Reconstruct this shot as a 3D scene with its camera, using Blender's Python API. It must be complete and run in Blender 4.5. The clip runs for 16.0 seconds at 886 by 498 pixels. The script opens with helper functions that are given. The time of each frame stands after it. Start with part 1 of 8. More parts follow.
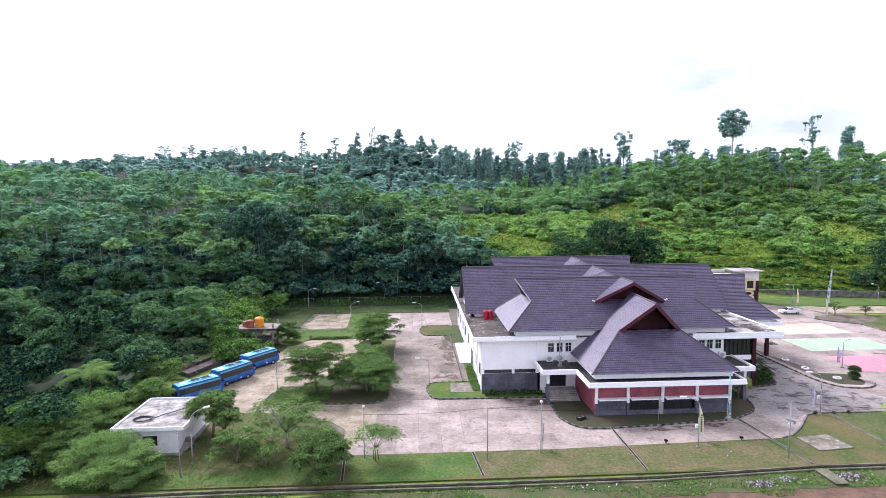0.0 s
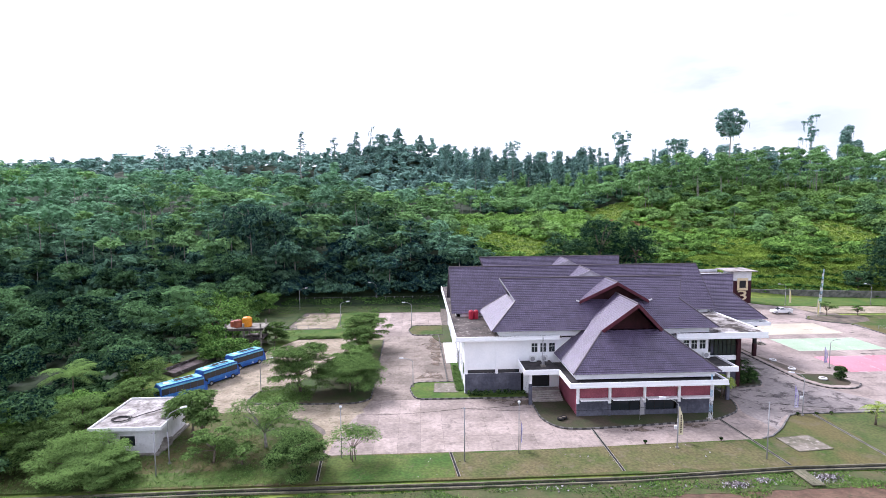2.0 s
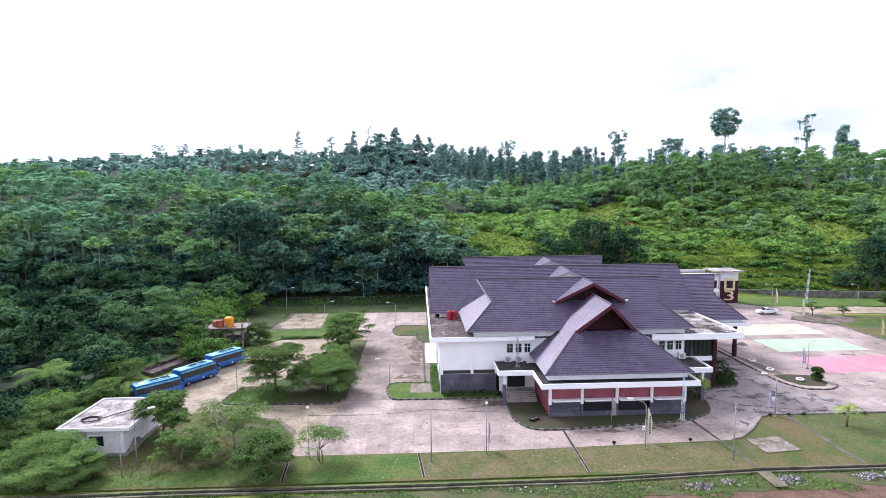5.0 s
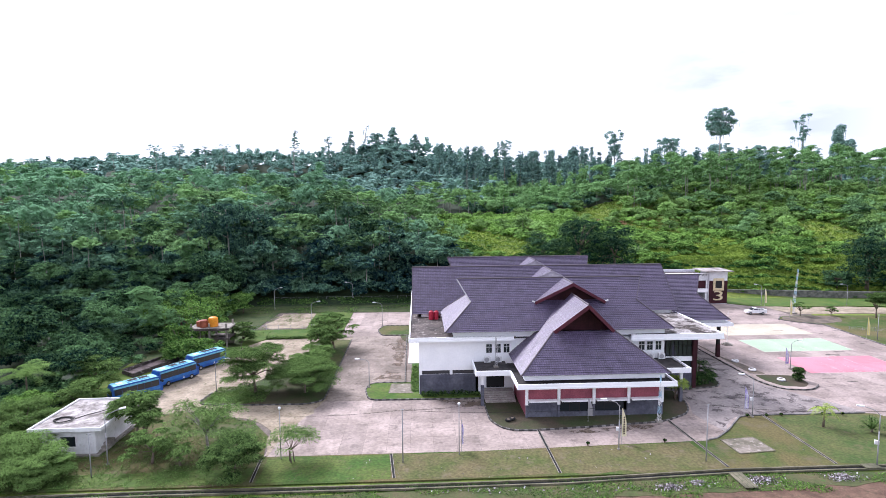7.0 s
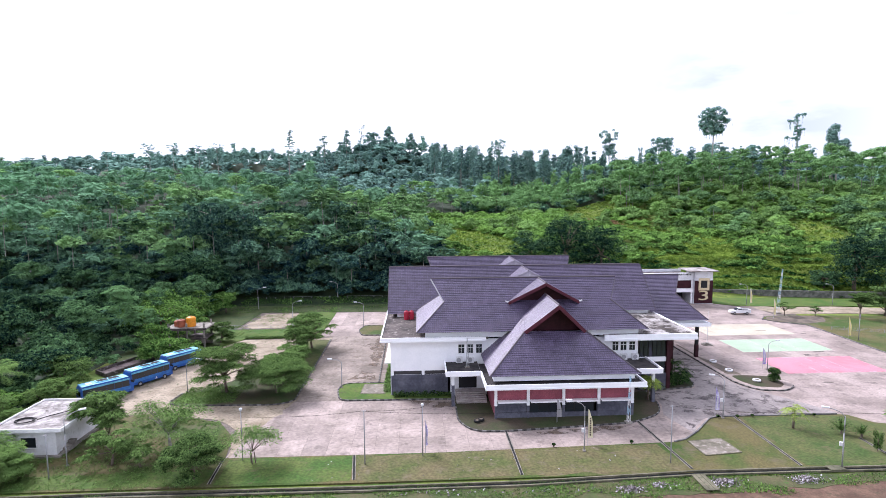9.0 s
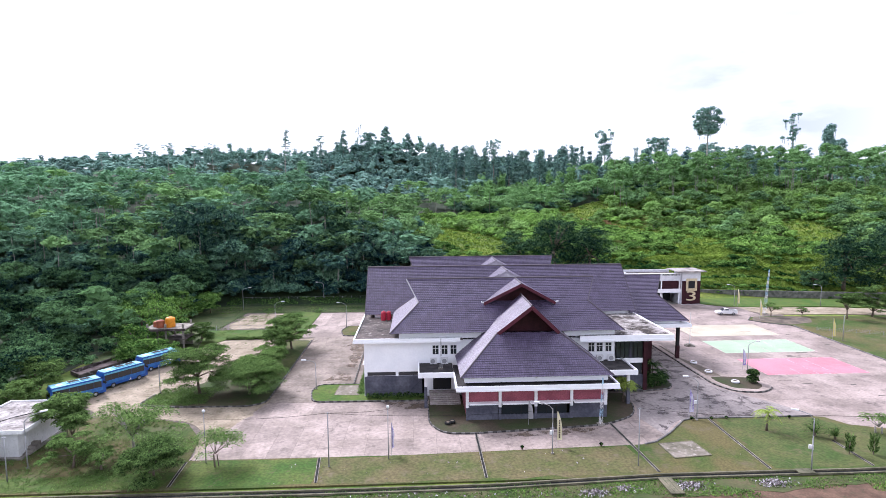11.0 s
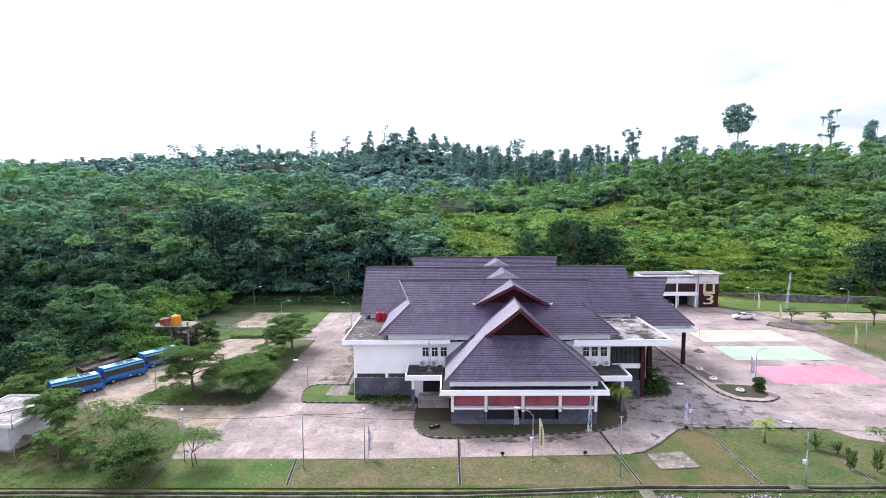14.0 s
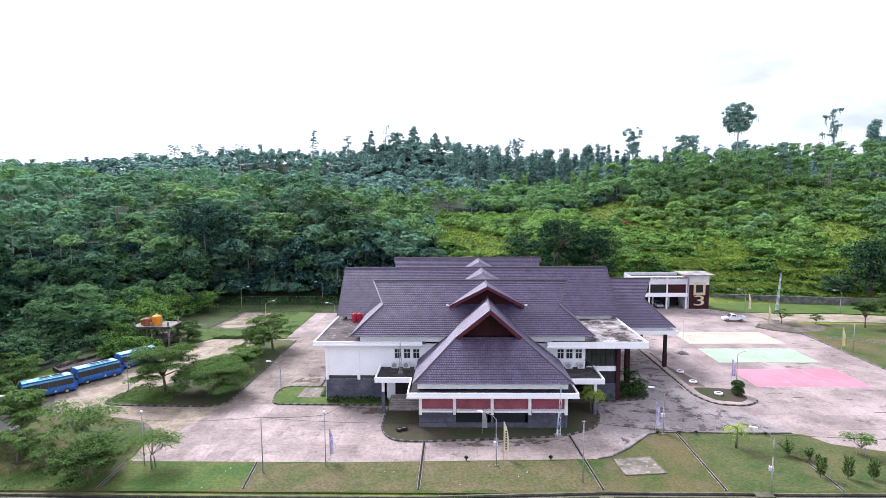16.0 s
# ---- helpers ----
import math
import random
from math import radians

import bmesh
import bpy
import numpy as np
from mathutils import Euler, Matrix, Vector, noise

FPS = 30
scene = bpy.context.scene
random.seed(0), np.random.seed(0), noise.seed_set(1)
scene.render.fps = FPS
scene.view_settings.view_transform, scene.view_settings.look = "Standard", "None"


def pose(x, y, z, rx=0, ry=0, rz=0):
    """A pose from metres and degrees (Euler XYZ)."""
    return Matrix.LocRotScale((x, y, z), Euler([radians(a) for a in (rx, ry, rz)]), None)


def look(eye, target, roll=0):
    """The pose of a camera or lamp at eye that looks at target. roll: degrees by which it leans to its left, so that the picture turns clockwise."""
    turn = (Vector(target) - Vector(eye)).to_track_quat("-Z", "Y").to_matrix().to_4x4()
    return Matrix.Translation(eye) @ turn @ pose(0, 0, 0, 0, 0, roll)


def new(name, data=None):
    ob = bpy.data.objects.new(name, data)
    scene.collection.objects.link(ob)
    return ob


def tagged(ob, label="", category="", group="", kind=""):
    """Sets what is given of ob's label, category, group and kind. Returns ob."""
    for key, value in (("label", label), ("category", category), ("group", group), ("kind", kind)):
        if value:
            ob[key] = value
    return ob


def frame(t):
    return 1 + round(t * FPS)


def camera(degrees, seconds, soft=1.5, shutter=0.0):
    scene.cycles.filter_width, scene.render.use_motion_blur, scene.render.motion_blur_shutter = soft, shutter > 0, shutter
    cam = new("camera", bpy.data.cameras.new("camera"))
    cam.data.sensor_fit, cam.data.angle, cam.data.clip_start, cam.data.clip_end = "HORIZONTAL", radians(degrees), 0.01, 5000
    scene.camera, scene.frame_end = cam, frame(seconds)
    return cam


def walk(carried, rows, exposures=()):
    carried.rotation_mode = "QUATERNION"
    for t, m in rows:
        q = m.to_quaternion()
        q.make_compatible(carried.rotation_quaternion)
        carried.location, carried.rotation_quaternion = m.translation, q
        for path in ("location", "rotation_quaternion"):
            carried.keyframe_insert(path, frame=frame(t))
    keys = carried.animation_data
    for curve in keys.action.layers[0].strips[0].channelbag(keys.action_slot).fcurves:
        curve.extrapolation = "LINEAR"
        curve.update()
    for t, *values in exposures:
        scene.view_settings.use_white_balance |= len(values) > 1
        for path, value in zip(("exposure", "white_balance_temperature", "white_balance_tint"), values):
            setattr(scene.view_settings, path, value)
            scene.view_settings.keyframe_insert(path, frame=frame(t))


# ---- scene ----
cam = camera(78.0, 16.0, soft=0.35)
PATH = [
    (0, pose(-0.190, -0.549, 31.005, 84.648, 0.461, -2.955)),
    (0.5, pose(0.557, -0.508, 31.054, 84.597, 0.481, -2.856)),
    (1, pose(1.273, -0.533, 31.032, 84.602, 0.485, -2.791)),
    (1.5, pose(1.999, -0.510, 31.004, 84.609, 0.485, -2.762)),
    (2, pose(2.729, -0.520, 31.046, 84.583, 0.467, -2.769)),
    (2.5, pose(3.540, -0.577, 31.072, 84.566, 0.463, -2.765)),
    (3, pose(4.227, -0.639, 31.117, 84.547, 0.449, -2.730)),
    (5.5, pose(7.447, -0.723, 31.264, 84.479, 0.431, -2.656)),
    (6, pose(8.230, -0.728, 31.251, 84.486, 0.435, -2.642)),
    (6.5, pose(9.101, -0.723, 31.296, 84.457, 0.433, -2.624)),
    (7, pose(10.133, -0.677, 31.237, 84.468, 0.433, -2.610)),
    (7.5, pose(11.163, -0.605, 31.170, 84.481, 0.433, -2.611)),
    (8, pose(12.185, -0.485, 31.255, 84.396, 0.401, -2.617)),
    (8.5, pose(13.352, -0.424, 31.250, 84.380, 0.397, -2.623)),
    (9, pose(14.510, -0.298, 31.193, 84.401, 0.394, -2.621)),
    (9.5, pose(15.693, -0.183, 31.131, 84.445, 0.385, -2.622)),
    (10, pose(16.693, -0.027, 31.096, 84.439, 0.390, -2.628)),
    (12.5, pose(21.764, 0.772, 31.028, 84.406, 0.405, -1.414)),
    (13, pose(22.815, 0.960, 30.989, 84.404, 0.424, -0.312)),
    (13.5, pose(23.783, 1.153, 31.007, 84.424, 0.428, 0.335)),
    (14, pose(24.918, 1.424, 31.045, 84.437, 0.416, 0.737)),
    (14.5, pose(26.172, 1.735, 31.034, 84.423, 0.413, 1.014)),
    (15, pose(27.586, 2.145, 30.978, 84.438, 0.420, 1.211)),
    (15.5, pose(28.938, 2.376, 30.994, 84.431, 0.433, 1.312)),
    (16, pose(29.941, 2.575, 31.002, 84.425, 0.393, 1.368)),
]
walk(cam, PATH, exposures=[(0, 0.3, 5750, 22), (16, 0.3, 5750, 22)])

# ---- light ----
SUN = Vector((-0.46, 0.58, 0.67)).normalized()
world = bpy.data.worlds.new("world")
scene.world = world
world.use_nodes = True
wn = world.node_tree.nodes
sky = wn.new("ShaderNodeTexSky")
sky.sky_type = "NISHITA"
sky.sun_disc = False
sky.sun_elevation = math.asin(SUN.z)
sky.sun_rotation = math.atan2(SUN.x, SUN.y)
sky.air_density, sky.dust_density, sky.ozone_density = 1.0, 4.0, 1.0
cloud_at = wn.new("ShaderNodeTexCoord")
cloud = wn.new("ShaderNodeTexNoise")
cloud.inputs["Scale"].default_value, cloud.inputs["Detail"].default_value = 2.2, 6
cover = wn.new("ShaderNodeMapRange")
cover.inputs[1].default_value, cover.inputs[2].default_value = 0.30, 0.52
cover.inputs[3].default_value, cover.inputs[4].default_value = 0.84, 0.99
veil = wn.new("ShaderNodeMix")
veil.data_type = "RGBA"
veil.inputs[7].default_value = (11.0, 11.2, 11.6, 1)
wl = world.node_tree.links
wl.new(cloud_at.outputs["Generated"], cloud.inputs["Vector"])
wl.new(cloud.outputs["Fac"], cover.inputs[0])
wl.new(cover.outputs[0], veil.inputs[0])
wl.new(sky.outputs[0], veil.inputs[6])
bank = wn.new("ShaderNodeTexNoise")
bank.inputs["Scale"].default_value, bank.inputs["Detail"].default_value = 5.0, 5
bank_at = wn.new("ShaderNodeMapping")
bank_at.inputs["Scale"].default_value = (1.0, 1.0, 3.0)
low_sky = wn.new("ShaderNodeVectorMath")
low_sky.operation = "DOT_PRODUCT"
low_sky.inputs[1].default_value = Vector((0.52, 0.845, 0.125)).normalized()
near_it = wn.new("ShaderNodeMapRange")
near_it.inputs[1].default_value, near_it.inputs[2].default_value = 0.975, 0.998
lumps = wn.new("ShaderNodeMapRange")
lumps.inputs[1].default_value, lumps.inputs[2].default_value = 0.38, 0.60
greyed = wn.new("ShaderNodeMath")
greyed.operation = "MULTIPLY"
shaded = wn.new("ShaderNodeMix")
shaded.data_type = "RGBA"
shaded.inputs[7].default_value = (6.6, 7.2, 8.0, 1)
wl.new(cloud_at.outputs["Generated"], bank_at.inputs["Vector"])
wl.new(bank_at.outputs[0], bank.inputs["Vector"])
wl.new(cloud_at.outputs["Generated"], low_sky.inputs[0])
wl.new(low_sky.outputs["Value"], near_it.inputs[0])
wl.new(bank.outputs["Fac"], lumps.inputs[0])
wl.new(near_it.outputs[0], greyed.inputs[0])
wl.new(lumps.outputs[0], greyed.inputs[1])
wl.new(greyed.outputs[0], shaded.inputs[0])
wl.new(veil.outputs[2], shaded.inputs[6])
wl.new(shaded.outputs[2], wn["Background"].inputs["Color"])
wn["Background"].inputs["Strength"].default_value = 0.1
sun = new("sun", bpy.data.lights.new("sun", "SUN"))
sun.data.energy, sun.data.angle, sun.data.color = 5.0, radians(20), (1.0, 0.96, 0.89)
sun.matrix_world = look(SUN * 300, (0, 0, 0))


# ---- materials ----
def nodes_of(name):
    m = bpy.data.materials.new(name)
    m.use_nodes = True
    nt = m.node_tree
    return m, nt, nt.nodes["Principled BSDF"]


def mottled(name, a, b, scale=0.4, fine=6.0, rough=0.85, bump=0.15, c=None, metallic=0.0, stain=0.5, per_piece=0.0, spec=0.3, grit=1.0):
    """Two colours mixed by a coarse stain and a fine grain, with relief."""
    m, nt, bsdf = nodes_of(name)
    n, l = nt.nodes, nt.links
    co = n.new("ShaderNodeNewGeometry")
    big = n.new("ShaderNodeTexNoise")
    big.inputs["Scale"].default_value = scale
    big.inputs["Detail"].default_value = 6
    big.inputs["Roughness"].default_value = 0.62
    small = n.new("ShaderNodeTexNoise")
    small.inputs["Scale"].default_value = fine
    small.inputs["Detail"].default_value = 4
    l.new(co.outputs["Position"], big.inputs["Vector"])
    l.new(co.outputs["Position"], small.inputs["Vector"])
    ramp = n.new("ShaderNodeValToRGB")
    ramp.color_ramp.elements[0].position, ramp.color_ramp.elements[1].position = 0.5 - 0.22 * stain, 0.5 + 0.22 * stain
    ramp.color_ramp.elements[0].color, ramp.color_ramp.elements[1].color = (*a, 1), (*b, 1)
    l.new(big.outputs["Fac"], ramp.inputs["Fac"])
    mix = n.new("ShaderNodeMix")
    mix.data_type, mix.blend_type = "RGBA", "MULTIPLY"
    mix.inputs[0].default_value = 0.55
    l.new(ramp.outputs["Color"], mix.inputs[6])
    grain = n.new("ShaderNodeMapRange")
    grain.inputs[1].default_value, grain.inputs[2].default_value = 0.3, 0.7
    grain.inputs[3].default_value, grain.inputs[4].default_value = 1 - 0.4 * grit, 1 + 0.25 * grit
    l.new(small.outputs["Fac"], grain.inputs[0])
    l.new(grain.outputs[0], mix.inputs[7])
    out = mix.outputs[2]
    if c:
        third = n.new("ShaderNodeTexNoise")
        third.inputs["Scale"].default_value = scale * 3.1
        third.inputs["Detail"].default_value = 8
        third.inputs["Roughness"].default_value = 0.7
        l.new(co.outputs["Position"], third.inputs["Vector"])
        r3 = n.new("ShaderNodeMapRange")
        r3.inputs[1].default_value, r3.inputs[2].default_value = 0.54, 0.68
        l.new(third.outputs["Fac"], r3.inputs[0])
        m3 = n.new("ShaderNodeMix")
        m3.data_type = "RGBA"
        l.new(r3.outputs[0], m3.inputs[0])
        l.new(out, m3.inputs[6])
        m3.inputs[7].default_value = (*c, 1)
        out = m3.outputs[2]
    if per_piece:
        info = n.new("ShaderNodeObjectInfo")
        pr = n.new("ShaderNodeMapRange")
        pr.inputs[3].default_value, pr.inputs[4].default_value = 1 - per_piece, 1 + per_piece
        l.new(info.outputs["Random"], pr.inputs[0])
        mp = n.new("ShaderNodeMix")
        mp.data_type, mp.blend_type = "RGBA", "MULTIPLY"
        mp.inputs[0].default_value = 1.0
        l.new(out, mp.inputs[6])
        l.new(pr.outputs[0], mp.inputs[7])
        out = mp.outputs[2]
    l.new(out, bsdf.inputs["Base Color"])
    bsdf.inputs["Roughness"].default_value = rough
    bsdf.inputs["Metallic"].default_value = metallic
    bsdf.inputs["Specular IOR Level"].default_value = spec
    if bump:
        bp = n.new("ShaderNodeBump")
        bp.inputs["Strength"].default_value = bump
        bp.inputs["Distance"].default_value = 0.05
        l.new(small.outputs["Fac"], bp.inputs["Height"])
        l.new(bp.outputs["Normal"], bsdf.inputs["Normal"])
    return m


def plain(name, col, rough=0.5, metallic=0.0, spec=0.5):
    return mottled(name, tuple(v * 0.9 for v in col), col, 0.8, 12.0, rough, 0.02, metallic=metallic, spec=spec, grit=0.25)


def glass_pane(name, col=(0.02, 0.025, 0.03)):
    m, nt, bsdf = nodes_of(name)
    bsdf.inputs["Base Color"].default_value = (*col, 1)
    bsdf.inputs["Roughness"].default_value = 0.06
    bsdf.inputs["Specular IOR Level"].default_value = 0.6
    return m


def roof_tiles(name, a, b):
    """Flat interlocking tiles, laid by the UV map in metres."""
    m, nt, bsdf = nodes_of(name)
    n, l = nt.nodes, nt.links
    uv = n.new("ShaderNodeUVMap")
    brick = n.new("ShaderNodeTexBrick")
    brick.inputs["Scale"].default_value = 1.0
    brick.inputs["Brick Width"].default_value = 0.33
    brick.inputs["Row Height"].default_value = 0.36
    brick.inputs["Mortar Size"].default_value = 0.022
    brick.inputs["Color1"].default_value = (*a, 1)
    brick.inputs["Color2"].default_value = (*b, 1)
    # dark joint colour, also laid on the course risers for their shade
    brick.inputs["Mortar"].default_value = (a[0] * 0.6, a[1] * 0.6, a[2] * 0.6, 1)
    l.new(uv.outputs["UV"], brick.inputs["Vector"])
    co = n.new("ShaderNodeNewGeometry")
    noise_t = n.new("ShaderNodeTexNoise")
    noise_t.inputs["Scale"].default_value = 0.7
    noise_t.inputs["Detail"].default_value = 7
    l.new(co.outputs["Position"], noise_t.inputs["Vector"])
    mr = n.new("ShaderNodeMapRange")
    mr.inputs[1].default_value, mr.inputs[2].default_value = 0.3, 0.7
    mr.inputs[3].default_value, mr.inputs[4].default_value = 0.76, 1.22
    l.new(noise_t.outputs["Fac"], mr.inputs[0])
    mix = n.new("ShaderNodeMix")
    mix.data_type, mix.blend_type = "RGBA", "MULTIPLY"
    mix.inputs[0].default_value = 1.0
    l.new(brick.outputs["Color"], mix.inputs[6])
    l.new(mr.outputs[0], mix.inputs[7])
    l.new(mix.outputs[2], bsdf.inputs["Base Color"])
    bsdf.inputs["Roughness"].default_value = 0.40
    bsdf.inputs["Specular IOR Level"].default_value = 0.6
    bp = n.new("ShaderNodeBump")
    bp.inputs["Strength"].default_value = 0.12
    bp.inputs["Distance"].default_value = 0.02
    l.new(brick.outputs["Fac"], bp.inputs["Height"])
    bp.invert = True
    roll = n.new("ShaderNodeTexWave")
    roll.bands_direction = "X"
    roll.inputs["Scale"].default_value = 0.952
    l.new(uv.outputs["UV"], roll.inputs["Vector"])
    wavy = n.new("ShaderNodeBump")
    wavy.inputs["Strength"].default_value, wavy.inputs["Distance"].default_value = 0.6, 0.045
    l.new(roll.outputs["Fac"], wavy.inputs["Height"])
    l.new(wavy.outputs["Normal"], bp.inputs["Normal"])
    l.new(bp.outputs["Normal"], bsdf.inputs["Normal"])
    return m


def worn_through(m, scale, level):
    """Leave gaps of a ragged shape in a thin layer."""
    n, l = m.node_tree.nodes, m.node_tree.links
    geo = n.new("ShaderNodeNewGeometry")
    noise = n.new("ShaderNodeTexNoise")
    noise.inputs["Scale"].default_value, noise.inputs["Detail"].default_value, noise.inputs["Roughness"].default_value = scale, 6, 0.68
    l.new(geo.outputs["Position"], noise.inputs["Vector"])
    keep = n.new("ShaderNodeMapRange")
    keep.inputs["From Min"].default_value, keep.inputs["From Max"].default_value = level - 0.05, level + 0.05
    l.new(noise.outputs["Fac"], keep.inputs["Value"])
    mix = n.new("ShaderNodeMixShader")
    l.new(keep.outputs[0], mix.inputs[0])
    l.new(n.new("ShaderNodeBsdfTransparent").outputs[0], mix.inputs[1])
    l.new(n["Principled BSDF"].outputs[0], mix.inputs[2])
    l.new(mix.outputs[0], n["Material Output"].inputs["Surface"])


def foliage(name, dark, light, shine=0.35, grain=3.0, cut=2.6, holes=0.43):
    """Leaf sprays: a tint per tree, a shade per spray, leaflets with gaps between them, some light through the blade."""
    m, nt, bsdf = nodes_of(name)
    n, l = nt.nodes, nt.links
    at = n.new("ShaderNodeAttribute")
    at.attribute_name = "tint"
    geo = n.new("ShaderNodeNewGeometry")
    spray = n.new("ShaderNodeMath")
    spray.operation = "MULTIPLY_ADD"
    l.new(geo.outputs["Random Per Island"], spray.inputs[0])
    spray.inputs[1].default_value = 0.65
    l.new(at.outputs["Fac"], spray.inputs[2])
    speck = n.new("ShaderNodeTexNoise")
    speck.inputs["Scale"].default_value = grain
    speck.inputs["Detail"].default_value = 4
    speck.inputs["Roughness"].default_value = 0.7
    l.new(geo.outputs["Position"], speck.inputs["Vector"])
    # near-black end of this speckle stands in for shade between leaves
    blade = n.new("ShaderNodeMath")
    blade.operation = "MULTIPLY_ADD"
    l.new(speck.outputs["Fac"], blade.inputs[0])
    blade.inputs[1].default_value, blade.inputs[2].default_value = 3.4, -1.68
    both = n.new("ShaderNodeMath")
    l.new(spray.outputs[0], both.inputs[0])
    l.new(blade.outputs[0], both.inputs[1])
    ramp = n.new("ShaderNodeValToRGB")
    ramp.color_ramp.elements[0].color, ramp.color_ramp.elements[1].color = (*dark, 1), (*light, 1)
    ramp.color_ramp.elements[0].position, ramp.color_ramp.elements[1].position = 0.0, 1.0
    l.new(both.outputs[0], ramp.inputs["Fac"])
    ruffle = n.new("ShaderNodeBump")
    ruffle.inputs["Strength"].default_value, ruffle.inputs["Distance"].default_value = 0.6, 0.2
    l.new(speck.outputs["Fac"], ruffle.inputs["Height"])
    l.new(ruffle.outputs["Normal"], bsdf.inputs["Normal"])
    l.new(ramp.outputs["Color"], bsdf.inputs["Base Color"])
    bsdf.inputs["Roughness"].default_value = 0.75
    bsdf.inputs["Specular IOR Level"].default_value = shine
    tr = n.new("ShaderNodeBsdfTranslucent")
    l.new(ramp.outputs["Color"], tr.inputs["Color"])
    mix = n.new("ShaderNodeMixShader")
    mix.inputs[0].default_value = 0.14
    l.new(bsdf.outputs[0], mix.inputs[1])
    l.new(tr.outputs[0], mix.inputs[2])
    out = mix.outputs[0]
    if cut:
        gaps = n.new("ShaderNodeTexNoise")
        gaps.inputs["Scale"].default_value = cut
        gaps.inputs["Detail"].default_value = 2
        l.new(geo.outputs["Position"], gaps.inputs["Vector"])
        edge = n.new("ShaderNodeMath")
        edge.operation = "GREATER_THAN"
        edge.inputs[1].default_value = holes
        l.new(gaps.outputs["Fac"], edge.inputs[0])
        clear = n.new("ShaderNodeBsdfTransparent")
        cutout = n.new("ShaderNodeMixShader")
        l.new(edge.outputs[0], cutout.inputs[0])
        l.new(clear.outputs[0], cutout.inputs[1])
        l.new(out, cutout.inputs[2])
        out = cutout.outputs[0]
    l.new(out, n["Material Output"].inputs["Surface"])
    return m


M_CONCRETE = mottled("pale_concrete", (0.23, 0.187, 0.162), (0.36, 0.294, 0.262), 0.16, 2.2, 0.85, 0.1, c=(0.15, 0.122, 0.108), per_piece=0.13)
M_PLAZA = mottled("worn_pinkish_concrete", (0.225, 0.182, 0.160), (0.365, 0.297, 0.268), 0.13, 2.6, 0.85, 0.1, c=(0.125, 0.102, 0.092), per_piece=0.10)
rng_paving = np.random.default_rng(11)
M_DIRTYCONC = mottled("dirty_brown_concrete", (0.165, 0.136, 0.112), (0.285, 0.236, 0.20), 0.18, 2.2, 0.88, 0.1, c=(0.105, 0.084, 0.066), per_piece=0.12)
M_JOINT = mottled("joint_soil", (0.10, 0.085, 0.070), (0.17, 0.14, 0.12), 1.0, 8.0, 0.95, 0.1)
M_GRASS = mottled("lawn_grass", (0.043, 0.080, 0.011), (0.110, 0.094, 0.035), 0.10, 4.0, 0.95, 0.6, c=(0.12, 0.098, 0.06), stain=0.45, grit=1.5)
M_LUSH = mottled("lush_grass", (0.042, 0.10, 0.010), (0.085, 0.125, 0.020), 0.25, 4.0, 0.95, 0.6, c=(0.07, 0.075, 0.028), stain=0.5)
M_OLIVELAWN = mottled("olive_lawn_grass", (0.046, 0.082, 0.016), (0.098, 0.104, 0.034), 0.16, 3.0, 0.95, 0.6, c=(0.115, 0.10, 0.05), stain=0.6, grit=1.6)
# dark litter, with the shade between the trees put into its colour
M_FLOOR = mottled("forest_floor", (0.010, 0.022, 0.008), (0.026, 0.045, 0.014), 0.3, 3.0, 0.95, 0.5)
M_WILD = mottled("wild_grass", (0.055, 0.110, 0.016), (0.190, 0.235, 0.040), 0.07, 2.0, 0.95, 0.6, c=(0.05, 0.075, 0.02))
M_DIRT = mottled("red_soil", (0.085, 0.050, 0.034), (0.15, 0.092, 0.062), 0.5, 5.0, 0.95, 0.3, c=(0.06, 0.055, 0.03))
M_WHITE = mottled("white_paint", (0.83, 0.84, 0.86), (0.88, 0.885, 0.90), 0.5, 4.0, 0.6, 0.02, grit=0.1)
M_STAINED = mottled("stained_grey_slab", (0.034, 0.027, 0.025), (0.118, 0.096, 0.086), 0.4, 3.0, 0.85, 0.1, c=(0.29, 0.26, 0.24), stain=0.8, grit=1.4)
M_DARKSLAB = mottled("mossy_slab", (0.022, 0.02, 0.022), (0.055, 0.05, 0.048), 0.8, 5.0, 0.9, 0.1)
M_ROOF = roof_tiles("purple_grey_roof_tiles", (0.070, 0.053, 0.095), (0.104, 0.080, 0.138))
M_BARGE = mottled("dark_red_bargeboard_paint", (0.065, 0.011, 0.022), (0.095, 0.017, 0.032), 0.7, 6.0, 0.55, 0.05)
M_RED = mottled("dull_red_paint", (0.25, 0.065, 0.092), (0.33, 0.092, 0.122), 0.7, 6.0, 0.6, 0.05)
M_STONE = mottled("dark_slate_cladding", (0.078, 0.080, 0.105), (0.125, 0.128, 0.158), 0.5, 3.0, 0.75, 0.15, per_piece=0.07, spec=0.2)
M_GLASS = glass_pane("dark_window_glass")
M_DARK = plain("dark_interior", (0.03, 0.03, 0.032), 0.8, spec=0.1)
M_BLACK = plain("black_paint", (0.025, 0.025, 0.025), 0.8, spec=0.1)
M_MAROON = mottled("maroon_cladding", (0.028, 0.007, 0.011), (0.048, 0.012, 0.017), 0.8, 6.0, 0.65, 0.05, spec=0.2)
M_STEEL = plain("galvanised_steel", (0.45, 0.45, 0.46), 0.45, 0.7)
M_GREYPOLE = plain("grey_painted_pole", (0.30, 0.30, 0.31), 0.55)
M_BARK = mottled("bark", (0.12, 0.09, 0.065), (0.20, 0.165, 0.13), 2.0, 12.0, 0.9, 0.3)
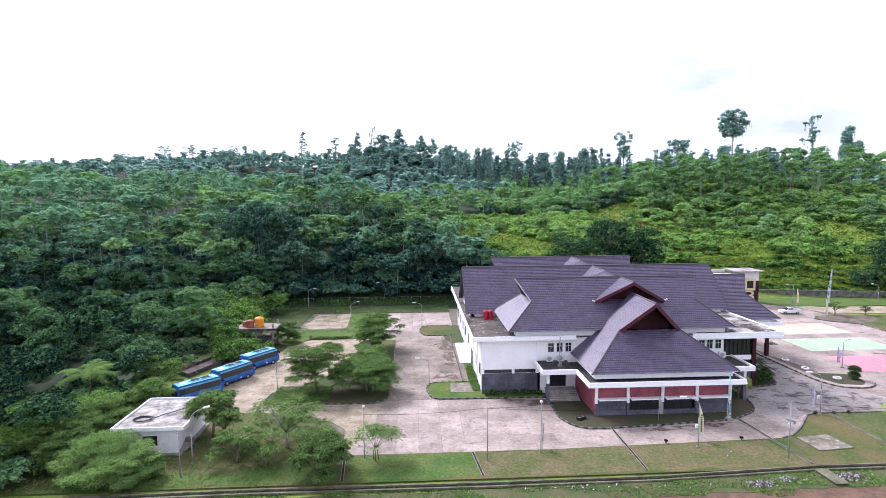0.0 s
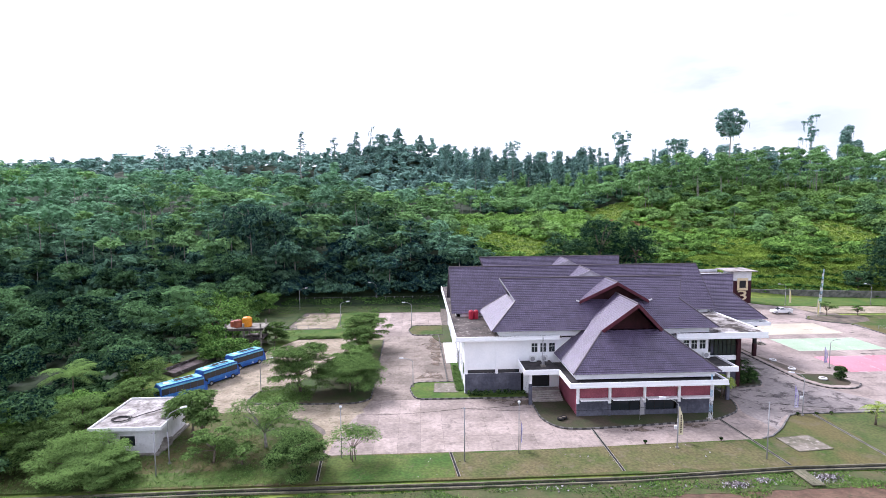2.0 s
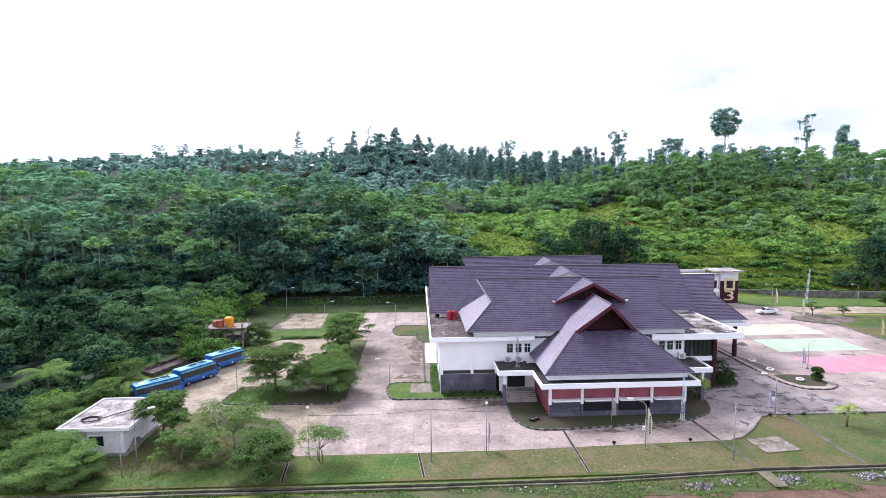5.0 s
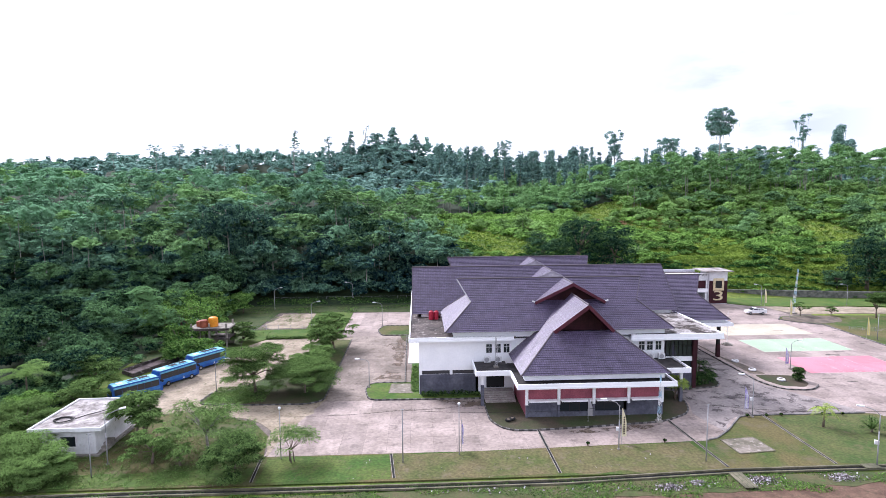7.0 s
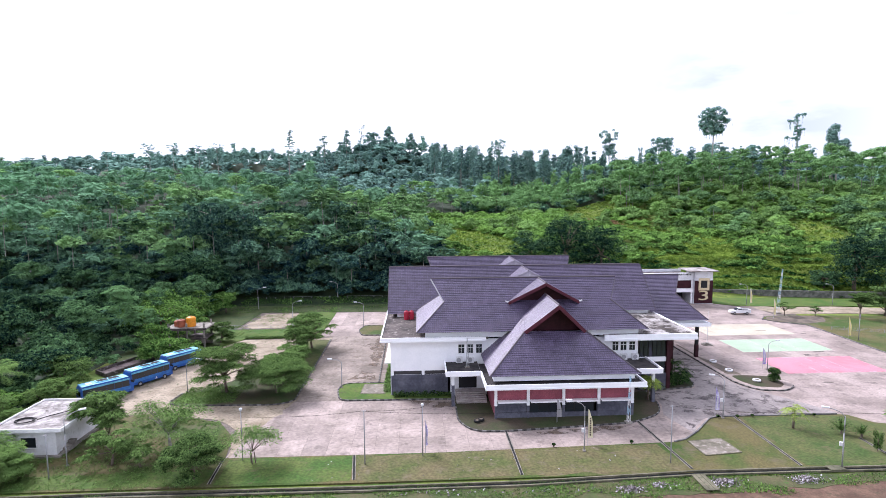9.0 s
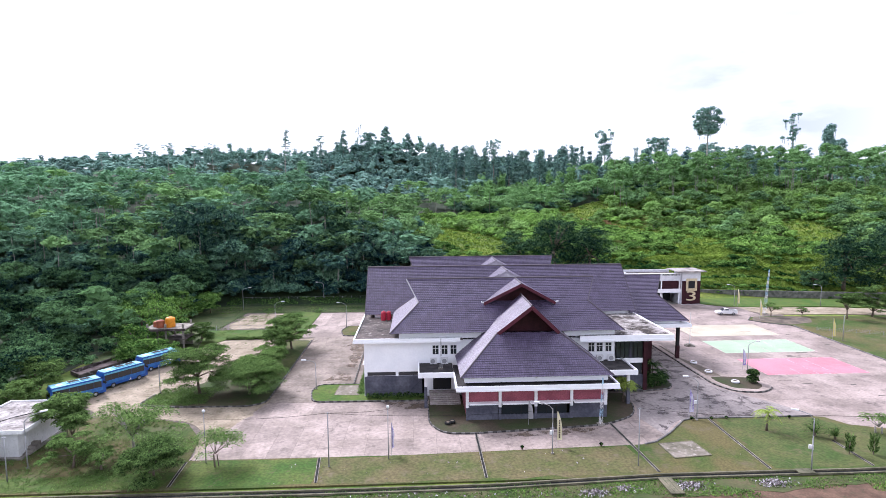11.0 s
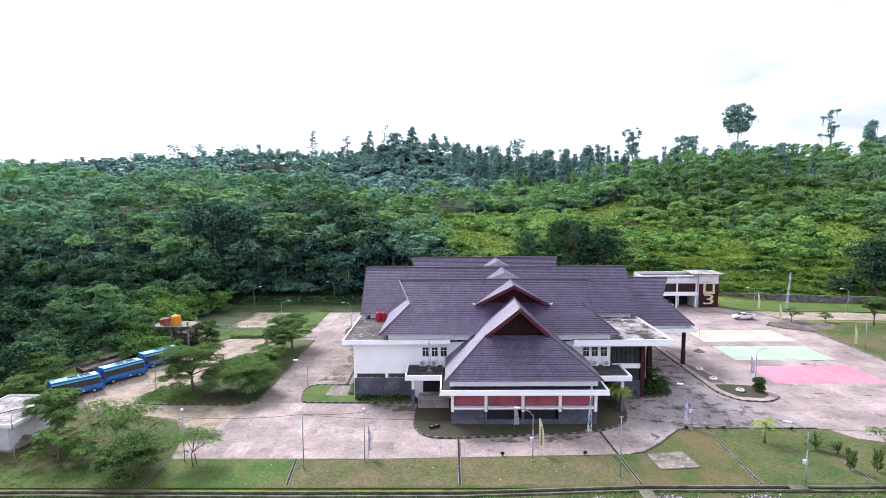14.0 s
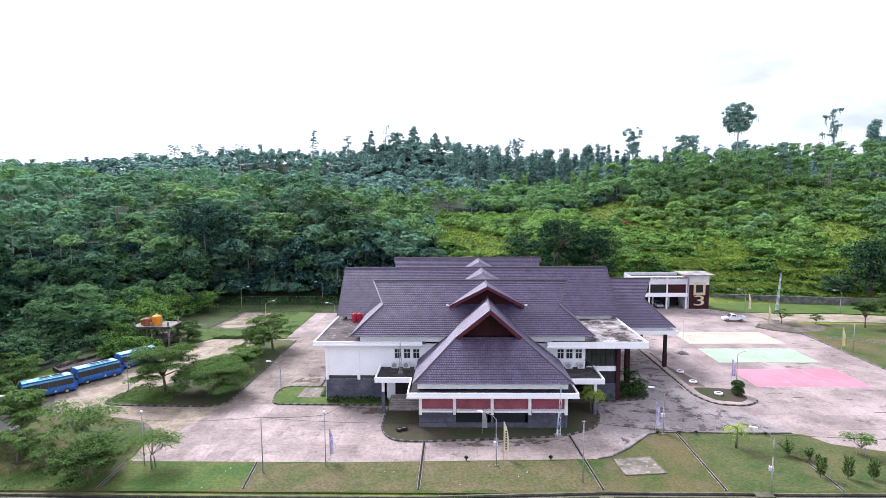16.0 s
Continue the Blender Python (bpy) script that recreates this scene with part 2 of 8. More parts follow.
M_PALEBARK = mottled("pale_bark", (0.25, 0.23, 0.20), (0.40, 0.38, 0.34), 2.0, 12.0, 0.9, 0.3)
# the blue of these leaves carries part of the hill haze
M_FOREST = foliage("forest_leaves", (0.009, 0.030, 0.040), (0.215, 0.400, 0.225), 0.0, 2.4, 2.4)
# pale blue-green leaf colour with the haze of the far ridge put in
M_HAZED = foliage("hazed_ridge_leaves", (0.050, 0.105, 0.115), (0.275, 0.445, 0.365), 0.0, 1.2, 0)
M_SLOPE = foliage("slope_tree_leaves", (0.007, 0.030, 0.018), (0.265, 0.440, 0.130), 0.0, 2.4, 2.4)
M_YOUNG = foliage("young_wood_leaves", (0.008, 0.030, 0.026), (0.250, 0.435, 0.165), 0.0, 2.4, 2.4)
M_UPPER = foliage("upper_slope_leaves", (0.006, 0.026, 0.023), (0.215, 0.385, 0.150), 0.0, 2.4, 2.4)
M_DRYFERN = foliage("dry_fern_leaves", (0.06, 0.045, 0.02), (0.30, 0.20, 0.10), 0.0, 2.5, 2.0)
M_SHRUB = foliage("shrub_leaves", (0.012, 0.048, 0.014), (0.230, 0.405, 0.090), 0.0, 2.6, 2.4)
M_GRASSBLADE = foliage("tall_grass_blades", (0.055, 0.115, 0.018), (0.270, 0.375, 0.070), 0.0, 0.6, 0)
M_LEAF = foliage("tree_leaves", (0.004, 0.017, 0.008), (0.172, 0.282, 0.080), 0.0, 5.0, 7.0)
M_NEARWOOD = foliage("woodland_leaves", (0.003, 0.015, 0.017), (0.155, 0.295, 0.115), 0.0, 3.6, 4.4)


# ---- building helpers ----
class Shape:
    """Vertices and faces gathered for one mesh."""

    def __init__(self):
        self.v, self.f, self.uv = [], [], {}

    def poly(self, pts, uv=None):
        i = len(self.v)
        self.v += [tuple(p) for p in pts]
        if uv:
            self.uv[len(self.f)] = uv
        self.f.append(tuple(range(i, i + len(pts))))
        return self

    def box(self, x0, x1, y0, y1, z0, z1):
        i = len(self.v)
        self.v += [(x, y, z) for z in (z0, z1) for x, y in ((x0, y0), (x1, y0), (x1, y1), (x0, y1))]
        self.f += [tuple(i + k for k in q) for q in ((3, 2, 1, 0), (4, 5, 6, 7), (0, 1, 5, 4), (1, 2, 6, 5), (2, 3, 7, 6), (3, 0, 4, 7))]
        return self

    def prism(self, outline, z0, z1):
        i, n = len(self.v), len(outline)
        self.v += [(x, y, z0) for x, y in outline] + [(x, y, z1) for x, y in outline]
        self.f += [tuple(i + n - 1 - k for k in range(n)), tuple(i + n + k for k in range(n))]
        self.f += [(i + k, i + (k + 1) % n, i + n + (k + 1) % n, i + n + k) for k in range(n)]
        return self

    def tube(self, a, b, ra, rb=None, n=6, caps=True):
        a, b = Vector(a), Vector(b)
        rb = ra if rb is None else rb
        d = (b - a).normalized()
        u = d.orthogonal().normalized()
        w = d.cross(u)
        i = len(self.v)
        for p, r in ((a, ra), (b, rb)):
            self.v += [tuple(p + (u * math.cos(2 * math.pi * k / n) + w * math.sin(2 * math.pi * k / n)) * r) for k in range(n)]
        self.f += [(i + k, i + (k + 1) % n, i + n + (k + 1) % n, i + n + k) for k in range(n)]
        if caps:
            self.f += [tuple(i + n - 1 - k for k in range(n)), tuple(i + n + k for k in range(n))]
        return self

    def lathe(self, profile, n=16, at=(0, 0, 0)):
        i = len(self.v)
        for r, z in profile:
            self.v += [(at[0] + r * math.cos(2 * math.pi * k / n), at[1] + r * math.sin(2 * math.pi * k / n), at[2] + z) for k in range(n)]
        for j in range(len(profile) - 1):
            self.f += [(i + j * n + k, i + j * n + (k + 1) % n, i + (j + 1) * n + (k + 1) % n, i + (j + 1) * n + k) for k in range(n)]
        self.f += [tuple(i + n - 1 - k for k in range(n)), tuple(i + (len(profile) - 1) * n + k for k in range(n))]
        return self

    def bar(self, a, b, w, h):
        """A squared bar from a to b, w wide and h high."""
        a, b = Vector(a), Vector(b)
        d = (b - a).normalized()
        side = d.cross(Vector((0, 0, 1)))
        side = side.normalized() if side.length > 1e-4 else Vector((1, 0, 0))
        up = side.cross(d).normalized()
        i = len(self.v)
        for p in (a, b):
            self.v += [tuple(p + side * sx * w / 2 + up * sz * h / 2) for sx, sz in ((-1, -1), (1, -1), (1, 1), (-1, 1))]
        self.f += [tuple(i + k for k in q) for q in ((3, 2, 1, 0), (4, 5, 6, 7), (0, 1, 5, 4), (1, 2, 6, 5), (2, 3, 7, 6), (3, 0, 4, 7))]
        return self

    def mesh(self, name, *mats):
        me = bpy.data.meshes.new(name)
        me.from_pydata(self.v, [], self.f)
        for m in mats:
            me.materials.append(m)
        if self.uv:
            lay = me.uv_layers.new(name="UVMap")
            for fi, uvs in self.uv.items():
                for li, q in zip(me.polygons[fi].loop_indices, uvs):
                    lay.data[li].uv = q
        return me


def thing(name, at, label, category, group="", kind="", turn=0.0):
    ob = new(name)
    ob.empty_display_size = 0.3
    ob.matrix_world = pose(at[0], at[1], at[2], 0, 0, turn)
    return tagged(ob, label, category, group, kind)


def part(name, shape, material, parent, label="", world=False, smooth=False):
    me = shape.mesh(name, material) if isinstance(shape, Shape) else shape
    ob = new(name, me)
    if parent:
        ob.parent = parent
        if world and not parent.parent:
            ob.matrix_parent_inverse = parent.matrix_basis.inverted()
    if label:
        ob["label"] = label
    if smooth:
        for q in me.polygons:
            q.use_smooth = True
    return ob


def arrays_mesh(name, verts, size, mats, tint=None, mat_index=None):
    """A mesh of separate faces with the same number of corners, from numpy arrays."""
    verts = np.ascontiguousarray(verts, np.float32).reshape(-1, 3)
    count = len(verts) // size
    me = bpy.data.meshes.new(name)
    me.vertices.add(len(verts))
    me.vertices.foreach_set("co", verts.ravel())
    me.loops.add(len(verts))
    me.loops.foreach_set("vertex_index", np.arange(len(verts), dtype=np.int32))
    me.polygons.add(count)
    me.polygons.foreach_set("loop_start", np.arange(0, len(verts), size, dtype=np.int32))
    for m in mats:
        me.materials.append(m)
    if mat_index is not None:
        me.polygons.foreach_set("material_index", mat_index.astype(np.int32))
    if tint is not None:
        at = me.attributes.new("tint", "FLOAT", "FACE")
        at.data.foreach_set("value", np.ascontiguousarray(tint, np.float32))
    me.update(calc_edges=True)
    return me


# ---- ground ----
HILL_Y = np.array([-3000, 157, 163, 172, 186, 205, 235, 300, 400, 500, 620, 900, 1500, 4000.0])
HILL_Z = np.array([0, 0, 2.2, 5.0, 9.0, 11.5, 15, 21, 29, 40, 54, 70, 80, 80.0])


def land(x, y):
    """Height of the ground: a level yard in front, a rising hill behind, a slight fall to the woods."""
    x, y = np.asarray(x, float), np.asarray(y, float)
    back = np.interp(y + 6 * np.sin(x * 0.021) * np.clip((y - 165) / 60, 0, 1), HILL_Y, HILL_Z)
    fall = -2.5 * np.clip((-46 - x) / 18, 0, 1) * np.clip((175 - y) / 40, 0, 1)
    side = 12 * np.clip((-130 - x) / 140, 0, 1) * np.clip((y - 60) / 120, 0, 1)
    bump = 24 * np.exp(-(((x + 20) / 75) ** 2 + ((y - 610) / 60) ** 2)) + 10 * np.exp(-(((x - 190) / 90) ** 2 + ((y - 330) / 50) ** 2))
    roll = np.clip((y - 170) / 80, 0, 1) * (2.2 * np.sin(x * 0.05 + 1.0) * np.sin(y * 0.043) + 3.0 * np.sin(x * 0.017 + y * 0.011))
    back = back + 0.5 * np.sin(6.283 * back / 2.7) * np.clip((x - 72) / 18, 0, 1) * np.clip((y - 160) / 4, 0, 1) * np.clip((222 - y) / 20, 0, 1)
    low = -7 * np.clip((-170 - x) / 150, 0, 1) * np.clip((y - 320) / 160, 0, 1)
    west = 15 * np.exp(-(((x + 145) / 75) ** 2 + ((y - 575) / 55) ** 2))
    return back + fall + side + bump + roll + low + west


def open_slope(x, y):
    """The grassy, shrubby part of the hill: right of the woods, below the skyline trees."""
    return x > 13 + 0.05 * (y - 165) and y < 315 + 0.2 * (x - 120) and x > 28 - (y - 165) * 0.4


CLEARINGS = (((124, 330), (101, 282), (113, 267), (137, 240), (138, 215), (112, 182)), ((17, 250), (31, 223), (46, 201)), ((196, 243), (181, 214)), ((95, 168), (131, 166), (163, 176)))


def clearing(x, y):
    """How deep a spot lies in one of the grassy clearings of the slope, in metres."""
    best = 99.0
    p = Vector((x, y))
    for line in CLEARINGS:
        for a, b in zip(line, line[1:]):
            a, b = Vector(a), Vector(b)
            t = max(0.0, min(1.0, (p - a).dot(b - a) / (b - a).length_squared))
            best = min(best, (p - a.lerp(b, t)).length)
    return 10.0 + 4 * math.sin(x * 0.21 + y * 0.13) - best


def build_ground():
    xs = np.concatenate([np.linspace(-3500, -260, 14), np.arange(-250, 400, 5.0), np.linspace(410, 3800, 16)])
    ys = np.concatenate([np.linspace(-1500, -60, 8), np.arange(-50, 150, 10.0), np.arange(150, 158, 4.0), np.arange(158, 224, 1.2), np.arange(224, 420, 4.0), np.arange(425, 760, 15.0), np.linspace(800, 4500, 14)])
    gx, gy = np.meshgrid(xs, ys)
    gz = land(gx, gy) - 0.12
    v = np.stack([gx, gy, gz], -1).reshape(-1, 3)
    w = len(xs)
    f = [(j * w + i, j * w + i + 1, (j + 1) * w + i + 1, (j + 1) * w + i) for j in range(len(ys) - 1) for i in range(w - 1)]
    me = bpy.data.meshes.new("ground")
    me.from_pydata(v.tolist(), [], f)
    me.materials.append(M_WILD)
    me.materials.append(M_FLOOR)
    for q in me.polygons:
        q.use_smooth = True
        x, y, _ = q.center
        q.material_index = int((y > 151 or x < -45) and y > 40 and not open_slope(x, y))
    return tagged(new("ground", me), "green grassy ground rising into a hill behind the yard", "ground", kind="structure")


build_ground()


def sheet(name, outline, z0, z1, material, label, category):
    ob = new(name, Shape().prism(outline, z0, z1).mesh(name, material))
    return tagged(ob, label, category, kind="structure")


def ragged(outline, amp=0.7, step=1.3):
    """An outline with uneven, worn edges."""
    out, n = [], len(outline)
    for i in range(n):
        a, b = Vector(outline[i]), Vector(outline[(i + 1) % n])
        k = max(1, int((b - a).length / step))
        for j in range(k):
            p = a.lerp(b, j / k)
            out.append((p.x + amp * noise.noise((p.x * 0.5, p.y * 0.5, 1.0)), p.y + amp * noise.noise((p.x * 0.5, p.y * 0.5, 9.0))))
    return out


def rounded(pts, radii, steps=5):
    """An outline with its corners rounded by arcs."""
    out, n = [], len(pts)
    for i in range(n):
        p, a, b = Vector(pts[i]), Vector(pts[i - 1]), Vector(pts[(i + 1) % n])
        r = radii[i] if isinstance(radii, (list, tuple)) else radii
        if r <= 0:
            out.append(tuple(p))
            continue
        da, db = (a - p), (b - p)
        r = min(r, da.length * 0.49, db.length * 0.49)
        s, e = p + da.normalized() * r, p + db.normalized() * r
        for k in range(steps + 1):
            t = k / steps
            out.append(tuple(s * (1 - t) ** 2 + p * 2 * t * (1 - t) + e * t * t))
    return out


# ---- roofs and the main building ----
def slope(shape, left, right, normal_step=0.036, row=0.36):
    """Courses of tiles between two boundary lines, each a list of points from the eave up."""
    left, right = [Vector(p) for p in left], [Vector(p) for p in right]

    def at(line, z):
        for a, b in zip(line, line[1:]):
            if z <= b.z + 1e-6:
                t = (z - a.z) / (b.z - a.z)
                return a.lerp(b, t)
        return line[-1].copy()

    z0, z1 = left[0].z, left[-1].z
    u = (right[0] - left[0]).normalized()
    mid0, mid1 = (left[0] + right[0]) / 2, (left[-1] + right[-1]) / 2
    d = mid1 - mid0
    d -= u * d.dot(u)
    length = d.length
    n = u.cross(d.normalized())
    if n.z < 0:
        n = -n
    rows = max(2, round(length / row))
    origin = left[0]
    down = -d.normalized()
    low, high = down * 0.03 - n * 0.02, n * normal_step + down * 0.03
    i = len(shape.v)
    for k in range(rows + 1):
        z = z0 + (z1 - z0) * k / rows
        a, b = at(left, z), at(right, z)
        shape.v += [tuple(p) for p in (a + low, b + low, a + high, b + high)]
    for k in range(rows):
        j = i + 4 * k
        va, vb, off = k * row, (k + 1) * row, 0.165 if k % 2 else 0
        # riser UVs sit in the dark mortar band, painting the shadow line in
        for quad, vv in (((j, j + 1, j + 3, j + 2), (va, va, va + 0.004, va + 0.004)), ((j + 2, j + 3, j + 5, j + 4), (va + 0.01, va + 0.01, vb, vb))):
            shape.uv[len(shape.f)] = [((Vector(shape.v[q]) - origin).dot(u) + off, v) for q, v in zip(quad, vv)]
            shape.f.append(quad)
    return shape


def ridge_cap(shape, pts, r=0.14):
    for a, b in zip(pts, pts[1:]):
        shape.tube(a, b, r, n=8)
    return shape


hall = thing("assembly_hall", (34.7, 73.3, 0), "large white hall with stepped purple-grey tiled roofs and red gables", "building")


def roof_slopes(label, *sides):
    """One part for each slope of a roof; the first one is returned."""
    made = [hall_part("roof_slope", slope(Shape(), left, right), M_ROOF, label) for left, right in sides]
    return made[0]


def caps_for(roof, *lines):
    for line, r in lines:
        hall_part("ridge_cap", ridge_cap(Shape(), line, r), M_ROOF_CAP, "", roof)


def hall_part(name, shape, mat, label="", parent=None, smooth=False):
    return part(name, shape, mat, parent or hall, label, world=True, smooth=smooth)


CX = 34.6


def dutch_roof(x0, x1, ye, ze, yr, zr, hip, over, label):
    """A roof with hipped feet and small gables at its two ends, ridge along x."""
    k = (zr - ze) / (yr - ye)
    zf = ze + hip * k
    lf = [(x0, ye, ze), (x0 + hip, ye + hip, zf), (x0 + hip - over, yr, zr)]
    rf = [(x1, ye, ze), (x1 - hip, ye + hip, zf), (x1 - hip + over, yr, zr)]
    back = lambda q: (q[0], 2 * yr - q[1], q[2])
    roof = roof_slopes(label, (lf, rf), ([back(q) for q in rf], [back(q) for q in lf]), ([back(q) for q in lf[:2]], lf[:2]), (rf[:2], [back(q) for q in rf[:2]]))
    caps_for(roof, ([lf[2], rf[2]], 0.14), *((g[:2], 0.12) for q in (lf, rf) for g in (q, [back(p) for p in q])))
    for q, sx in ((lf, -1), (rf, 1)):
        for g in (q, [back(p) for p in q]):
            a, b = Vector(g[1]) + Vector((sx * 0.06, 0, -0.1)), Vector(g[2]) + Vector((sx * 0.06, 0, -0.1))
            hall_part("bargeboard", Shape().bar(a, b, 0.1, 0.2), M_GREYTRIM if sx < 0 and ye < 100 else M_ROOF_CAP, "weathered bargeboard", roof)
        xg = q[1][0] - sx * 0.4
        hall_part("gable_wall", Shape().poly([(xg, q[1][1], zf), (xg, 2 * yr - q[1][1], zf), (xg, yr, zr - 0.3)]), M_RED, "dull red gable infill", roof)
    return roof


def cross_gable(y_front, y_back, z_ridge, half, drop, foot_y, tag, ridge_rise=0.0):
    """A small gable that runs out of a larger roof, ridge along y; its feet stand half to each side and drop below the ridge."""
    a, b = Vector((CX, y_front, z_ridge)), Vector((CX, y_back, z_ridge + ridge_rise))
    sides = []
    for sx in (-1, 1):
        foot = Vector((CX + sx * half, foot_y, z_ridge - drop))
        tail = Vector((CX + sx * half * 0.02, y_back - 0.05, z_ridge + ridge_rise - drop * 0.02))
        s, rows, up = Shape(), 12, Vector((0, 0, 0.05))
        for k in range(rows + 1):
            p, q = foot.lerp(a, k / rows), foot.lerp(tail, k / rows)
            s.v += [tuple(p), tuple(q), tuple(p + up), tuple(q + up)]
        for k in range(rows):
            j = 4 * k
            for quad in ((j, j + 1, j + 3, j + 2), (j + 2, j + 3, j + 5, j + 4)):
                quad = quad if sx < 0 else quad[::-1]
                s.uv[len(s.f)] = [(s.v[i][1], (Vector(s.v[i]) - foot).length) for i in quad]
                s.f.append(quad)
        sides.append(hall_part("roof_slope", s, M_ROOF, tag))
    roof = sides[0]
    caps_for(roof, ([a, b], 0.13))
    return roof, a


M_ROOF_CAP = plain("ridge_tiles", (0.08, 0.065, 0.075), 0.5)
M_GABLE = mottled("pale_grey_tiles", (0.30, 0.28, 0.31), (0.42, 0.40, 0.43), 0.6, 6.0, 0.6, 0.1)
M_GREYTRIM = plain("weathered_grey_trim", (0.38, 0.37, 0.38), 0.6)
M_WHITE_TRIM = plain("white_trim", (0.72, 0.72, 0.72), 0.5)

# stepped roofs, front to back
dutch_roof(14.05, 50.2, 81.8, 10.3, 90.1, 17.4, 4.5, 2.0, "front roof of purple-grey tiles with hipped feet")


def gable_roof(x0, x1, ye, ze, yr, zr, label=""):
    yb = 2 * yr - ye
    roof = roof_slopes(label, ([(x0, ye, ze), (x0, yr, zr)], [(x1, ye, ze), (x1, yr, zr)]), ([(x1, yb, ze), (x1, yr, zr)], [(x0, yb, ze), (x0, yr, zr)]))
    caps_for(roof, ([(x0, yr, zr), (x1, yr, zr)], 0.14))
    for x, sx in ((x0, -1), (x1, 1)):
        for y in (ye, yb):
            hall_part("bargeboard", Shape().bar((x + sx * 0.05, y, ze - 0.08), (x + sx * 0.05, yr, zr - 0.08), 0.1, 0.22), M_ROOF_CAP, "dark verge board", roof)
        xi = x - sx * 0.8
        hall_part("gable_wall", Shape().poly([(xi, ye + 0.3, ze - 0.6), (xi, yb - 0.3, ze - 0.6), (xi, yr, zr - 0.45)]), M_WHITE, "white plastered gable wall", roof)
    return roof


def side_roof(x0, x1, ye, ze, yr, zr, kink, tip, label):
    """A roof that leans on the hall at x0 and ends in a hipped foot with a small gable above it; the hip ends at kink, the ridge at tip."""
    back = lambda q: (q[0], 2 * yr - q[1], q[2])
    foot, ridge = (x1, ye, ze), (tip, yr, zr)
    kink = (kink[0], kink[1], ze + (zr - ze) * (kink[1] - ye) / (yr - ye))
    left = [(x0, ye, ze), (x0, yr, zr)]
    right = [foot, kink, ridge]
    roof = roof_slopes(label, (left, right), ([back(q) for q in right], [back(q) for q in left]), ([foot, kink], [back(foot), back(kink)]))
    caps_for(roof, ([left[1], ridge], 0.14), ([foot, kink], 0.12), ([back(foot), back(kink)], 0.12))
    for g in (right, [back(q) for q in right]):
        hall_part("bargeboard", Shape().bar(Vector(g[1]) + Vector((0.06, 0, -0.1)), Vector(g[2]) + Vector((0.06, 0, -0.1)), 0.1, 0.2), M_ROOF_CAP, "dark verge board", roof)
    xg = kink[0] - 0.3
    hall_part("gable_wall", Shape().poly([(xg, kink[1] + 0.2, kink[2]), (xg, back(kink)[1] - 0.2, kink[2]), (xg, yr, zr - 0.3)]), M_WHITE, "white plastered gable infill", roof)
    hall_part("eave_wall", Shape().box(x0 + 0.3, x1 - 1.2, ye + 0.8, 2 * yr - ye - 0.8, ze - 0.75, ze), M_WHITE, "white band under the eaves", roof)
    return roof


gable_roof(8.9, 58.0, 97.0, 10.0, 105.0, 17.5, "long middle roof of purple-grey tiles")
dutch_roof(12.3, 52.1, 111.8, 10.3, 119.5, 17.7, 5.2, 1.0, "rear roof of purple-grey tiles")
side_roof(56.0, 68.0, 96.9, 7.9, 106.5, 15.1, (64.2, 102.3), 66.65, "lower side roof of purple-grey tiles with a hipped end")

# pavilion roof in front
PE = 6.43


def pavilion_roof():
    x0, x1, ye, yf, zf = 24.1, 45.2, 72.2, 77.6, 11.3
    fl, fr = (29.9, yf, zf), (38.9, yf, zf)
    apex, back = (34.5, 75.7, 15.5), (34.6, 85.2, 15.5)
    yb = 83.0
    roof = roof_slopes("tall pavilion roof of purple-grey tiles with a red gable", ([(x0, ye, PE), fl], [(x1, ye, PE), fr]), ([(x0, yb, PE), (29.9, yb + 1.5, zf), back], [(x0, ye, PE), fl, apex]), ([(x1, ye, PE), fr, apex], [(x1, yb, PE), (38.9, yb + 1.5, zf), back]))
    caps_for(roof, ([apex, back], 0.14), ([(x0, ye, PE), fl], 0.12), ([(x1, ye, PE), fr], 0.12))
    for f in (fl, fr):
        hall_part("bargeboard", Shape().bar(Vector(f) + Vector((0, -0.15, -0.25)), Vector(apex) + Vector((0, -0.1, -0.25)), 0.2, 0.5), M_BARGE, "dark red bargeboard", roof)
    # near-black maroon infill, part of it the shade of the recess
    hall_part("gable_wall", Shape().poly([(30.2, yf + 1.4, zf - 0.3), (38.6, yf + 1.4, zf - 0.3), (34.5, yf + 1.4, 15.1)]), M_MAROON, "dark red recessed gable", roof)
    hall_part("soffit", Shape().poly([(x0 + 0.1, ye + 0.1, PE - 0.05), (x0 + 0.1, yb, PE - 0.05), (x1 - 0.1, yb, PE - 0.05), (x1 - 0.1, ye + 0.1, PE - 0.05)]), M_WHITE_TRIM, "", roof)


pavilion_roof()

# upper cross gable over the front roof, and the two behind
g, a = cross_gable(84.3, 91.0, 17.3, 5.75, 3.25, 85.9, "small cross gable of grey tiles with red bargeboards")
for sx in (-1, 1):
    hall_part("bargeboard", Shape().bar((CX + sx * 5.75, 85.7, 13.85), (CX, 84.2, 17.1), 0.2, 0.45), M_BARGE, "dark red bargeboard", g)
hall_part("gable_wall", Shape().poly([(CX - 5.2, 86.4, 14.0), (CX + 5.2, 86.4, 14.0), (CX, 86.4, 17.0)]), M_MAROON, "dark red recessed gable", g)
for sx in (-1, 1):
    hall_part("bargeboard_tip", Shape().bar((CX + sx * 5.6, 85.75, 14.0), (CX + sx * 6.2, 85.6, 14.25), 0.2, 0.2), M_WHITE_TRIM, "white bargeboard tip", g)
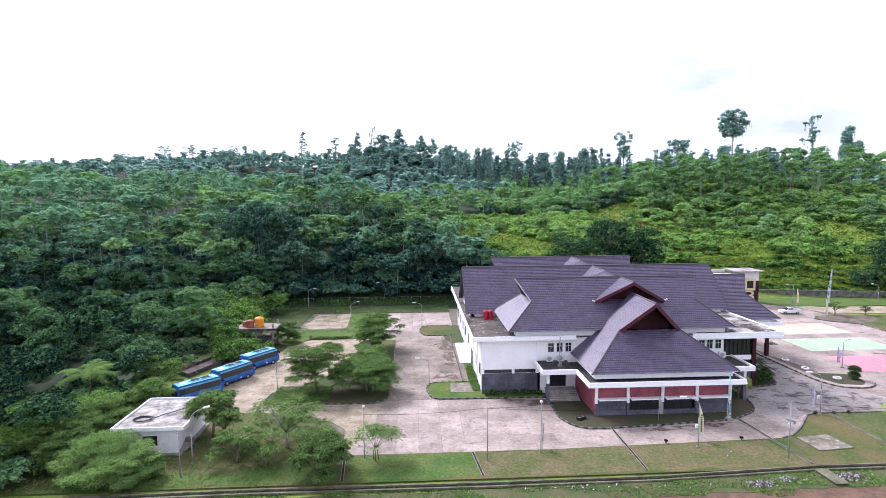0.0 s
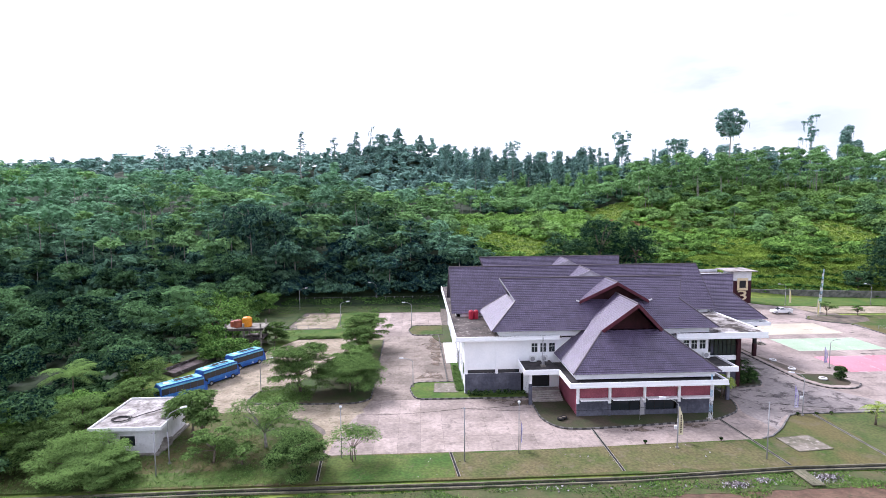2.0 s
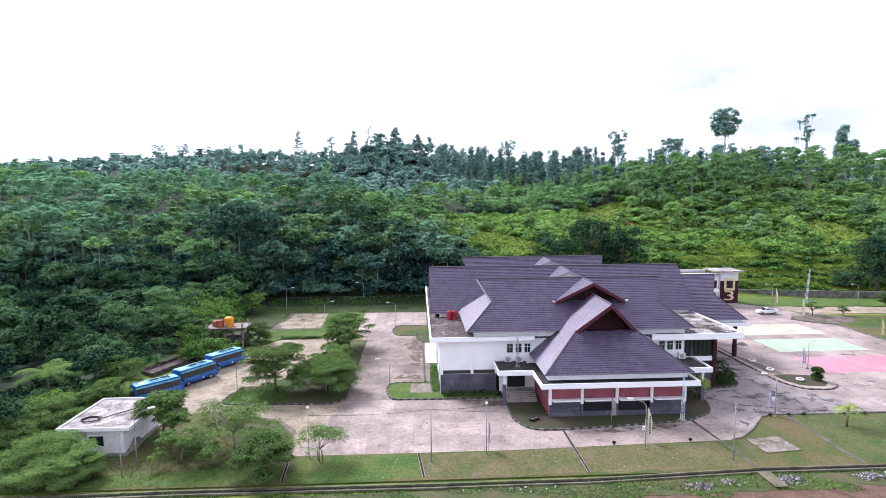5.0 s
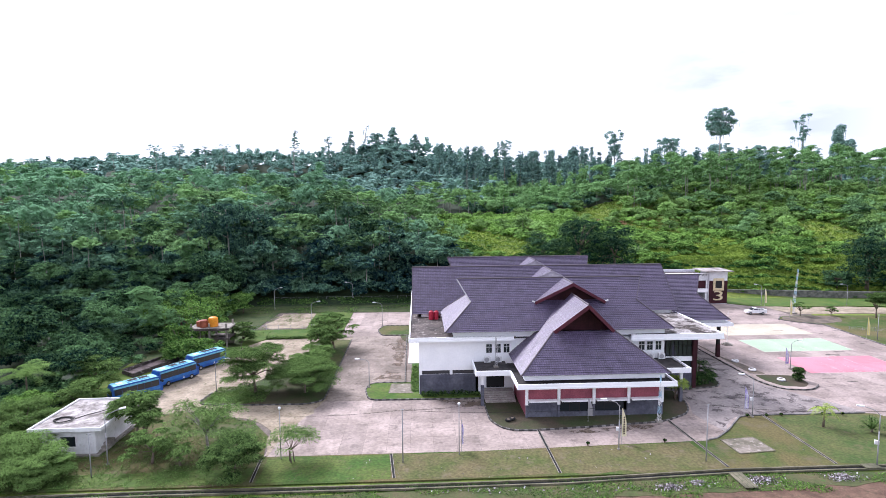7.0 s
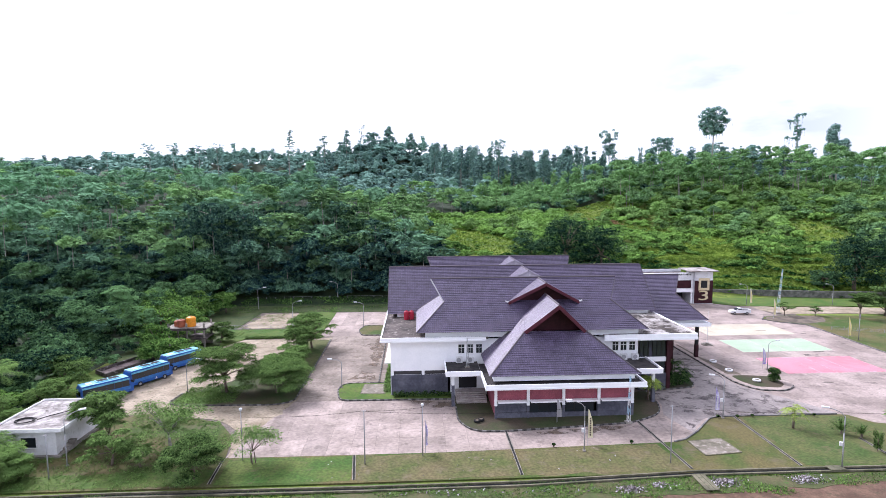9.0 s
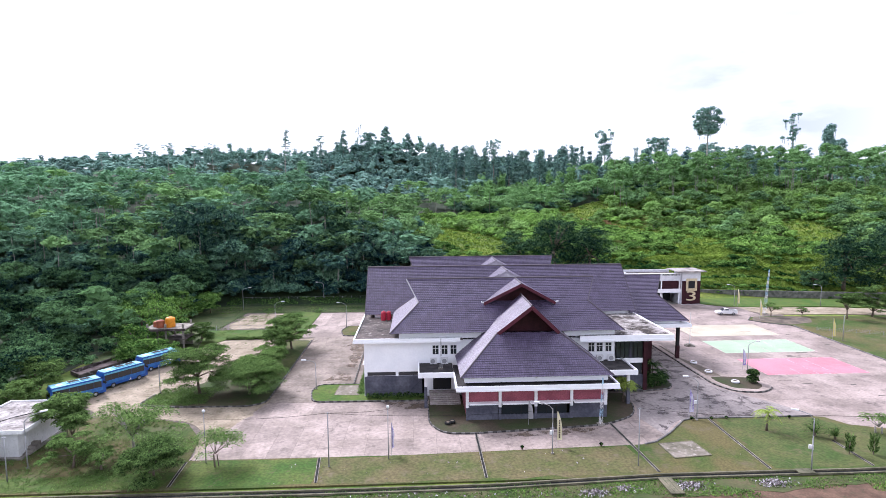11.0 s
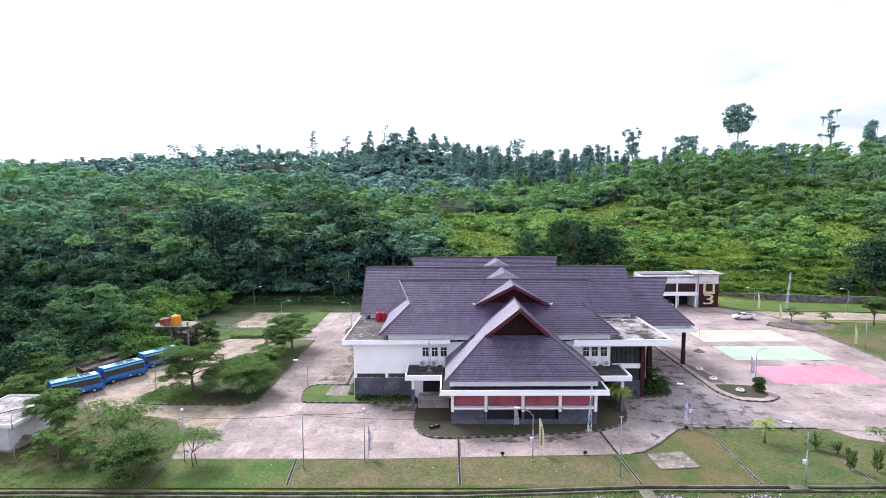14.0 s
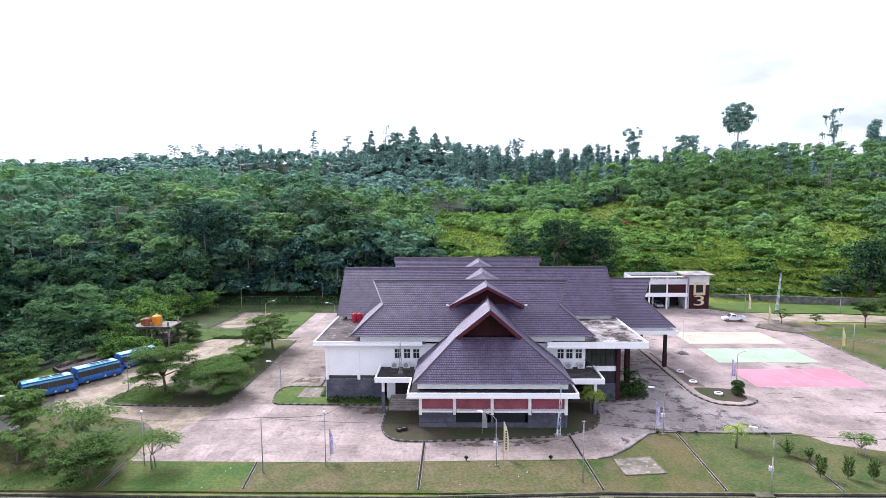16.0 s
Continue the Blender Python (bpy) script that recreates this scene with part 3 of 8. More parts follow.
for yf, yb, z in ((98.2, 104.9, 17.4), (112.6, 119.4, 17.6)):
    g, a = cross_gable(yf, yb, z, 4.6, 2.3, yf + 1.2, "small cross gable of grey tiles")
    for sx in (-1, 1):
        foot, tip, toe = (CX + sx * 4.5, yf + 1.25, z - 2.25), (CX, yf - 0.02, z - 0.02), (CX, yf - 0.9, z - 2.35)
        hall_part("gable_wall", Shape().poly([foot, toe, tip] if sx < 0 else [toe, foot, tip]), M_GABLE, "pale grey gable face", g)
    for sx in (-1, 1):
        hall_part("bargeboard", Shape().bar((CX + sx * 4.6, yf + 1.1, z - 2.5), (CX, yf - 0.1, z - 0.15), 0.2, 0.3), M_GABLE, "weathered pale bargeboard", g)

# walls
BX0, BX1, BY0, BY1 = 10.1, 54.3, 83.2, 131.0


def walls():
    s = Shape()
    t = 0.3
    s.box(BX0, 49.2, BY0, BY0 + t, 3.3, 8.8)
    s.box(BX0, BX0 + t, BY0 + t, BY1, 0, 8.8)
    s.box(BX1 - t, BX1, BY0 + 3, BY1, 0, 8.8)
    s.box(BX0 + t, BX1 - t, BY1 - t, BY1, 0, 8.8)
    w = hall_part("wall", s, M_WHITE, "white plastered outer wall")
    base = Shape()
    base.box(BX0 - 0.05, 18.9, BY0 - 0.08, BY0 + t, 0, 3.3)
    hall_part("stone_base", base, M_STONE, "dark grey stone-clad base")
    base = Shape().box(49.4, BX1, BY0 - 0.08, BY0 + t, 0, 2.7)
    hall_part("stone_base", base, M_STONE, "dark grey stone-clad base")
    for x in (10.05, 14.85, 18.7):
        hall_part("pilaster", Shape().box(x, x + 0.36, BY0 - 0.14, BY0, 3.25, 8.78), M_WHITE)
    for x0, x1 in ((10.45, 14.8), (15.25, 18.6)):
        hall_part("window", Shape().box(x0, x1, BY0 - 0.03, BY0 + 0.05, 3.35, 3.9), M_GLASS, "low dark strip window")
    # upper walls up to the roofs
    for q in ((15.4, 49.0, 82.8, 97.5, 9.2, 10.3), (10.5, 57.0, 97.8, 112.5, 9.2, 10.0), (14.0, 51.0, 112.6, 127.0, 9.2, 10.3)):
        hall_part("clerestory_wall", Shape().box(*q), M_WHITE, "low white wall under the upper eaves")
    fl = Shape().box(BX0 + t, BX1 - t, BY0 + t, BY1 - t, 0.0, 0.35)
    hall_part("floor_slab", fl, M_DARK)

    # windows along the drive-side wall
    for y in (84.9, 90.8, 104.2, 110.0, 116.0, 122.0, 127.8):
        win = hall_part("window", Shape().box(BX0 - 0.06, BX0, y, y + 1.9, 2.3, 4.5), M_WHITE_TRIM, "white framed side window")
        for k in range(2):
            hall_part("pane", Shape().box(BX0 - 0.075, BX0 - 0.062, y + 0.1 + k * 0.88, y + 0.92 + k * 0.88, 2.4, 4.4), M_GLASS, "", win)
    for y in (83.3, 88.9, 95.0, 101.6, 107.6, 113.6, 119.6, 125.6, 130.6):
        hall_part("pilaster", Shape().box(BX0 - 0.14, BX0 - 0.001, y, y + 0.36, 0, 8.74), M_WHITE)
    hall_part("door", Shape().box(BX0 - 0.07, BX0 - 0.002, 97.4, 99.4, 0.1, 2.9), M_DARK, "dark side doorway")


walls()


def flat_roofs():
    s = Shape()
    s.box(8.6, 25.2, 82.4, 131.5, 9.0, 9.25)
    hall_part("flat_roof", s, M_STAINED, "stained white concrete flat roof")
    s = Shape()
    s.box(43.4, 57.9, 82.0, 98.0, 9.0, 9.27)
    canopy = hall_part("flat_roof", s, M_STAINED_LIGHT, "weathered white concrete canopy roof with dark stains")
    hall_part("moss_film", Shape().box(43.7, 57.6, 82.3, 97.7, 9.2, 9.276), M_MOSSFILM, "black moss over the slab", canopy)
    f = Shape()
    f.box(8.46, 24.8, 82.2, 82.4, 8.72, 9.4)
    f.box(8.46, 8.66, 82.4, 131.6, 8.72, 9.4)
    hall_part("fascia", f, M_WHITE, "white roof-edge fascia")
    hall_part("fascia_ledge", Shape().box(8.4, 24.8, 82.13, 82.2, 8.72, 8.96).box(8.4, 8.46, 82.2, 131.6, 8.72, 8.96), M_WHITE)
    f = Shape()
    f.box(43.3, 58.1, 81.8, 82.0, 8.45, 9.4)
    f.box(57.9, 58.1, 82.0, 98.0, 8.45, 9.4)
    hall_part("fascia", f, M_WHITE, "white canopy fascia")
    hall_part("fascia_ledge", Shape().box(43.24, 58.16, 81.73, 81.8, 8.45, 8.78), M_WHITE)
    for q in ((8.66, 24.8, 82.41, 83.2, 8.75, 8.98), (8.66, 10.1, 83.2, 131.4, 8.75, 8.98), (43.5, 57.9, 82.01, 98.0, 8.5, 8.98)):
        hall_part("soffit", Shape().box(*q), M_WHITE)
    g = Shape().box(15.0, 24.0, 82.45, 82.75, 9.25, 9.32)
    hall_part("gutter", g, M_DARKSLAB)
    hall_part("gutter", Shape().box(44.2, 49.6, 82.02, 82.7, 9.27, 9.34), M_DARKSLAB)


M_MOSSFILM = mottled("black_moss", (0.028, 0.024, 0.022), (0.085, 0.070, 0.060), 0.8, 5.0, 0.95, 0.3)
worn_through(M_MOSSFILM, 0.38, 0.545)
M_STAINED_LIGHT = mottled("weathered_pale_slab", (0.13, 0.112, 0.102), (0.47, 0.44, 0.42), 0.6, 5.0, 0.85, 0.12, c=(0.065, 0.054, 0.047), stain=0.6, grit=1.5)
flat_roofs()


def pavilion():
    t = 0.25
    x0, x1, y0 = 25.0, 44.5, 73.3
    w = Shape()
    w.box(x0, x1, y0, y0 + t, 2.45, 4.85)
    w.box(x0, x0 + t, y0 + t, 83.0, 0, 4.85)
    w.box(x1 - t, x1, y0 + t, 83.0, 0, 4.85)
    hall_part("pavilion_wall", w, M_RED, "dull red pavilion wall")
    b = Shape()
    b.box(x0 - 0.02, 29.4, y0 - 0.1, y0 + t, 0, 2.4).box(29.4, 39.4, y0 - 0.1, y0 + t, 0, 0.75).box(39.4, x1 + 0.02, y0 - 0.1, y0 + t, 0, 2.4)
    hall_part("stone_base", b, M_STONE, "dark grey stone-clad base")
    for x in (29.75, 34.75):
        win = hall_part("window", Shape().box(x, x + 4.3, y0 + 0.06, y0 + 0.12, 0.75, 2.4), M_GLASS, "wide dark shop-front window")
        for k in range(4):
            hall_part("mullion", Shape().box(x + k * 1.4, x + k * 1.4 + 0.07, y0 - 0.02, y0 + 0.06, 0.75, 2.4), M_BLACK, "", win)
    for x in (24.85, 29.4, 34.4, 39.4, 44.2):
        hall_part("pilaster", Shape().box(x, x + 0.4, y0 - 0.3, y0 - 0.1, 1.9, 4.8), M_WHITE, "white painted pilaster")
    for x in (24.85, 29.4, 34.4, 39.4, 44.2):
        hall_part("pilaster", Shape().box(x + 0.03, x + 0.37, y0 - 0.28, y0 - 0.1, 0, 1.9), M_STONE)
    for a, c in ((25.3, 29.35), (29.85, 34.35), (34.85, 39.35), (39.85, 44.15)):
        hall_part("sun_ledge", Shape().box(a, c, y0 - 0.95, y0 - 0.1, 2.5, 2.68), M_WHITE, "white concrete window ledge")
    hall_part("frieze_wall", Shape().box(24.7, 44.6, 72.9, 82.6, 5.5, PE - 0.06), M_WHITE, "white wall band under the eave")
    s = Shape().box(23.6, 45.5, 71.5, 82.0, 5.0, 5.2)
    hall_part("gutter_slab", s, M_DARKSLAB, "dark mossy gutter slab")
    f = Shape()
    f.box(23.42, 45.7, 71.3, 71.5, 4.8, 5.5).box(23.42, 23.6, 71.5, 77.5, 4.8, 5.5).box(45.5, 45.7, 71.5, 77.0, 4.8, 5.5)
    hall_part("fascia", f, M_WHITE, "white fascia round the pavilion")
    hall_part("fascia_ledge", Shape().box(23.36, 45.76, 71.23, 71.3, 4.8, 5.05), M_WHITE)
    hall_part("soffit", Shape().box(23.62, 45.5, 71.52, 73.2, 4.82, 4.98), M_WHITE)


pavilion()


def side_porch(x0, x1, y0, y1, open_side):
    s = Shape().box(x0 + 0.2, x1, y0 + 0.2, y1, 5.0, 5.22)
    hall_part("porch_roof", s, M_DARKSLAB, "dark mossy porch roof slab")
    f = Shape().box(x0, x1, y0, y0 + 0.2, 4.75, 5.5)
    xs = (x0, x0 + 0.2) if open_side < 0 else (x1 - 0.2, x1)
    f.box(xs[0], xs[1], y0 + 0.2, y1, 4.75, 5.5)
    hall_part("fascia", f, M_WHITE, "white porch fascia")
    c = Shape()
    cx = x0 + 0.9 if open_side < 0 else x1 - 1.3
    hall_part("column", Shape().box(cx, cx + 0.4, y0 + 0.7, y0 + 1.1, 3.2, 4.8), M_WHITE, "white painted column")
    hall_part("column", Shape().box(cx - 0.03, cx + 0.43, y0 + 0.67, y0 + 1.13, 0, 3.2), M_STONE, "dark stone-clad column base")


M_STEP = mottled("pale_step_concrete", (0.30, 0.26, 0.245), (0.43, 0.385, 0.365), 0.8, 5.0, 0.85, 0.05)
side_porch(18.3, 23.5, 77.4, 83.1, -1)
side_porch(45.6, 50.5, 76.9, 83.1, 1)
for k in range(6):
    hall_part("step", Shape().box(20.0, 24.6, 78.9 + k * 0.42, 82.6, k * 0.18, (k + 1) * 0.18), M_STEP, "pale concrete entrance step")
hall_part("porch_back_wall", Shape().box(19.3, 25.0, 83.0, 83.19, 0, 4.8), M_WHITE)
hall_part("door", Shape().box(20.6, 23.4, 82.9, 82.99, 1.1, 3.6), M_DARK, "dark entrance doorway")
hall_part("lintel", Shape().box(19.3, 24.8, 82.7, 82.88, 3.9, 4.4), M_WHITE)


def casement(x, z, y=BY0):
    fr = Shape()
    fr.box(x, x + 1.02, y - 0.06, y, z, z + 1.5)
    win = hall_part("window", fr, M_WHITE_TRIM, "white framed casement window")
    for za, zb in ((0.07, 0.92), (1.0, 1.43)):
        for xa in (0.07, 0.54):
            hall_part("pane", Shape().box(x + xa, x + xa + 0.41, y - 0.075, y - 0.062, z + za, z + zb), M_GLASS, "", win)


for x in (20.52, 21.91, 23.3):
    casement(x, 6.54)
for x in (44.99, 46.31, 47.7):
    casement(x, 6.5)

# glazed corner beside the canopy
cw = hall_part("curtain_wall", Shape().box(49.5, 53.8, BY0 + 0.1, BY0 + 0.2, 5.35, 8.6), M_GLASS, "tall dark curtain-wall glazing")
for k in range(7):
    hall_part("mullion", Shape().box(49.45 + k * 0.7, 49.53 + k * 0.7, BY0, BY0 + 0.1, 5.35, 8.6), M_BLACK, "", cw)
hall_part("transom", Shape().box(49.45, 53.8, BY0 + 0.02, BY0 + 0.1, 7.0, 7.08), M_BLACK, "", cw)
hall_part("spandrel", Shape().box(49.45, 53.8, BY0 - 0.05, BY0 + 0.2, 4.6, 5.35), M_WHITE, "white spandrel band")
hall_part("window", Shape().box(49.6, 53.7, BY0 + 0.1, BY0 + 0.2, 2.7, 4.6), M_GLASS, "dark lower window")
hall_part("column", Shape().box(53.8, 54.4, BY0 - 0.3, BY0 + 0.3, 0, 8.5), M_MAROON, "dark maroon corner column")
for x, y in ((55.3, 89.0), (57.0, 88.9)):
    hall_part("column", Shape().box(x, x + 0.7, y, y + 0.7, 0, 8.5), M_MAROON, "dark maroon canopy column")
hall_part("wall", Shape().box(54.3, 54.6, 86.2, 131.0, 0, 8.8), M_MAROON, "dark maroon side wall")

# stone panels on the base walls
def cladding(x0, x1, z0, z1, y):
    base = hall_part("cladding", Shape().box(x0 + 0.02, x1 - 0.02, y, y + 0.012, z0 + 0.02, z1 - 0.02), M_STONE, "dark joints of the stone cladding")
    nx, nz = max(1, round((x1 - x0) / 1.0)), max(1, round((z1 - z0) / 0.8))
    w, h = (x1 - x0) / nx, (z1 - z0) / nz
    me = Shape().box(-w / 2 + 0.012, w / 2 - 0.012, -0.03, 0, -h / 2 + 0.012, h / 2 - 0.012).mesh("stone_panel", M_STONE)
    for i in range(nx):
        for k in range(nz):
            ob = new("stone_panel", me)
            ob.parent = base
            ob.location = (x0 + (i + 0.5) * w, y - 0.004 * ((i * 7 + k * 3) % 4), z0 + (k + 0.5) * h)


cladding(10.1, 18.85, 0.05, 3.28, BY0 - 0.095)
cladding(49.45, 54.25, 0.05, 2.68, BY0 - 0.095)
cladding(25.27, 29.38, 0.05, 2.38, 73.185)
cladding(39.82, 44.18, 0.05, 2.38, 73.185)
cladding(29.82, 34.38, 0.05, 0.74, 73.185)
cladding(34.82, 39.38, 0.05, 0.74, 73.185)

# porch beam under the side roof
hall_part("canopy_beam", Shape().box(57.5, 68.4, 96.5, 96.8, 6.75, 7.35).box(68.1, 68.4, 96.8, 116.0, 6.75, 7.35), M_WHITE, "white porte-cochere beam")
hall_part("soffit", Shape().box(57.5, 68.1, 96.8, 116.0, 7.1, 7.3), M_WHITE)
for x, y in ((67.0, 99.2), (67.0, 112.0), (57.8, 99.2)):
    col = hall_part("column", Shape().box(x, x + 0.52, y, y + 0.52, 2.6, 6.8), M_BLACK, "black and maroon portico column")
    hall_part("column_base", Shape().box(x - 0.04, x + 0.56, y - 0.04, y + 0.56, 0, 2.6), M_MAROON, "", col)


# ---- paving, lawns, kerbs ----
LAWN_Z = 0.12
sheet("yard_bed", [(-10, 63.4), (110, 63.4), (112, 150), (-30, 150), (-34, 110), (-34, 82), (-26, 76)], -0.3, -0.02, M_JOINT, "dark soil under the concrete panels", "ground")


def panels(name, x0, x1, y0, y1, dx, dy, label, mat=None):
    top = thing(name, ((x0 + x1) / 2, (y0 + y1) / 2, 0), label, "pavement", kind="structure")
    nx, ny = max(1, round((x1 - x0) / dx)), max(1, round((y1 - y0) / dy))
    w, h = (x1 - x0) / nx, (y1 - y0) / ny
    me = Shape().box(-w / 2 + 0.012, w / 2 - 0.012, -h / 2 + 0.008, h / 2 - 0.008, -0.15, 0.0).mesh("panel", mat or M_CONCRETE)
    for i in range(nx):
        for j in range(ny):
            ob = new("panel", me)
            ob.parent = top
            ob.location = ((i + 0.5) * w - (x1 - x0) / 2, (j + 0.5) * h - (y1 - y0) / 2, 0.004 * math.sin(i * 7.1 + j * 3.3))
    return top


panels("forecourt", -8.9, 50.1, 63.6, 81.4, 2.95, 4.45, "pale stained concrete forecourt cast in panels")
panels("side_drive", -4.7, 8.6, 81.44, 120.4, 3.3, 4.45, "dirty brown-stained concrete drive cast in panels", M_DIRTYCONC)
panels("rear_yard", -7.6, 8.6, 120.44, 145.5, 3.3, 5.0, "pale concrete yard cast in panels")
panels("plaza", 50.14, 106.0, 63.6, 150.0, 3.5, 4.8, "wide pale concrete plaza cast in panels", M_PLAZA)

M_SANDY = mottled("sandy_worn_concrete", (0.185, 0.148, 0.098), (0.40, 0.335, 0.252), 0.35, 3.0, 0.92, 0.2, c=(0.08, 0.09, 0.035), stain=0.9)
sheet("bus_yard", ragged([(-8.95, 63.7), (-4.75, 81), (-4.75, 119), (-14, 119.3), (-23.7, 118.7), (-27.3, 112), (-31, 101), (-34.5, 86), (-27.5, 77.4), (-23.4, 78.4), (-13, 74.5), (-9.6, 70.5)], 0.9), -0.2, 0.015, M_SANDY, "worn sandy yard where the buses stand", "yard")
lawn_gap = [(-16.5, 119.4), (-7.7, 119.2), (-7.7, 145.6), (-12, 147), (-17.5, 146)]
sheet("lawn", lawn_gap, -0.2, 0.06, M_LUSH, "rough green grass between the bare patch and the drive", "lawn")
sheet("bare_patch", ragged([(-27.6, 130), (-21, 128.6), (-16.6, 130.2), (-15.6, 138), (-17.4, 145), (-26.4, 145.6)], 1.6), -0.2, 0.02, M_SANDY, "bare sandy patch beyond the lawn", "ground")
sheet("side_road", [(106.0, 139.5), (109, 135.0), (125, 134.5), (175, 126), (175, 132), (128, 143.0), (112, 143.6), (106.0, 147)], -0.2, 0.01, M_SANDY, "pale side road", "road")


def lawn(name, outline, label, z=LAWN_Z, mat=None):
    return sheet(name, outline, -0.2, z, mat or M_GRASS, label, "lawn")


KERB_MESH = [Shape().box(-0.29, 0.29, -0.09, 0.09, -0.15, 0.2).mesh("kerb_stone", m) for m in (mottled("kerb_grey", (0.10, 0.098, 0.094), (0.21, 0.20, 0.19), 0.9, 8.0, 0.9, 0.1, per_piece=0.15), mottled("kerb_black", (0.03, 0.03, 0.03), (0.07, 0.065, 0.06), 0.9, 8.0, 0.8, 0.1, per_piece=0.2))]


def kerb(line, label="weathered kerb of black and grey painted stones", striped=True):
    """Stones laid end to end along a line."""
    top = thing("kerb", (*line[0], 0), label, "kerb", kind="structure")
    pts = [Vector(p) for p in line]
    carry, k = 0.3, 0
    for a, b in zip(pts, pts[1:]):
        d = b - a
        if d.length < 1e-6:
            continue
        s = carry
        while s < d.length:
            p = a + d * (s / d.length)
            ob = new("kerb_stone", KERB_MESH[k % 2 if striped else 0])
            ob.parent = top
            ob.matrix_local = pose(p.x - line[0][0], p.y - line[0][1], 0, 0, 0, math.degrees(math.atan2(d.y, d.x)))
            s += 0.6
            k += 1
        carry = s - d.length
    return top


big = rounded([(-23.8, 81.4), (-20, 80.6), (-7.0, 80.2), (-4.7, 81.6), (-4.75, 117.4), (-12.0, 117.6), (-12.6, 99), (-19.5, 88.0), (-23.2, 86)], 1.6)
M_BED = mottled("trodden_bed_soil", (0.042, 0.075, 0.018), (0.075, 0.066, 0.034), 0.12, 5.0, 0.95, 0.4, c=(0.045, 0.08, 0.018))
lawn("lawn", big, "trodden brown and green bed under the yard trees", LAWN_Z, M_BED)
lawn("lawn", ragged([(-11.8, 99.5), (-5.1, 93), (-5.1, 117.0), (-11.6, 117.2)], 0.8, 1.0), "green grass strip along the drive kerb", LAWN_Z + 0.006, M_OLIVELAWN)
lawn("lawn", ragged([(-22.8, 85.4), (-22.9, 82.0), (-19.5, 81.2), (-15.5, 81.4), (-16.5, 85.5), (-19.0, 87.5)], 0.8, 0.9), "rough green grass at the tip of the tree bed", LAWN_Z + 0.006, M_LUSH)
kerb(rounded([(-23.2, 86), (-23.8, 81.4), (-20, 80.6), (-7.0, 80.2), (-4.7, 81.6), (-4.75, 117.4)], [0, 1.6, 1.6, 1.6, 1.6, 0]))
lawn("lawn", [(-31, 127.6), (-27, 112.5), (-23.5, 119.4), (-14.6, 119.6), (-14.6, 127.6)], "bright green grass strip beside the yard", LAWN_Z, M_LUSH)
left_bed = rounded([(1.2, 86.0), (2.2, 81.3), (19.6, 80.9), (19.6, 83.1), (10.05, 83.1), (10.05, 101), (8.7, 101), (8.6, 88.9), (1.9, 88.9)], [1.5, 1.5, 0.3, 0, 0, 0, 0, 0.3, 1.5])
lawn("lawn", left_bed, "bright green grass bed beside the hall wall", LAWN_Z, M_LUSH)
kerb(rounded([(8.6, 88.9), (1.9, 88.9), (1.2, 86.0), (2.2, 81.3), (19.6, 80.9)], [0, 1.5, 1.5, 1.5, 0]))
kerb([(7.6, 89.5), (7.3, 120.0)])
lawn("lawn", rounded([(0.4, 125.4), (1.6, 120.7), (8.4, 120.5), (8.4, 129.6), (1.6, 129.9)], [1.5, 1.0, 0, 0, 1.0]), "small dry grass island")
kerb(rounded([(8.4, 120.5), (1.6, 120.7), (0.4, 125.4), (1.6, 129.9), (8.4, 129.6)], [0, 1.0, 1.5, 1.0, 0]))
front_bed = rounded([(19.75, 78.8), (19.75, 72.5), (21.5, 69.3), (25, 68.9), (33.7, 69.6), (43.8, 70.65), (48.6, 73.4), (50.0, 77.0), (50.2, 82.1), (20, 82.1)], [0, 1.5, 1.5, 1.5, 1, 2, 2, 2, 0, 0])
M_DULL = mottled("dull_bed_grass", (0.032, 0.050, 0.014), (0.066, 0.052, 0.034), 0.2, 5.0, 0.95, 0.4, c=(0.05, 0.045, 0.03))
lawn("lawn", front_bed, "dull green grass bed round the pavilion", LAWN_Z, M_DULL)
kerb(front_bed[:-2])
planter = rounded([(50.4, 82.3), (58.6, 83.6), (59.8, 85.6), (59.6, 88.8), (50.4, 88.8)], [0.3, 1.2, 1.2, 0, 0])
M_DARKBED = mottled("mossy_bed_soil", (0.030, 0.038, 0.016), (0.070, 0.058, 0.042), 0.5, 5.0, 0.95, 0.4)
lawn("planting_bed", planter, "dark planting bed under the canopy", LAWN_Z, M_DARKBED)
kerb(planter[:-1])
M_SOIL = mottled("dark_bed_soil", (0.09, 0.075, 0.06), (0.16, 0.13, 0.10), 0.6, 6.0, 0.95, 0.3)
isl = rounded([(66.4, 116), (66.5, 85.0), (68.2, 81.6), (72.5, 81.0), (75.4, 83.2), (75.6, 88.7), (70.9, 89.4), (70.2, 94), (68.4, 99), (68.2, 116)], [0, 2.0, 1.5, 1.5, 1.5, 0.6, 0.8, 1, 1, 0])
sheet("island_edge", isl, -0.2, 0.15, M_CONCRETE, "concrete edging of the plaza island", "pavement")
lawn("planting_bed", rounded([(67.4, 108), (67.5, 89.3), (69.9, 88.8), (69.3, 94), (67.9, 99), (67.8, 108)], 0.4), "dark soil bed on the plaza island", 0.17, M_SOIL)
lawn("lawn", rounded([(67.6, 88.5), (67.7, 85.6), (68.8, 83.1), (72.2, 82.2), (74.0, 83.8), (74.2, 87.6), (70.4, 88.5)], 0.8), "dull green grass and bare soil at the tip of the plaza island", 0.17, M_DULL)
lawn("planting_bed", rounded([(100.3, 129.1), (102, 126.8), (106.6, 123.6), (113, 125.5), (116, 130.6), (112, 132.2), (102.2, 131.9)], 1.2), "bare brown soil bed at the lawn tip", 0.135, M_SOIL)
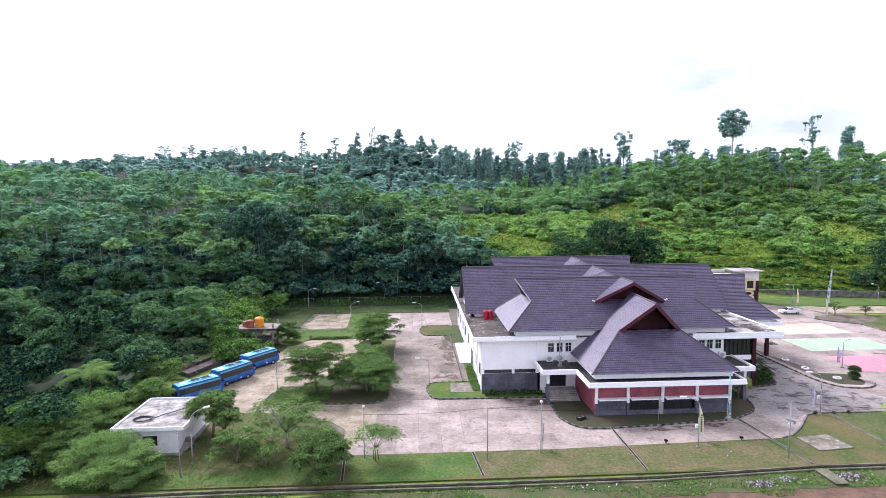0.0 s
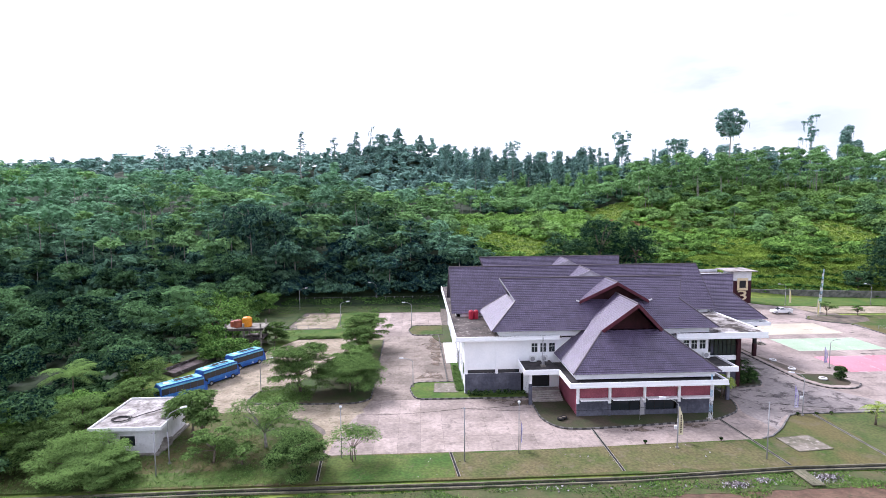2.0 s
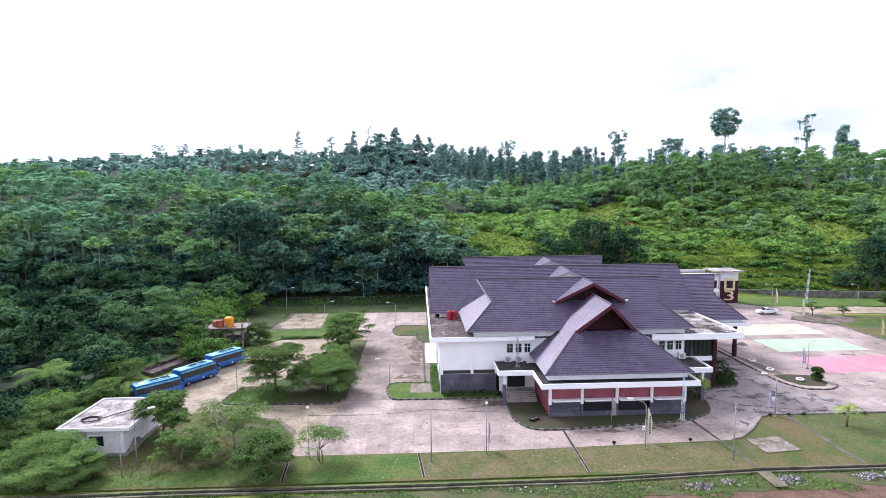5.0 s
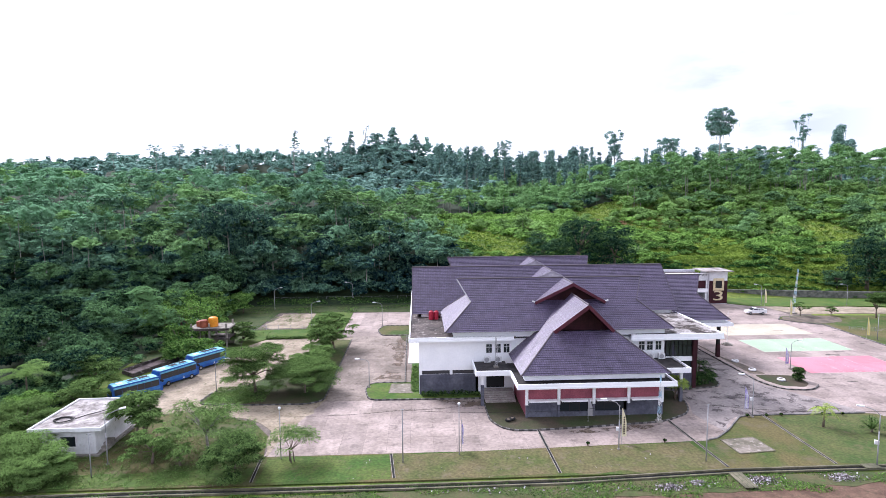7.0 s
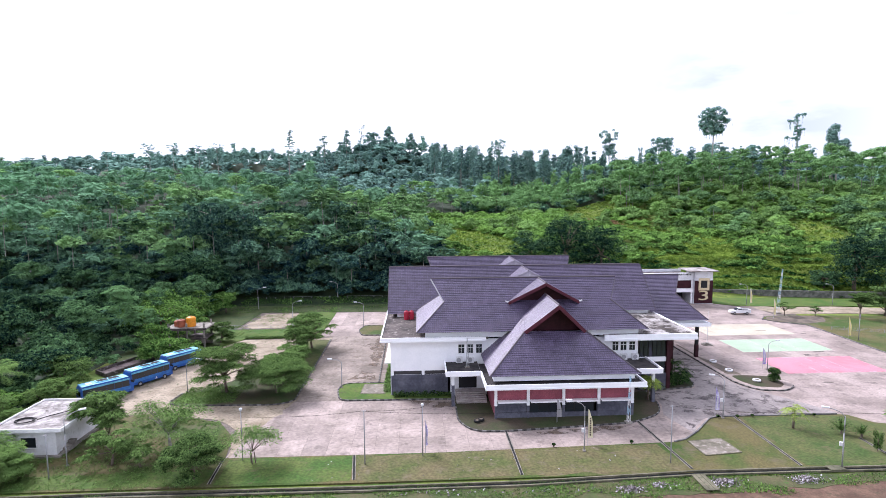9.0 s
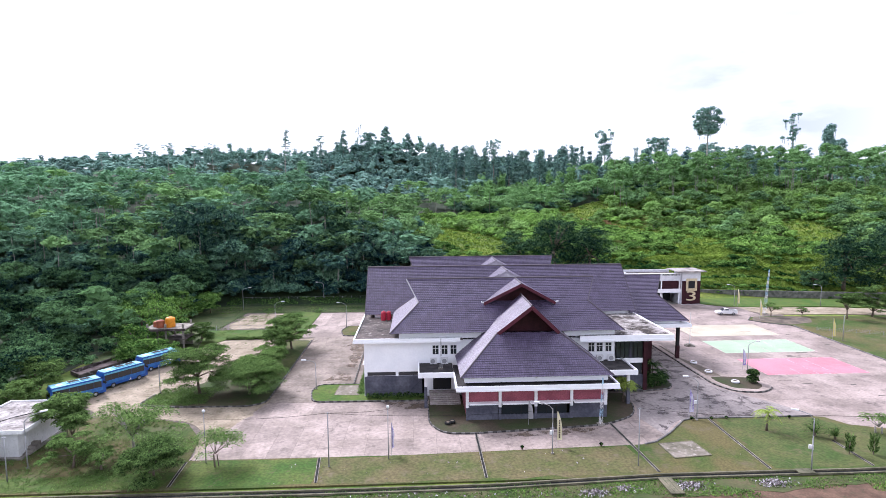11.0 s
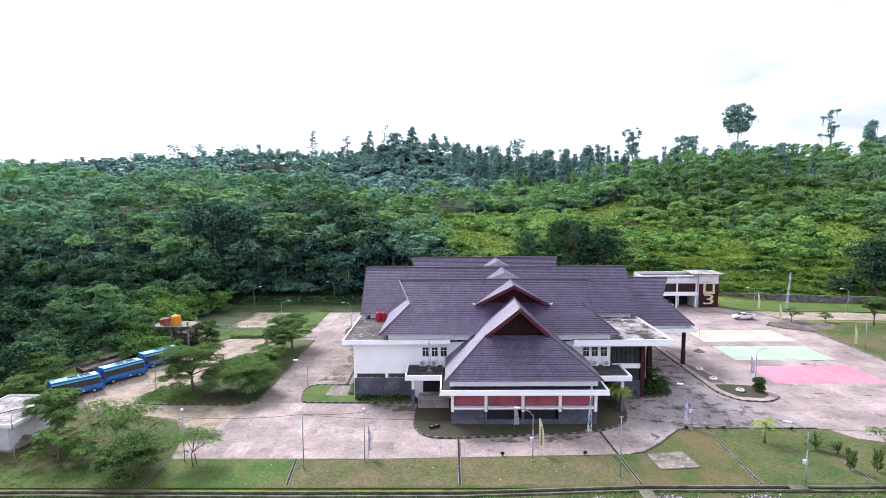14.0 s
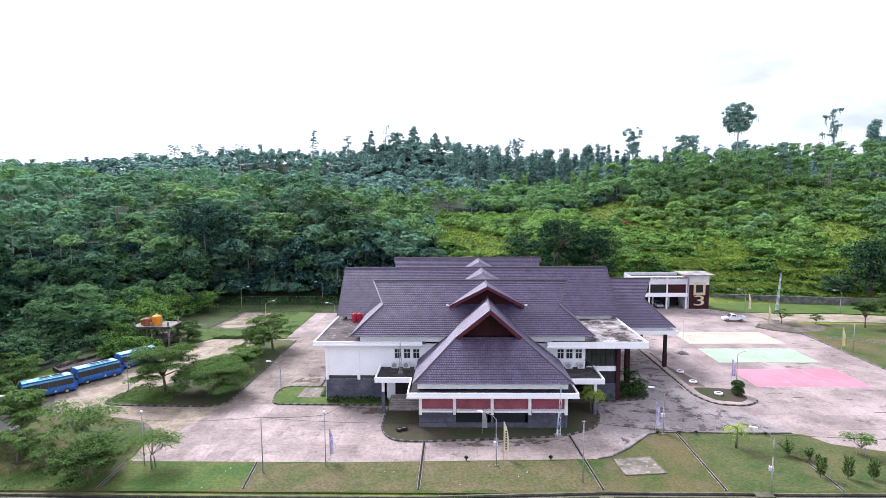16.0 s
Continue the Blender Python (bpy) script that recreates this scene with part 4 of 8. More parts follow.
kerb(isl[:22])
right_lawn = [(-52, 57.0), (44.8, 57.0), (46, 57.3), (170, 57.3), (170, 63), (84, 65.8), (76.2, 68.8), (74.6, 71.4), (73.5, 71.7), (56.2, 71.9), (54.6, 71.3), (52.6, 69.2), (50.9, 67.4), (48.2, 65.2), (46.3, 64.6), (38, 64.3), (17, 63.5), (-8.9, 63.55), (-9.9, 69.4), (-13.2, 74.2), (-23.5, 78.2), (-27.8, 77.2), (-34, 80), (-52, 80)]
lawn("lawn", right_lawn, "mown front lawn, green and dry in patches", 0.06)
M_DRYLAWN = mottled("dry_lawn_grass", (0.070, 0.088, 0.022), (0.125, 0.105, 0.048), 0.22, 3.0, 0.95, 0.6, c=(0.135, 0.112, 0.07), stain=0.6, grit=1.7)
M_GREENLAWN = mottled("green_lawn_grass", (0.040, 0.095, 0.012), (0.088, 0.118, 0.024), 0.2, 3.0, 0.95, 0.6, c=(0.10, 0.098, 0.04), stain=0.6, grit=1.6)
for outline, m, lb in (
    ([(-8.2, 63.2), (6.2, 63.2), (6.8, 57.4), (-8.0, 57.4)], M_GREENLAWN, "bright green plot of mown lawn"),
    ([(7.0, 63.1), (25.4, 63.6), (25.4, 57.4), (7.5, 57.4)], M_DRYLAWN, "dry brownish plot of mown lawn"),
    ([(26.3, 63.7), (44.0, 64.2), (44.8, 57.6), (26.3, 57.4)], M_DRYLAWN, "dry brownish plot of mown lawn"),
    ([(59.0, 71.2), (73.2, 71.2), (76, 68.2), (84, 65.2), (84, 57.8), (58.8, 57.8)], M_OLIVELAWN, "green and olive plot of mown lawn"),
    ([(-30.0, 60.4), (-9.4, 60.6), (-9.2, 57.4), (-34.0, 57.4)], M_GREENLAWN, "green plot of mown lawn below the trees"),
):
    lawn("lawn", ragged(outline, 0.5, 1.0), lb, 0.068, m)
kerb([(46.5, 64.6), (48.2, 65.2), (50.9, 67.4), (52.6, 69.2), (54.6, 71.3), (56.2, 71.9), (73.5, 71.7)], "low pale kerb along the front lawn", False)
lawn("lawn", rounded([(99.4, 129.2), (101.5, 126.2), (106.4, 122.8), (105.6, 108), (105.2, 97), (103.5, 80), (190, 80), (190, 120), (128, 131.0), (112, 132.6), (102, 132.4)], [1.5, 2, 1, 0, 0, 0, 0, 0, 0, 2, 2]), "wide green lawn beside the plaza")
kerb([(102, 132.4), (99.4, 129.2), (101.5, 126.2), (106.4, 122.8), (105.6, 108), (105.2, 97), (104.2, 86)], "pale kerb along the plaza lawn", False)
lawn("lawn", [(98.2, 149.4), (103, 145.5), (112, 144.2), (128, 143.6), (160, 138.5), (160, 154), (134, 156.5), (98, 161.5)], "bright green lawn below the retaining wall", LAWN_Z, M_LUSH)

# rough grass whose dark colour includes the shade of the forest
lawn("lawn", [(-45, 104), (-31, 104), (-27.2, 112.2), (-31, 127.7), (-14.6, 127.7), (-14.4, 128.2), (-28.8, 128.2), (-27.6, 147), (9, 145.8), (9, 162), (-37, 162), (-45, 128)], "rough dull grass behind the yard", 0.05, mottled("rank_grass", (0.026, 0.052, 0.012), (0.062, 0.082, 0.022), 0.2, 3.0, 0.95, 0.6, c=(0.07, 0.062, 0.035), stain=0.7, grit=1.6))

apron = sheet("side_apron", [(7.95, 99.4), (10.0, 99.4), (10.0, 113.6), (7.95, 113.6)], -0.2, 0.14, mottled("whitewashed_concrete", (0.55, 0.53, 0.51), (0.72, 0.70, 0.68), 0.5, 4.0, 0.8, 0.05), "whitewashed concrete apron beside the hall wall", "pavement")
lawn("lawn", [(7.95, 113.7), (10.0, 113.7), (10.0, 130.0), (8.45, 130.0), (8.45, 120.4), (5.8, 120.1), (6.4, 117)], "dry grass beside the hall wall", 0.1, M_BED)

sheet("drive_lane", [(50.3, 66.9), (51.6, 69.0), (54.0, 71.5), (56.0, 72.2), (74.0, 72.1), (71.5, 76.5), (68.6, 80.7), (66.6, 83.6), (66.2, 85.0), (66.2, 116.0), (59.9, 116.0), (60.0, 86.0), (58.8, 83.3), (50.6, 82.0), (50.4, 77.0), (49.0, 73.2)], -0.1, 0.007, mottled("smooth_grey_concrete", (0.190, 0.166, 0.158), (0.300, 0.262, 0.246), 0.12, 2.4, 0.8, 0.08, c=(0.105, 0.092, 0.085)), "greyer smooth concrete lane round the hall", "road")
M_WASH = mottled("washed_out_soil", (0.085, 0.062, 0.042), (0.17, 0.13, 0.098), 0.6, 4.0, 0.95, 0.3, c=(0.23, 0.19, 0.16), stain=0.8, grit=1.4)
worn_through(M_WASH, 0.55, 0.5)
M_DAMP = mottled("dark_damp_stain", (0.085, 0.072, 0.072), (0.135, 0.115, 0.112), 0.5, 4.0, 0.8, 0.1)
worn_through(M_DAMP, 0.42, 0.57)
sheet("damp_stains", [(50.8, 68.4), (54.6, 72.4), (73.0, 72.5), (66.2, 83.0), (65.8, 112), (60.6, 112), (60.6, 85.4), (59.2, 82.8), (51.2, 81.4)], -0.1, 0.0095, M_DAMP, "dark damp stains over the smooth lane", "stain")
for outline, lb in (([(12.0, 80.7), (19.4, 80.6), (19.5, 76.6), (17.6, 77.6), (15.0, 79.0)], "brown soil washed over the forecourt by the bed"), ([(4.6, 99), (7.1, 98.6), (7.0, 118), (5.2, 117.5), (3.6, 112), (5.4, 106)], "brown soil washed over the side drive"), ([(2.4, 91.2), (6.9, 90.6), (6.9, 95), (4.4, 95.8)], "brown soil washed over the side drive"), ([(30, 67.6), (40, 68.6), (43.6, 69.9), (36, 69.4), (27, 68.4)], "thin brown soil along the pavilion kerb")):
    sheet("soil_patch", ragged(outline, 1.1, 0.7), -0.1, 0.008, M_WASH, lb, "ground")

streaks = Shape()
for k in range(46):
    x, y, w, h = 58 + 46 * rng_paving.random(), 65.5 + 66 * rng_paving.random(), 0.8 + 3.0 * rng_paving.random() ** 2, 0.12 + 0.3 * rng_paving.random()
    if not (66 < x < 76 and 80 < y < 117):
        streaks.prism(ragged([(x, y), (x + w, y), (x + w, y + h), (x, y + h)], 0.3, 0.4), -0.02, 0.0195)
tagged(new("dirt_streaks", streaks.mesh("dirt_streaks", mottled("grey_dirt", (0.09, 0.078, 0.07), (0.15, 0.13, 0.115), 0.8, 4.0, 0.95, 0.2))), "dark streaks of dirt over the plaza joints", "dirt", kind="stuff")

# courts, painted on the plaza
def court(x0, x1, y0, y1, col, name, label):
    m = mottled(name + "_paint", tuple(v * 0.8 for v in col), col, 0.14, 5.0, 0.8, 0.05, c=tuple(v * 0.72 + k * 0.28 for v, k in zip(col, (0.33, 0.29, 0.27))))
    worn_through(m, 0.34, 0.30)
    top = thing("sports_court", ((x0 + x1) / 2, (y0 + y1) / 2, 0), label, "sports court", "painted courts on the plaza", kind="structure")
    part("court_surface", Shape().box(x0, x1, y0, y1, -0.05, 0.012), m, top, "", world=True)
    s = Shape()
    for x in (x0, x1 - 0.12, (x0 + x1) / 2 - 0.06, x0 + (x1 - x0) / 3, x0 + 2 * (x1 - x0) / 3):
        s.box(x, x + 0.07, y0, y1, 0.0, 0.017)
    for y in (y0, y1 - 0.1):
        s.box(x0, x1, y, y + 0.1, 0.0, 0.0175)
    part("court_line", s, M_LINE if name != "cream" else m, top, "faded white court lines", world=True)


M_LINE = plain("faded_white_line", (0.66, 0.42, 0.46), 0.7)
worn_through(M_LINE, 0.8, 0.47)
court(78.3, 96.6, 89.2, 98.4, (0.59, 0.225, 0.27), "pink", "pink painted volleyball court with white lines")
court(78.3, 96.8, 102.2, 111.5, (0.36, 0.47, 0.33), "mint", "mint green painted volleyball court")
court(78.3, 98.0, 115.0, 124.9, (0.50, 0.445, 0.345), "cream", "cream painted volleyball court")

# slabs, ditches, boundary wall
M_OLD = mottled("old_concrete", (0.17, 0.155, 0.13), (0.31, 0.285, 0.25), 0.6, 5.0, 0.92, 0.2, c=(0.12, 0.11, 0.09))


M_MOSSY = mottled("mossy_old_concrete", (0.075, 0.075, 0.045), (0.17, 0.155, 0.105), 0.5, 5.0, 0.92, 0.2, c=(0.06, 0.07, 0.03))


M_SLAB = mottled("stained_slab", (0.085, 0.08, 0.05), (0.26, 0.225, 0.19), 0.45, 3.0, 0.9, 0.2, c=(0.36, 0.32, 0.285), stain=0.8)


def slab(outline, label):
    top = tagged(new("concrete_slab", Shape().prism(outline, -0.1, 0.13).mesh("concrete_slab", M_SLAB)), label, "slab")
    for a, b in zip(outline, outline[1:] + outline[:1]):
        part("rim", Shape().bar((*a, 0.1), (*b, 0.1), 0.14, 0.10), M_MOSSY, top, "mossy concrete rim")
    return top


slab([(48.2, 64.6), (52.75, 65.05), (53.2, 61.3), (48.5, 60.8)], "weathered concrete slab set in the front lawn")
slab([(5.1, 84.0), (9.0, 83.75), (8.7, 88.2), (5.4, 88.3)], "weathered concrete slab beside the hall wall")


def ditch(a, b):
    top = thing("drain", (*a, 0), "narrow concrete drain with dark bottom", "drain", kind="structure")
    s = Shape().bar((a[0], a[1], 0.03), (b[0], b[1], 0.03), 0.2, 0.10)
    part("drain_bottom", s, M_BLACK, top, "", world=True)
    d = (Vector(b) - Vector(a)).normalized()
    n = Vector((-d.y, d.x))
    for k in (-1, 1):
        o = n * 0.15 * k
        part("drain_edge", Shape().bar((a[0] + o.x, a[1] + o.y, 0.05), (b[0] + o.x, b[1] + o.y, 0.05), 0.06, 0.12), M_OLD, top, "", world=True)


for a, b in (((-9.0, 63.2), (-8.6, 57.6)), ((6.5, 63.4), (7.1, 57.6)), ((25.8, 69.0), (25.8, 57.6)), ((44.4, 71.0), (45.3, 57.8)), ((58.4, 71.9), (58.1, 57.8)), ((70.4, 64.3), (70.2, 57.8))):
    ditch(a, b)


def boundary():
    top = thing("boundary_wall", (20, 57, 0), "low weathered double kerb and drain along the lawn", "wall", kind="structure")
    line = [(-52, 55.6), (-17.9, 56.2), (8, 56.0), (26, 56.1), (45, 57.2), (58.2, 57.2), (66, 57.1), (120, 57.6), (170, 57.6)]
    for off, h in ((0.0, 0.28), (-0.75, 0.2)):
        s = Shape()
        for a, b in zip(line, line[1:]):
            s.bar((a[0], a[1] + off, 0.05), (b[0], b[1] + off, 0.05), 0.2, h)
        part("wall_coping", s, M_MOSSY, top, "", world=True)
    s = Shape()
    for a, b in zip(line, line[1:]):
        s.bar((a[0], a[1] - 0.38, -0.06), (b[0], b[1] - 0.38, -0.06), 0.6, 0.1)
    part("drain_bottom", s, M_BLACK, top, "", world=True)


boundary()
sheet("dirt_road", [(-80, 20), (200, 20), (200, 56.0), (60, 55.4), (30, 54.0), (10, 53.0), (-80, 52)], -0.4, -0.06, M_DIRT, "reddish brown dirt road outside the boundary", "road")

sheet("roadside_verge", ragged([(-80, 48), (10, 51.2), (30, 52.6), (40, 52.7), (48, 52.9), (53.5, 53.6), (56.5, 53.0), (61, 54.2), (70, 54.4), (200, 54.4), (200, 57.2), (66, 56.0), (45, 56.1), (8, 54.9), (-52, 54.5), (-80, 54)], 0.35, 0.8), -0.4, -0.03, mottled("trodden_verge", (0.040, 0.066, 0.016), (0.100, 0.088, 0.042), 0.3, 4.0, 0.95, 0.5, c=(0.055, 0.10, 0.02), stain=0.7), "brown and green trodden verge beside the dirt road", "ground")


def retaining_wall():
    top = thing("retaining_wall", (118, 158, 0), "low grey stone retaining wall below the grassy slope", "wall", kind="structure")
    s = Shape()
    line = [(97.5, 162.4), (118, 158.5), (134, 155.2), (160, 151)]
    for a, b in zip(line, line[1:]):
        s.bar((a[0], a[1], 1.0), (b[0], b[1], 1.0), 0.5, 2.2)
    part("wall", s, mottled("rubble_stone", (0.075, 0.08, 0.066), (0.19, 0.185, 0.165), 0.9, 5.0, 0.9, 0.4), top, "", world=True)


retaining_wall()


# ---- woods ----
rng = np.random.default_rng(7)


def unit(n):
    v = rng.normal(size=(n, 3))
    return v / np.linalg.norm(v, axis=1, keepdims=True)


def leaves(centres, radii, per, leaf, up=0.55, corners=4, squash=0.75):
    """Leaf blades round clump centres: lozenges that face outward and up, more of them on the upper shell."""
    n = len(centres) * per
    c, r = np.repeat(centres, per, 0), np.repeat(radii, per)
    d = unit(n)
    mid = centres.mean(0)
    out = c - mid
    out = out / (np.linalg.norm(out, axis=1, keepdims=True) + 1e-6) + np.array([0, 0, 0.7])
    turn_back = ((d * out).sum(1) < -0.15)[:, None]
    d = np.where(turn_back & (rng.random(n) < 0.8)[:, None], -d, d)
    rad = r * (0.55 + 0.5 * rng.random(n))
    p = c + d * rad[:, None] * np.array([1, 1, squash])
    nrm = d * 0.7 + unit(n) * 0.65 + np.array([0, 0, up])
    nrm /= np.linalg.norm(nrm, axis=1, keepdims=True)
    t = np.cross(nrm, unit(n))
    t /= np.linalg.norm(t, axis=1, keepdims=True)
    b = np.cross(nrm, t)
    s = leaf * (0.6 + 0.8 * rng.random(n))[:, None]
    if corners == 3:
        return np.stack([p + t * s, p - t * s * 0.6 + b * s * 0.8, p - t * s * 0.6 - b * s * 0.8], 1)
    return np.stack([p + t * s, p + b * s * 0.55, p - t * s, p - b * s * 0.55], 1)


def sprays(c, r, flat, count, leaf, corners=3, up=0.6, low=-0.25):
    """Leaf sprays over the upper skin of flattened clumps: centres, radii, flattening, sprays in all."""
    share = r**2 / (r**2).sum()
    k = rng.choice(len(c), count, p=share)
    dz = low + (1 - low) * rng.random(count)
    a = rng.random(count) * 6.2832
    dr = np.sqrt(np.maximum(0, 1 - dz**2))
    d = np.stack([dr * np.cos(a), dr * np.sin(a), dz], 1)
    p = c[k] + d * (r[k] * (0.62 + 0.42 * rng.random(count)))[:, None] * np.stack([np.ones(count), np.ones(count), np.broadcast_to(flat, len(c))[k]], 1)
    nrm = d * 0.7 + unit(count) * 0.4 + np.array([0, 0, up])
    nrm /= np.linalg.norm(nrm, axis=1, keepdims=True)
    t = np.cross(nrm, unit(count))
    t /= np.linalg.norm(t, axis=1, keepdims=True)
    b = np.cross(nrm, t)
    s = leaf * (0.55 + 0.9 * rng.random(count))[:, None]
    if corners == 3:
        return np.stack([p + t * s, p - t * s * 0.6 + b * s * 0.85, p - t * s * 0.6 - b * s * 0.85], 1)
    return np.stack([p + t * s, p + b * s * 0.6, p - t * s, p - b * s * 0.6], 1)


def fronds(c, r, flat, count, leaf, width=0.3):
    """Narrow feathery sprays that reach out from clump centres in flat tiers and droop at the tip."""
    k = rng.choice(len(c), count, p=r**2 / (r**2).sum())
    a = rng.random(count) * 6.2832
    out = np.stack([np.cos(a), np.sin(a), 0.45 * rng.normal(size=count)], 1)
    dist = r[k] * np.sqrt(rng.random(count))
    p = c[k] + out * dist[:, None] * np.array([1, 1, 0.3]) + np.stack([np.zeros(count), np.zeros(count), flat * r[k] * (1 - (dist / r[k]) ** 2)], 1)
    away = c[k] - c.mean(0)
    t = out + 0.35 * away / (np.linalg.norm(away, axis=1, keepdims=True) + 1e-6)
    t[:, 2] = -0.12 + 0.3 * rng.normal(size=count)
    t /= np.linalg.norm(t, axis=1, keepdims=True)
    b = np.cross(np.array([0, 0, 1.0]), t) + 0.35 * unit(count)
    b /= np.linalg.norm(b, axis=1, keepdims=True)
    s = leaf * (0.6 + 0.9 * rng.random(count))[:, None]
    return np.stack([p - t * s, p + b * s * width, p + t * s - np.array([0, 0, 0.25]) * s, p - b * s * width], 1)


def crown_clumps(kind):
    """Clump centres, radii and flattening of a crown about one metre in radius, its foot at the origin."""
    if kind == "umbrella":
        n = 24
        a, r = rng.random(n) * 6.28, np.sqrt(rng.random(n)) * 0.88
        z = 1.05 - 0.4 * r**2 + rng.normal(size=n) * 0.07 - 0.45 * (rng.random(n) < 0.35)
        return np.stack([r * np.cos(a), r * np.sin(a), z], 1), 0.14 + 0.16 * rng.random(n), 0.24
    if kind == "dome":
        n = 26
        a = rng.random(n) * 6.28
        e = np.arcsin(rng.random(n) * 1.1 - 0.1)
        r = 0.6 + 0.18 * rng.random(n)
        return np.stack([r * np.cos(a) * np.cos(e), r * np.sin(a) * np.cos(e), 0.35 + 0.85 * r * np.sin(e)], 1), 0.2 + 0.16 * rng.random(n), 0.6
    if kind == "layered":
        n = 20
        a = rng.random(n) * 6.28
        tier = rng.integers(0, 4, n)
        r = (0.95 - 0.17 * tier) * np.sqrt(rng.random(n))
        z = 0.3 + 0.38 * tier - 0.15 * r**2 + rng.normal(size=n) * 0.05
        return np.stack([r * np.cos(a), r * np.sin(a), z], 1), 0.2 + 0.16 * rng.random(n), 0.34
    if kind == "tall":
        n = 24
        a = rng.random(n) * 6.28
        z = 0.1 + 2.4 * rng.random(n)
        r = 0.45 * np.sqrt(rng.random(n)) * (1.1 - 0.25 * np.abs(z - 1.2))
        return np.stack([r * np.cos(a), r * np.sin(a), z], 1), 0.2 + 0.14 * rng.random(n), 0.9
    n = 14
    a, r = rng.random(n) * 6.28, np.sqrt(rng.random(n)) * 0.8
    z = 0.22 + 0.42 * (1 - r**2) * (0.4 + 0.6 * rng.random(n))
    return np.stack([r * np.cos(a), r * np.sin(a), z], 1), 0.24 + 0.18 * rng.random(n), 0.7


def crown_library(kinds, count, leaf, each=4, low=-0.25):
    """Several crowns of each kind, each of that many sprays."""
    lib = []
    for kind in kinds:
        for _ in range(each):
            c, r, flat = crown_clumps(kind)
            # large inner sprays added to keep light from leaking through the crown
            core = sprays(c * np.array([0.7, 0.7, 0.86]), r * 0.6, flat, 36, 0.24, up=0.0, low=-1)
            lib.append((kind, np.concatenate([core, sprays(c, r, flat, count, leaf, up=1.5 if kind in ("umbrella", "layered") else 0.6, low=low)])))
    return lib


def plant(name, spots, lib, corners, label, mat=None, trunks=True, category="forest"):
    """One mesh of many trees. Spots: rows of x, y, ground z, height of the crown's foot, crown radius, tint, library entry."""
    vs, ts, idx = [], [], []
    tv = []
    for x, y, z, foot, rad, tint, k in spots:
        v = lib[int(k)][1]
        a = rng.random() * 6.28
        c, s = math.cos(a), math.sin(a)
        w = v @ (np.array([[c, s, 0], [-s, c, 0], [0, 0, 1.0]]) * rad)
        vs.append(w + np.array([x, y, z + foot]))
        ts.append(np.full(len(v), tint))
        if trunks and rng.random() < trunks:
            r0, r1, top = 0.02 * rad + 0.05, 0.012 * rad + 0.02, foot + rad * 0.8
            lean = rng.normal(size=2) * 0.03 * top
            for j in range(4):
                p, q = j * math.pi / 2, (j + 1) * math.pi / 2
                quad = [(x + r0 * math.cos(p), y + r0 * math.sin(p), z - 0.5), (x + r0 * math.cos(q), y + r0 * math.sin(q), z - 0.5),
                        (x + lean[0] + r1 * math.cos(q), y + lean[1] + r1 * math.sin(q), z + top), (x + lean[0] + r1 * math.cos(p), y + lean[1] + r1 * math.sin(p), z + top)]
                tv.append(quad)
    v, t = np.concatenate(vs), np.concatenate(ts)
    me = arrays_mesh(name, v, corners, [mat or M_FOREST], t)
    top = tagged(new(name, me), label, category, kind="stuff")
    if tv:
        tr = new("trunks", arrays_mesh("trunks", np.array(tv, np.float32), 4, [M_PALEBARK]))
        tr.parent = top
        tagged(tr, "thin pale tree trunks", kind="stuff")
    return top


def scatter(n, xr, yr, gap, keep):
    """Random places not nearer to each other than gap."""
    cells, out = {}, []
    for _ in range(n):
        x, y = xr[0] + rng.random() * (xr[1] - xr[0]), yr[0] + rng.random() * (yr[1] - yr[0])
        g = gap(x, y)
        if not keep(x, y):
            continue
        cx, cy = int(x // 8), int(y // 8)
        if any((x - a) ** 2 + (y - b) ** 2 < (g * 0.5 + h * 0.5) ** 2 for i in (-1, 0, 1) for j in (-1, 0, 1) for a, b, h in cells.get((cx + i, cy + j), ())):
            continue
        cells.setdefault((cx, cy), []).append((x, y, g))
        out.append((x, y))
    return out


def in_view(x, y, pad=12):
    return -0.95 * (y + 12) - pad - 4 < x < 0.95 * (y + 8) + 32 + pad


def near_woods(x, y):
    edge = -43.5 if y < 120 else -43.5 + (y - 120) * 0.25
    return in_view(x, y, 6) and x < edge and (x + 50.5) ** 2 + (y - 84) ** 2 > 20


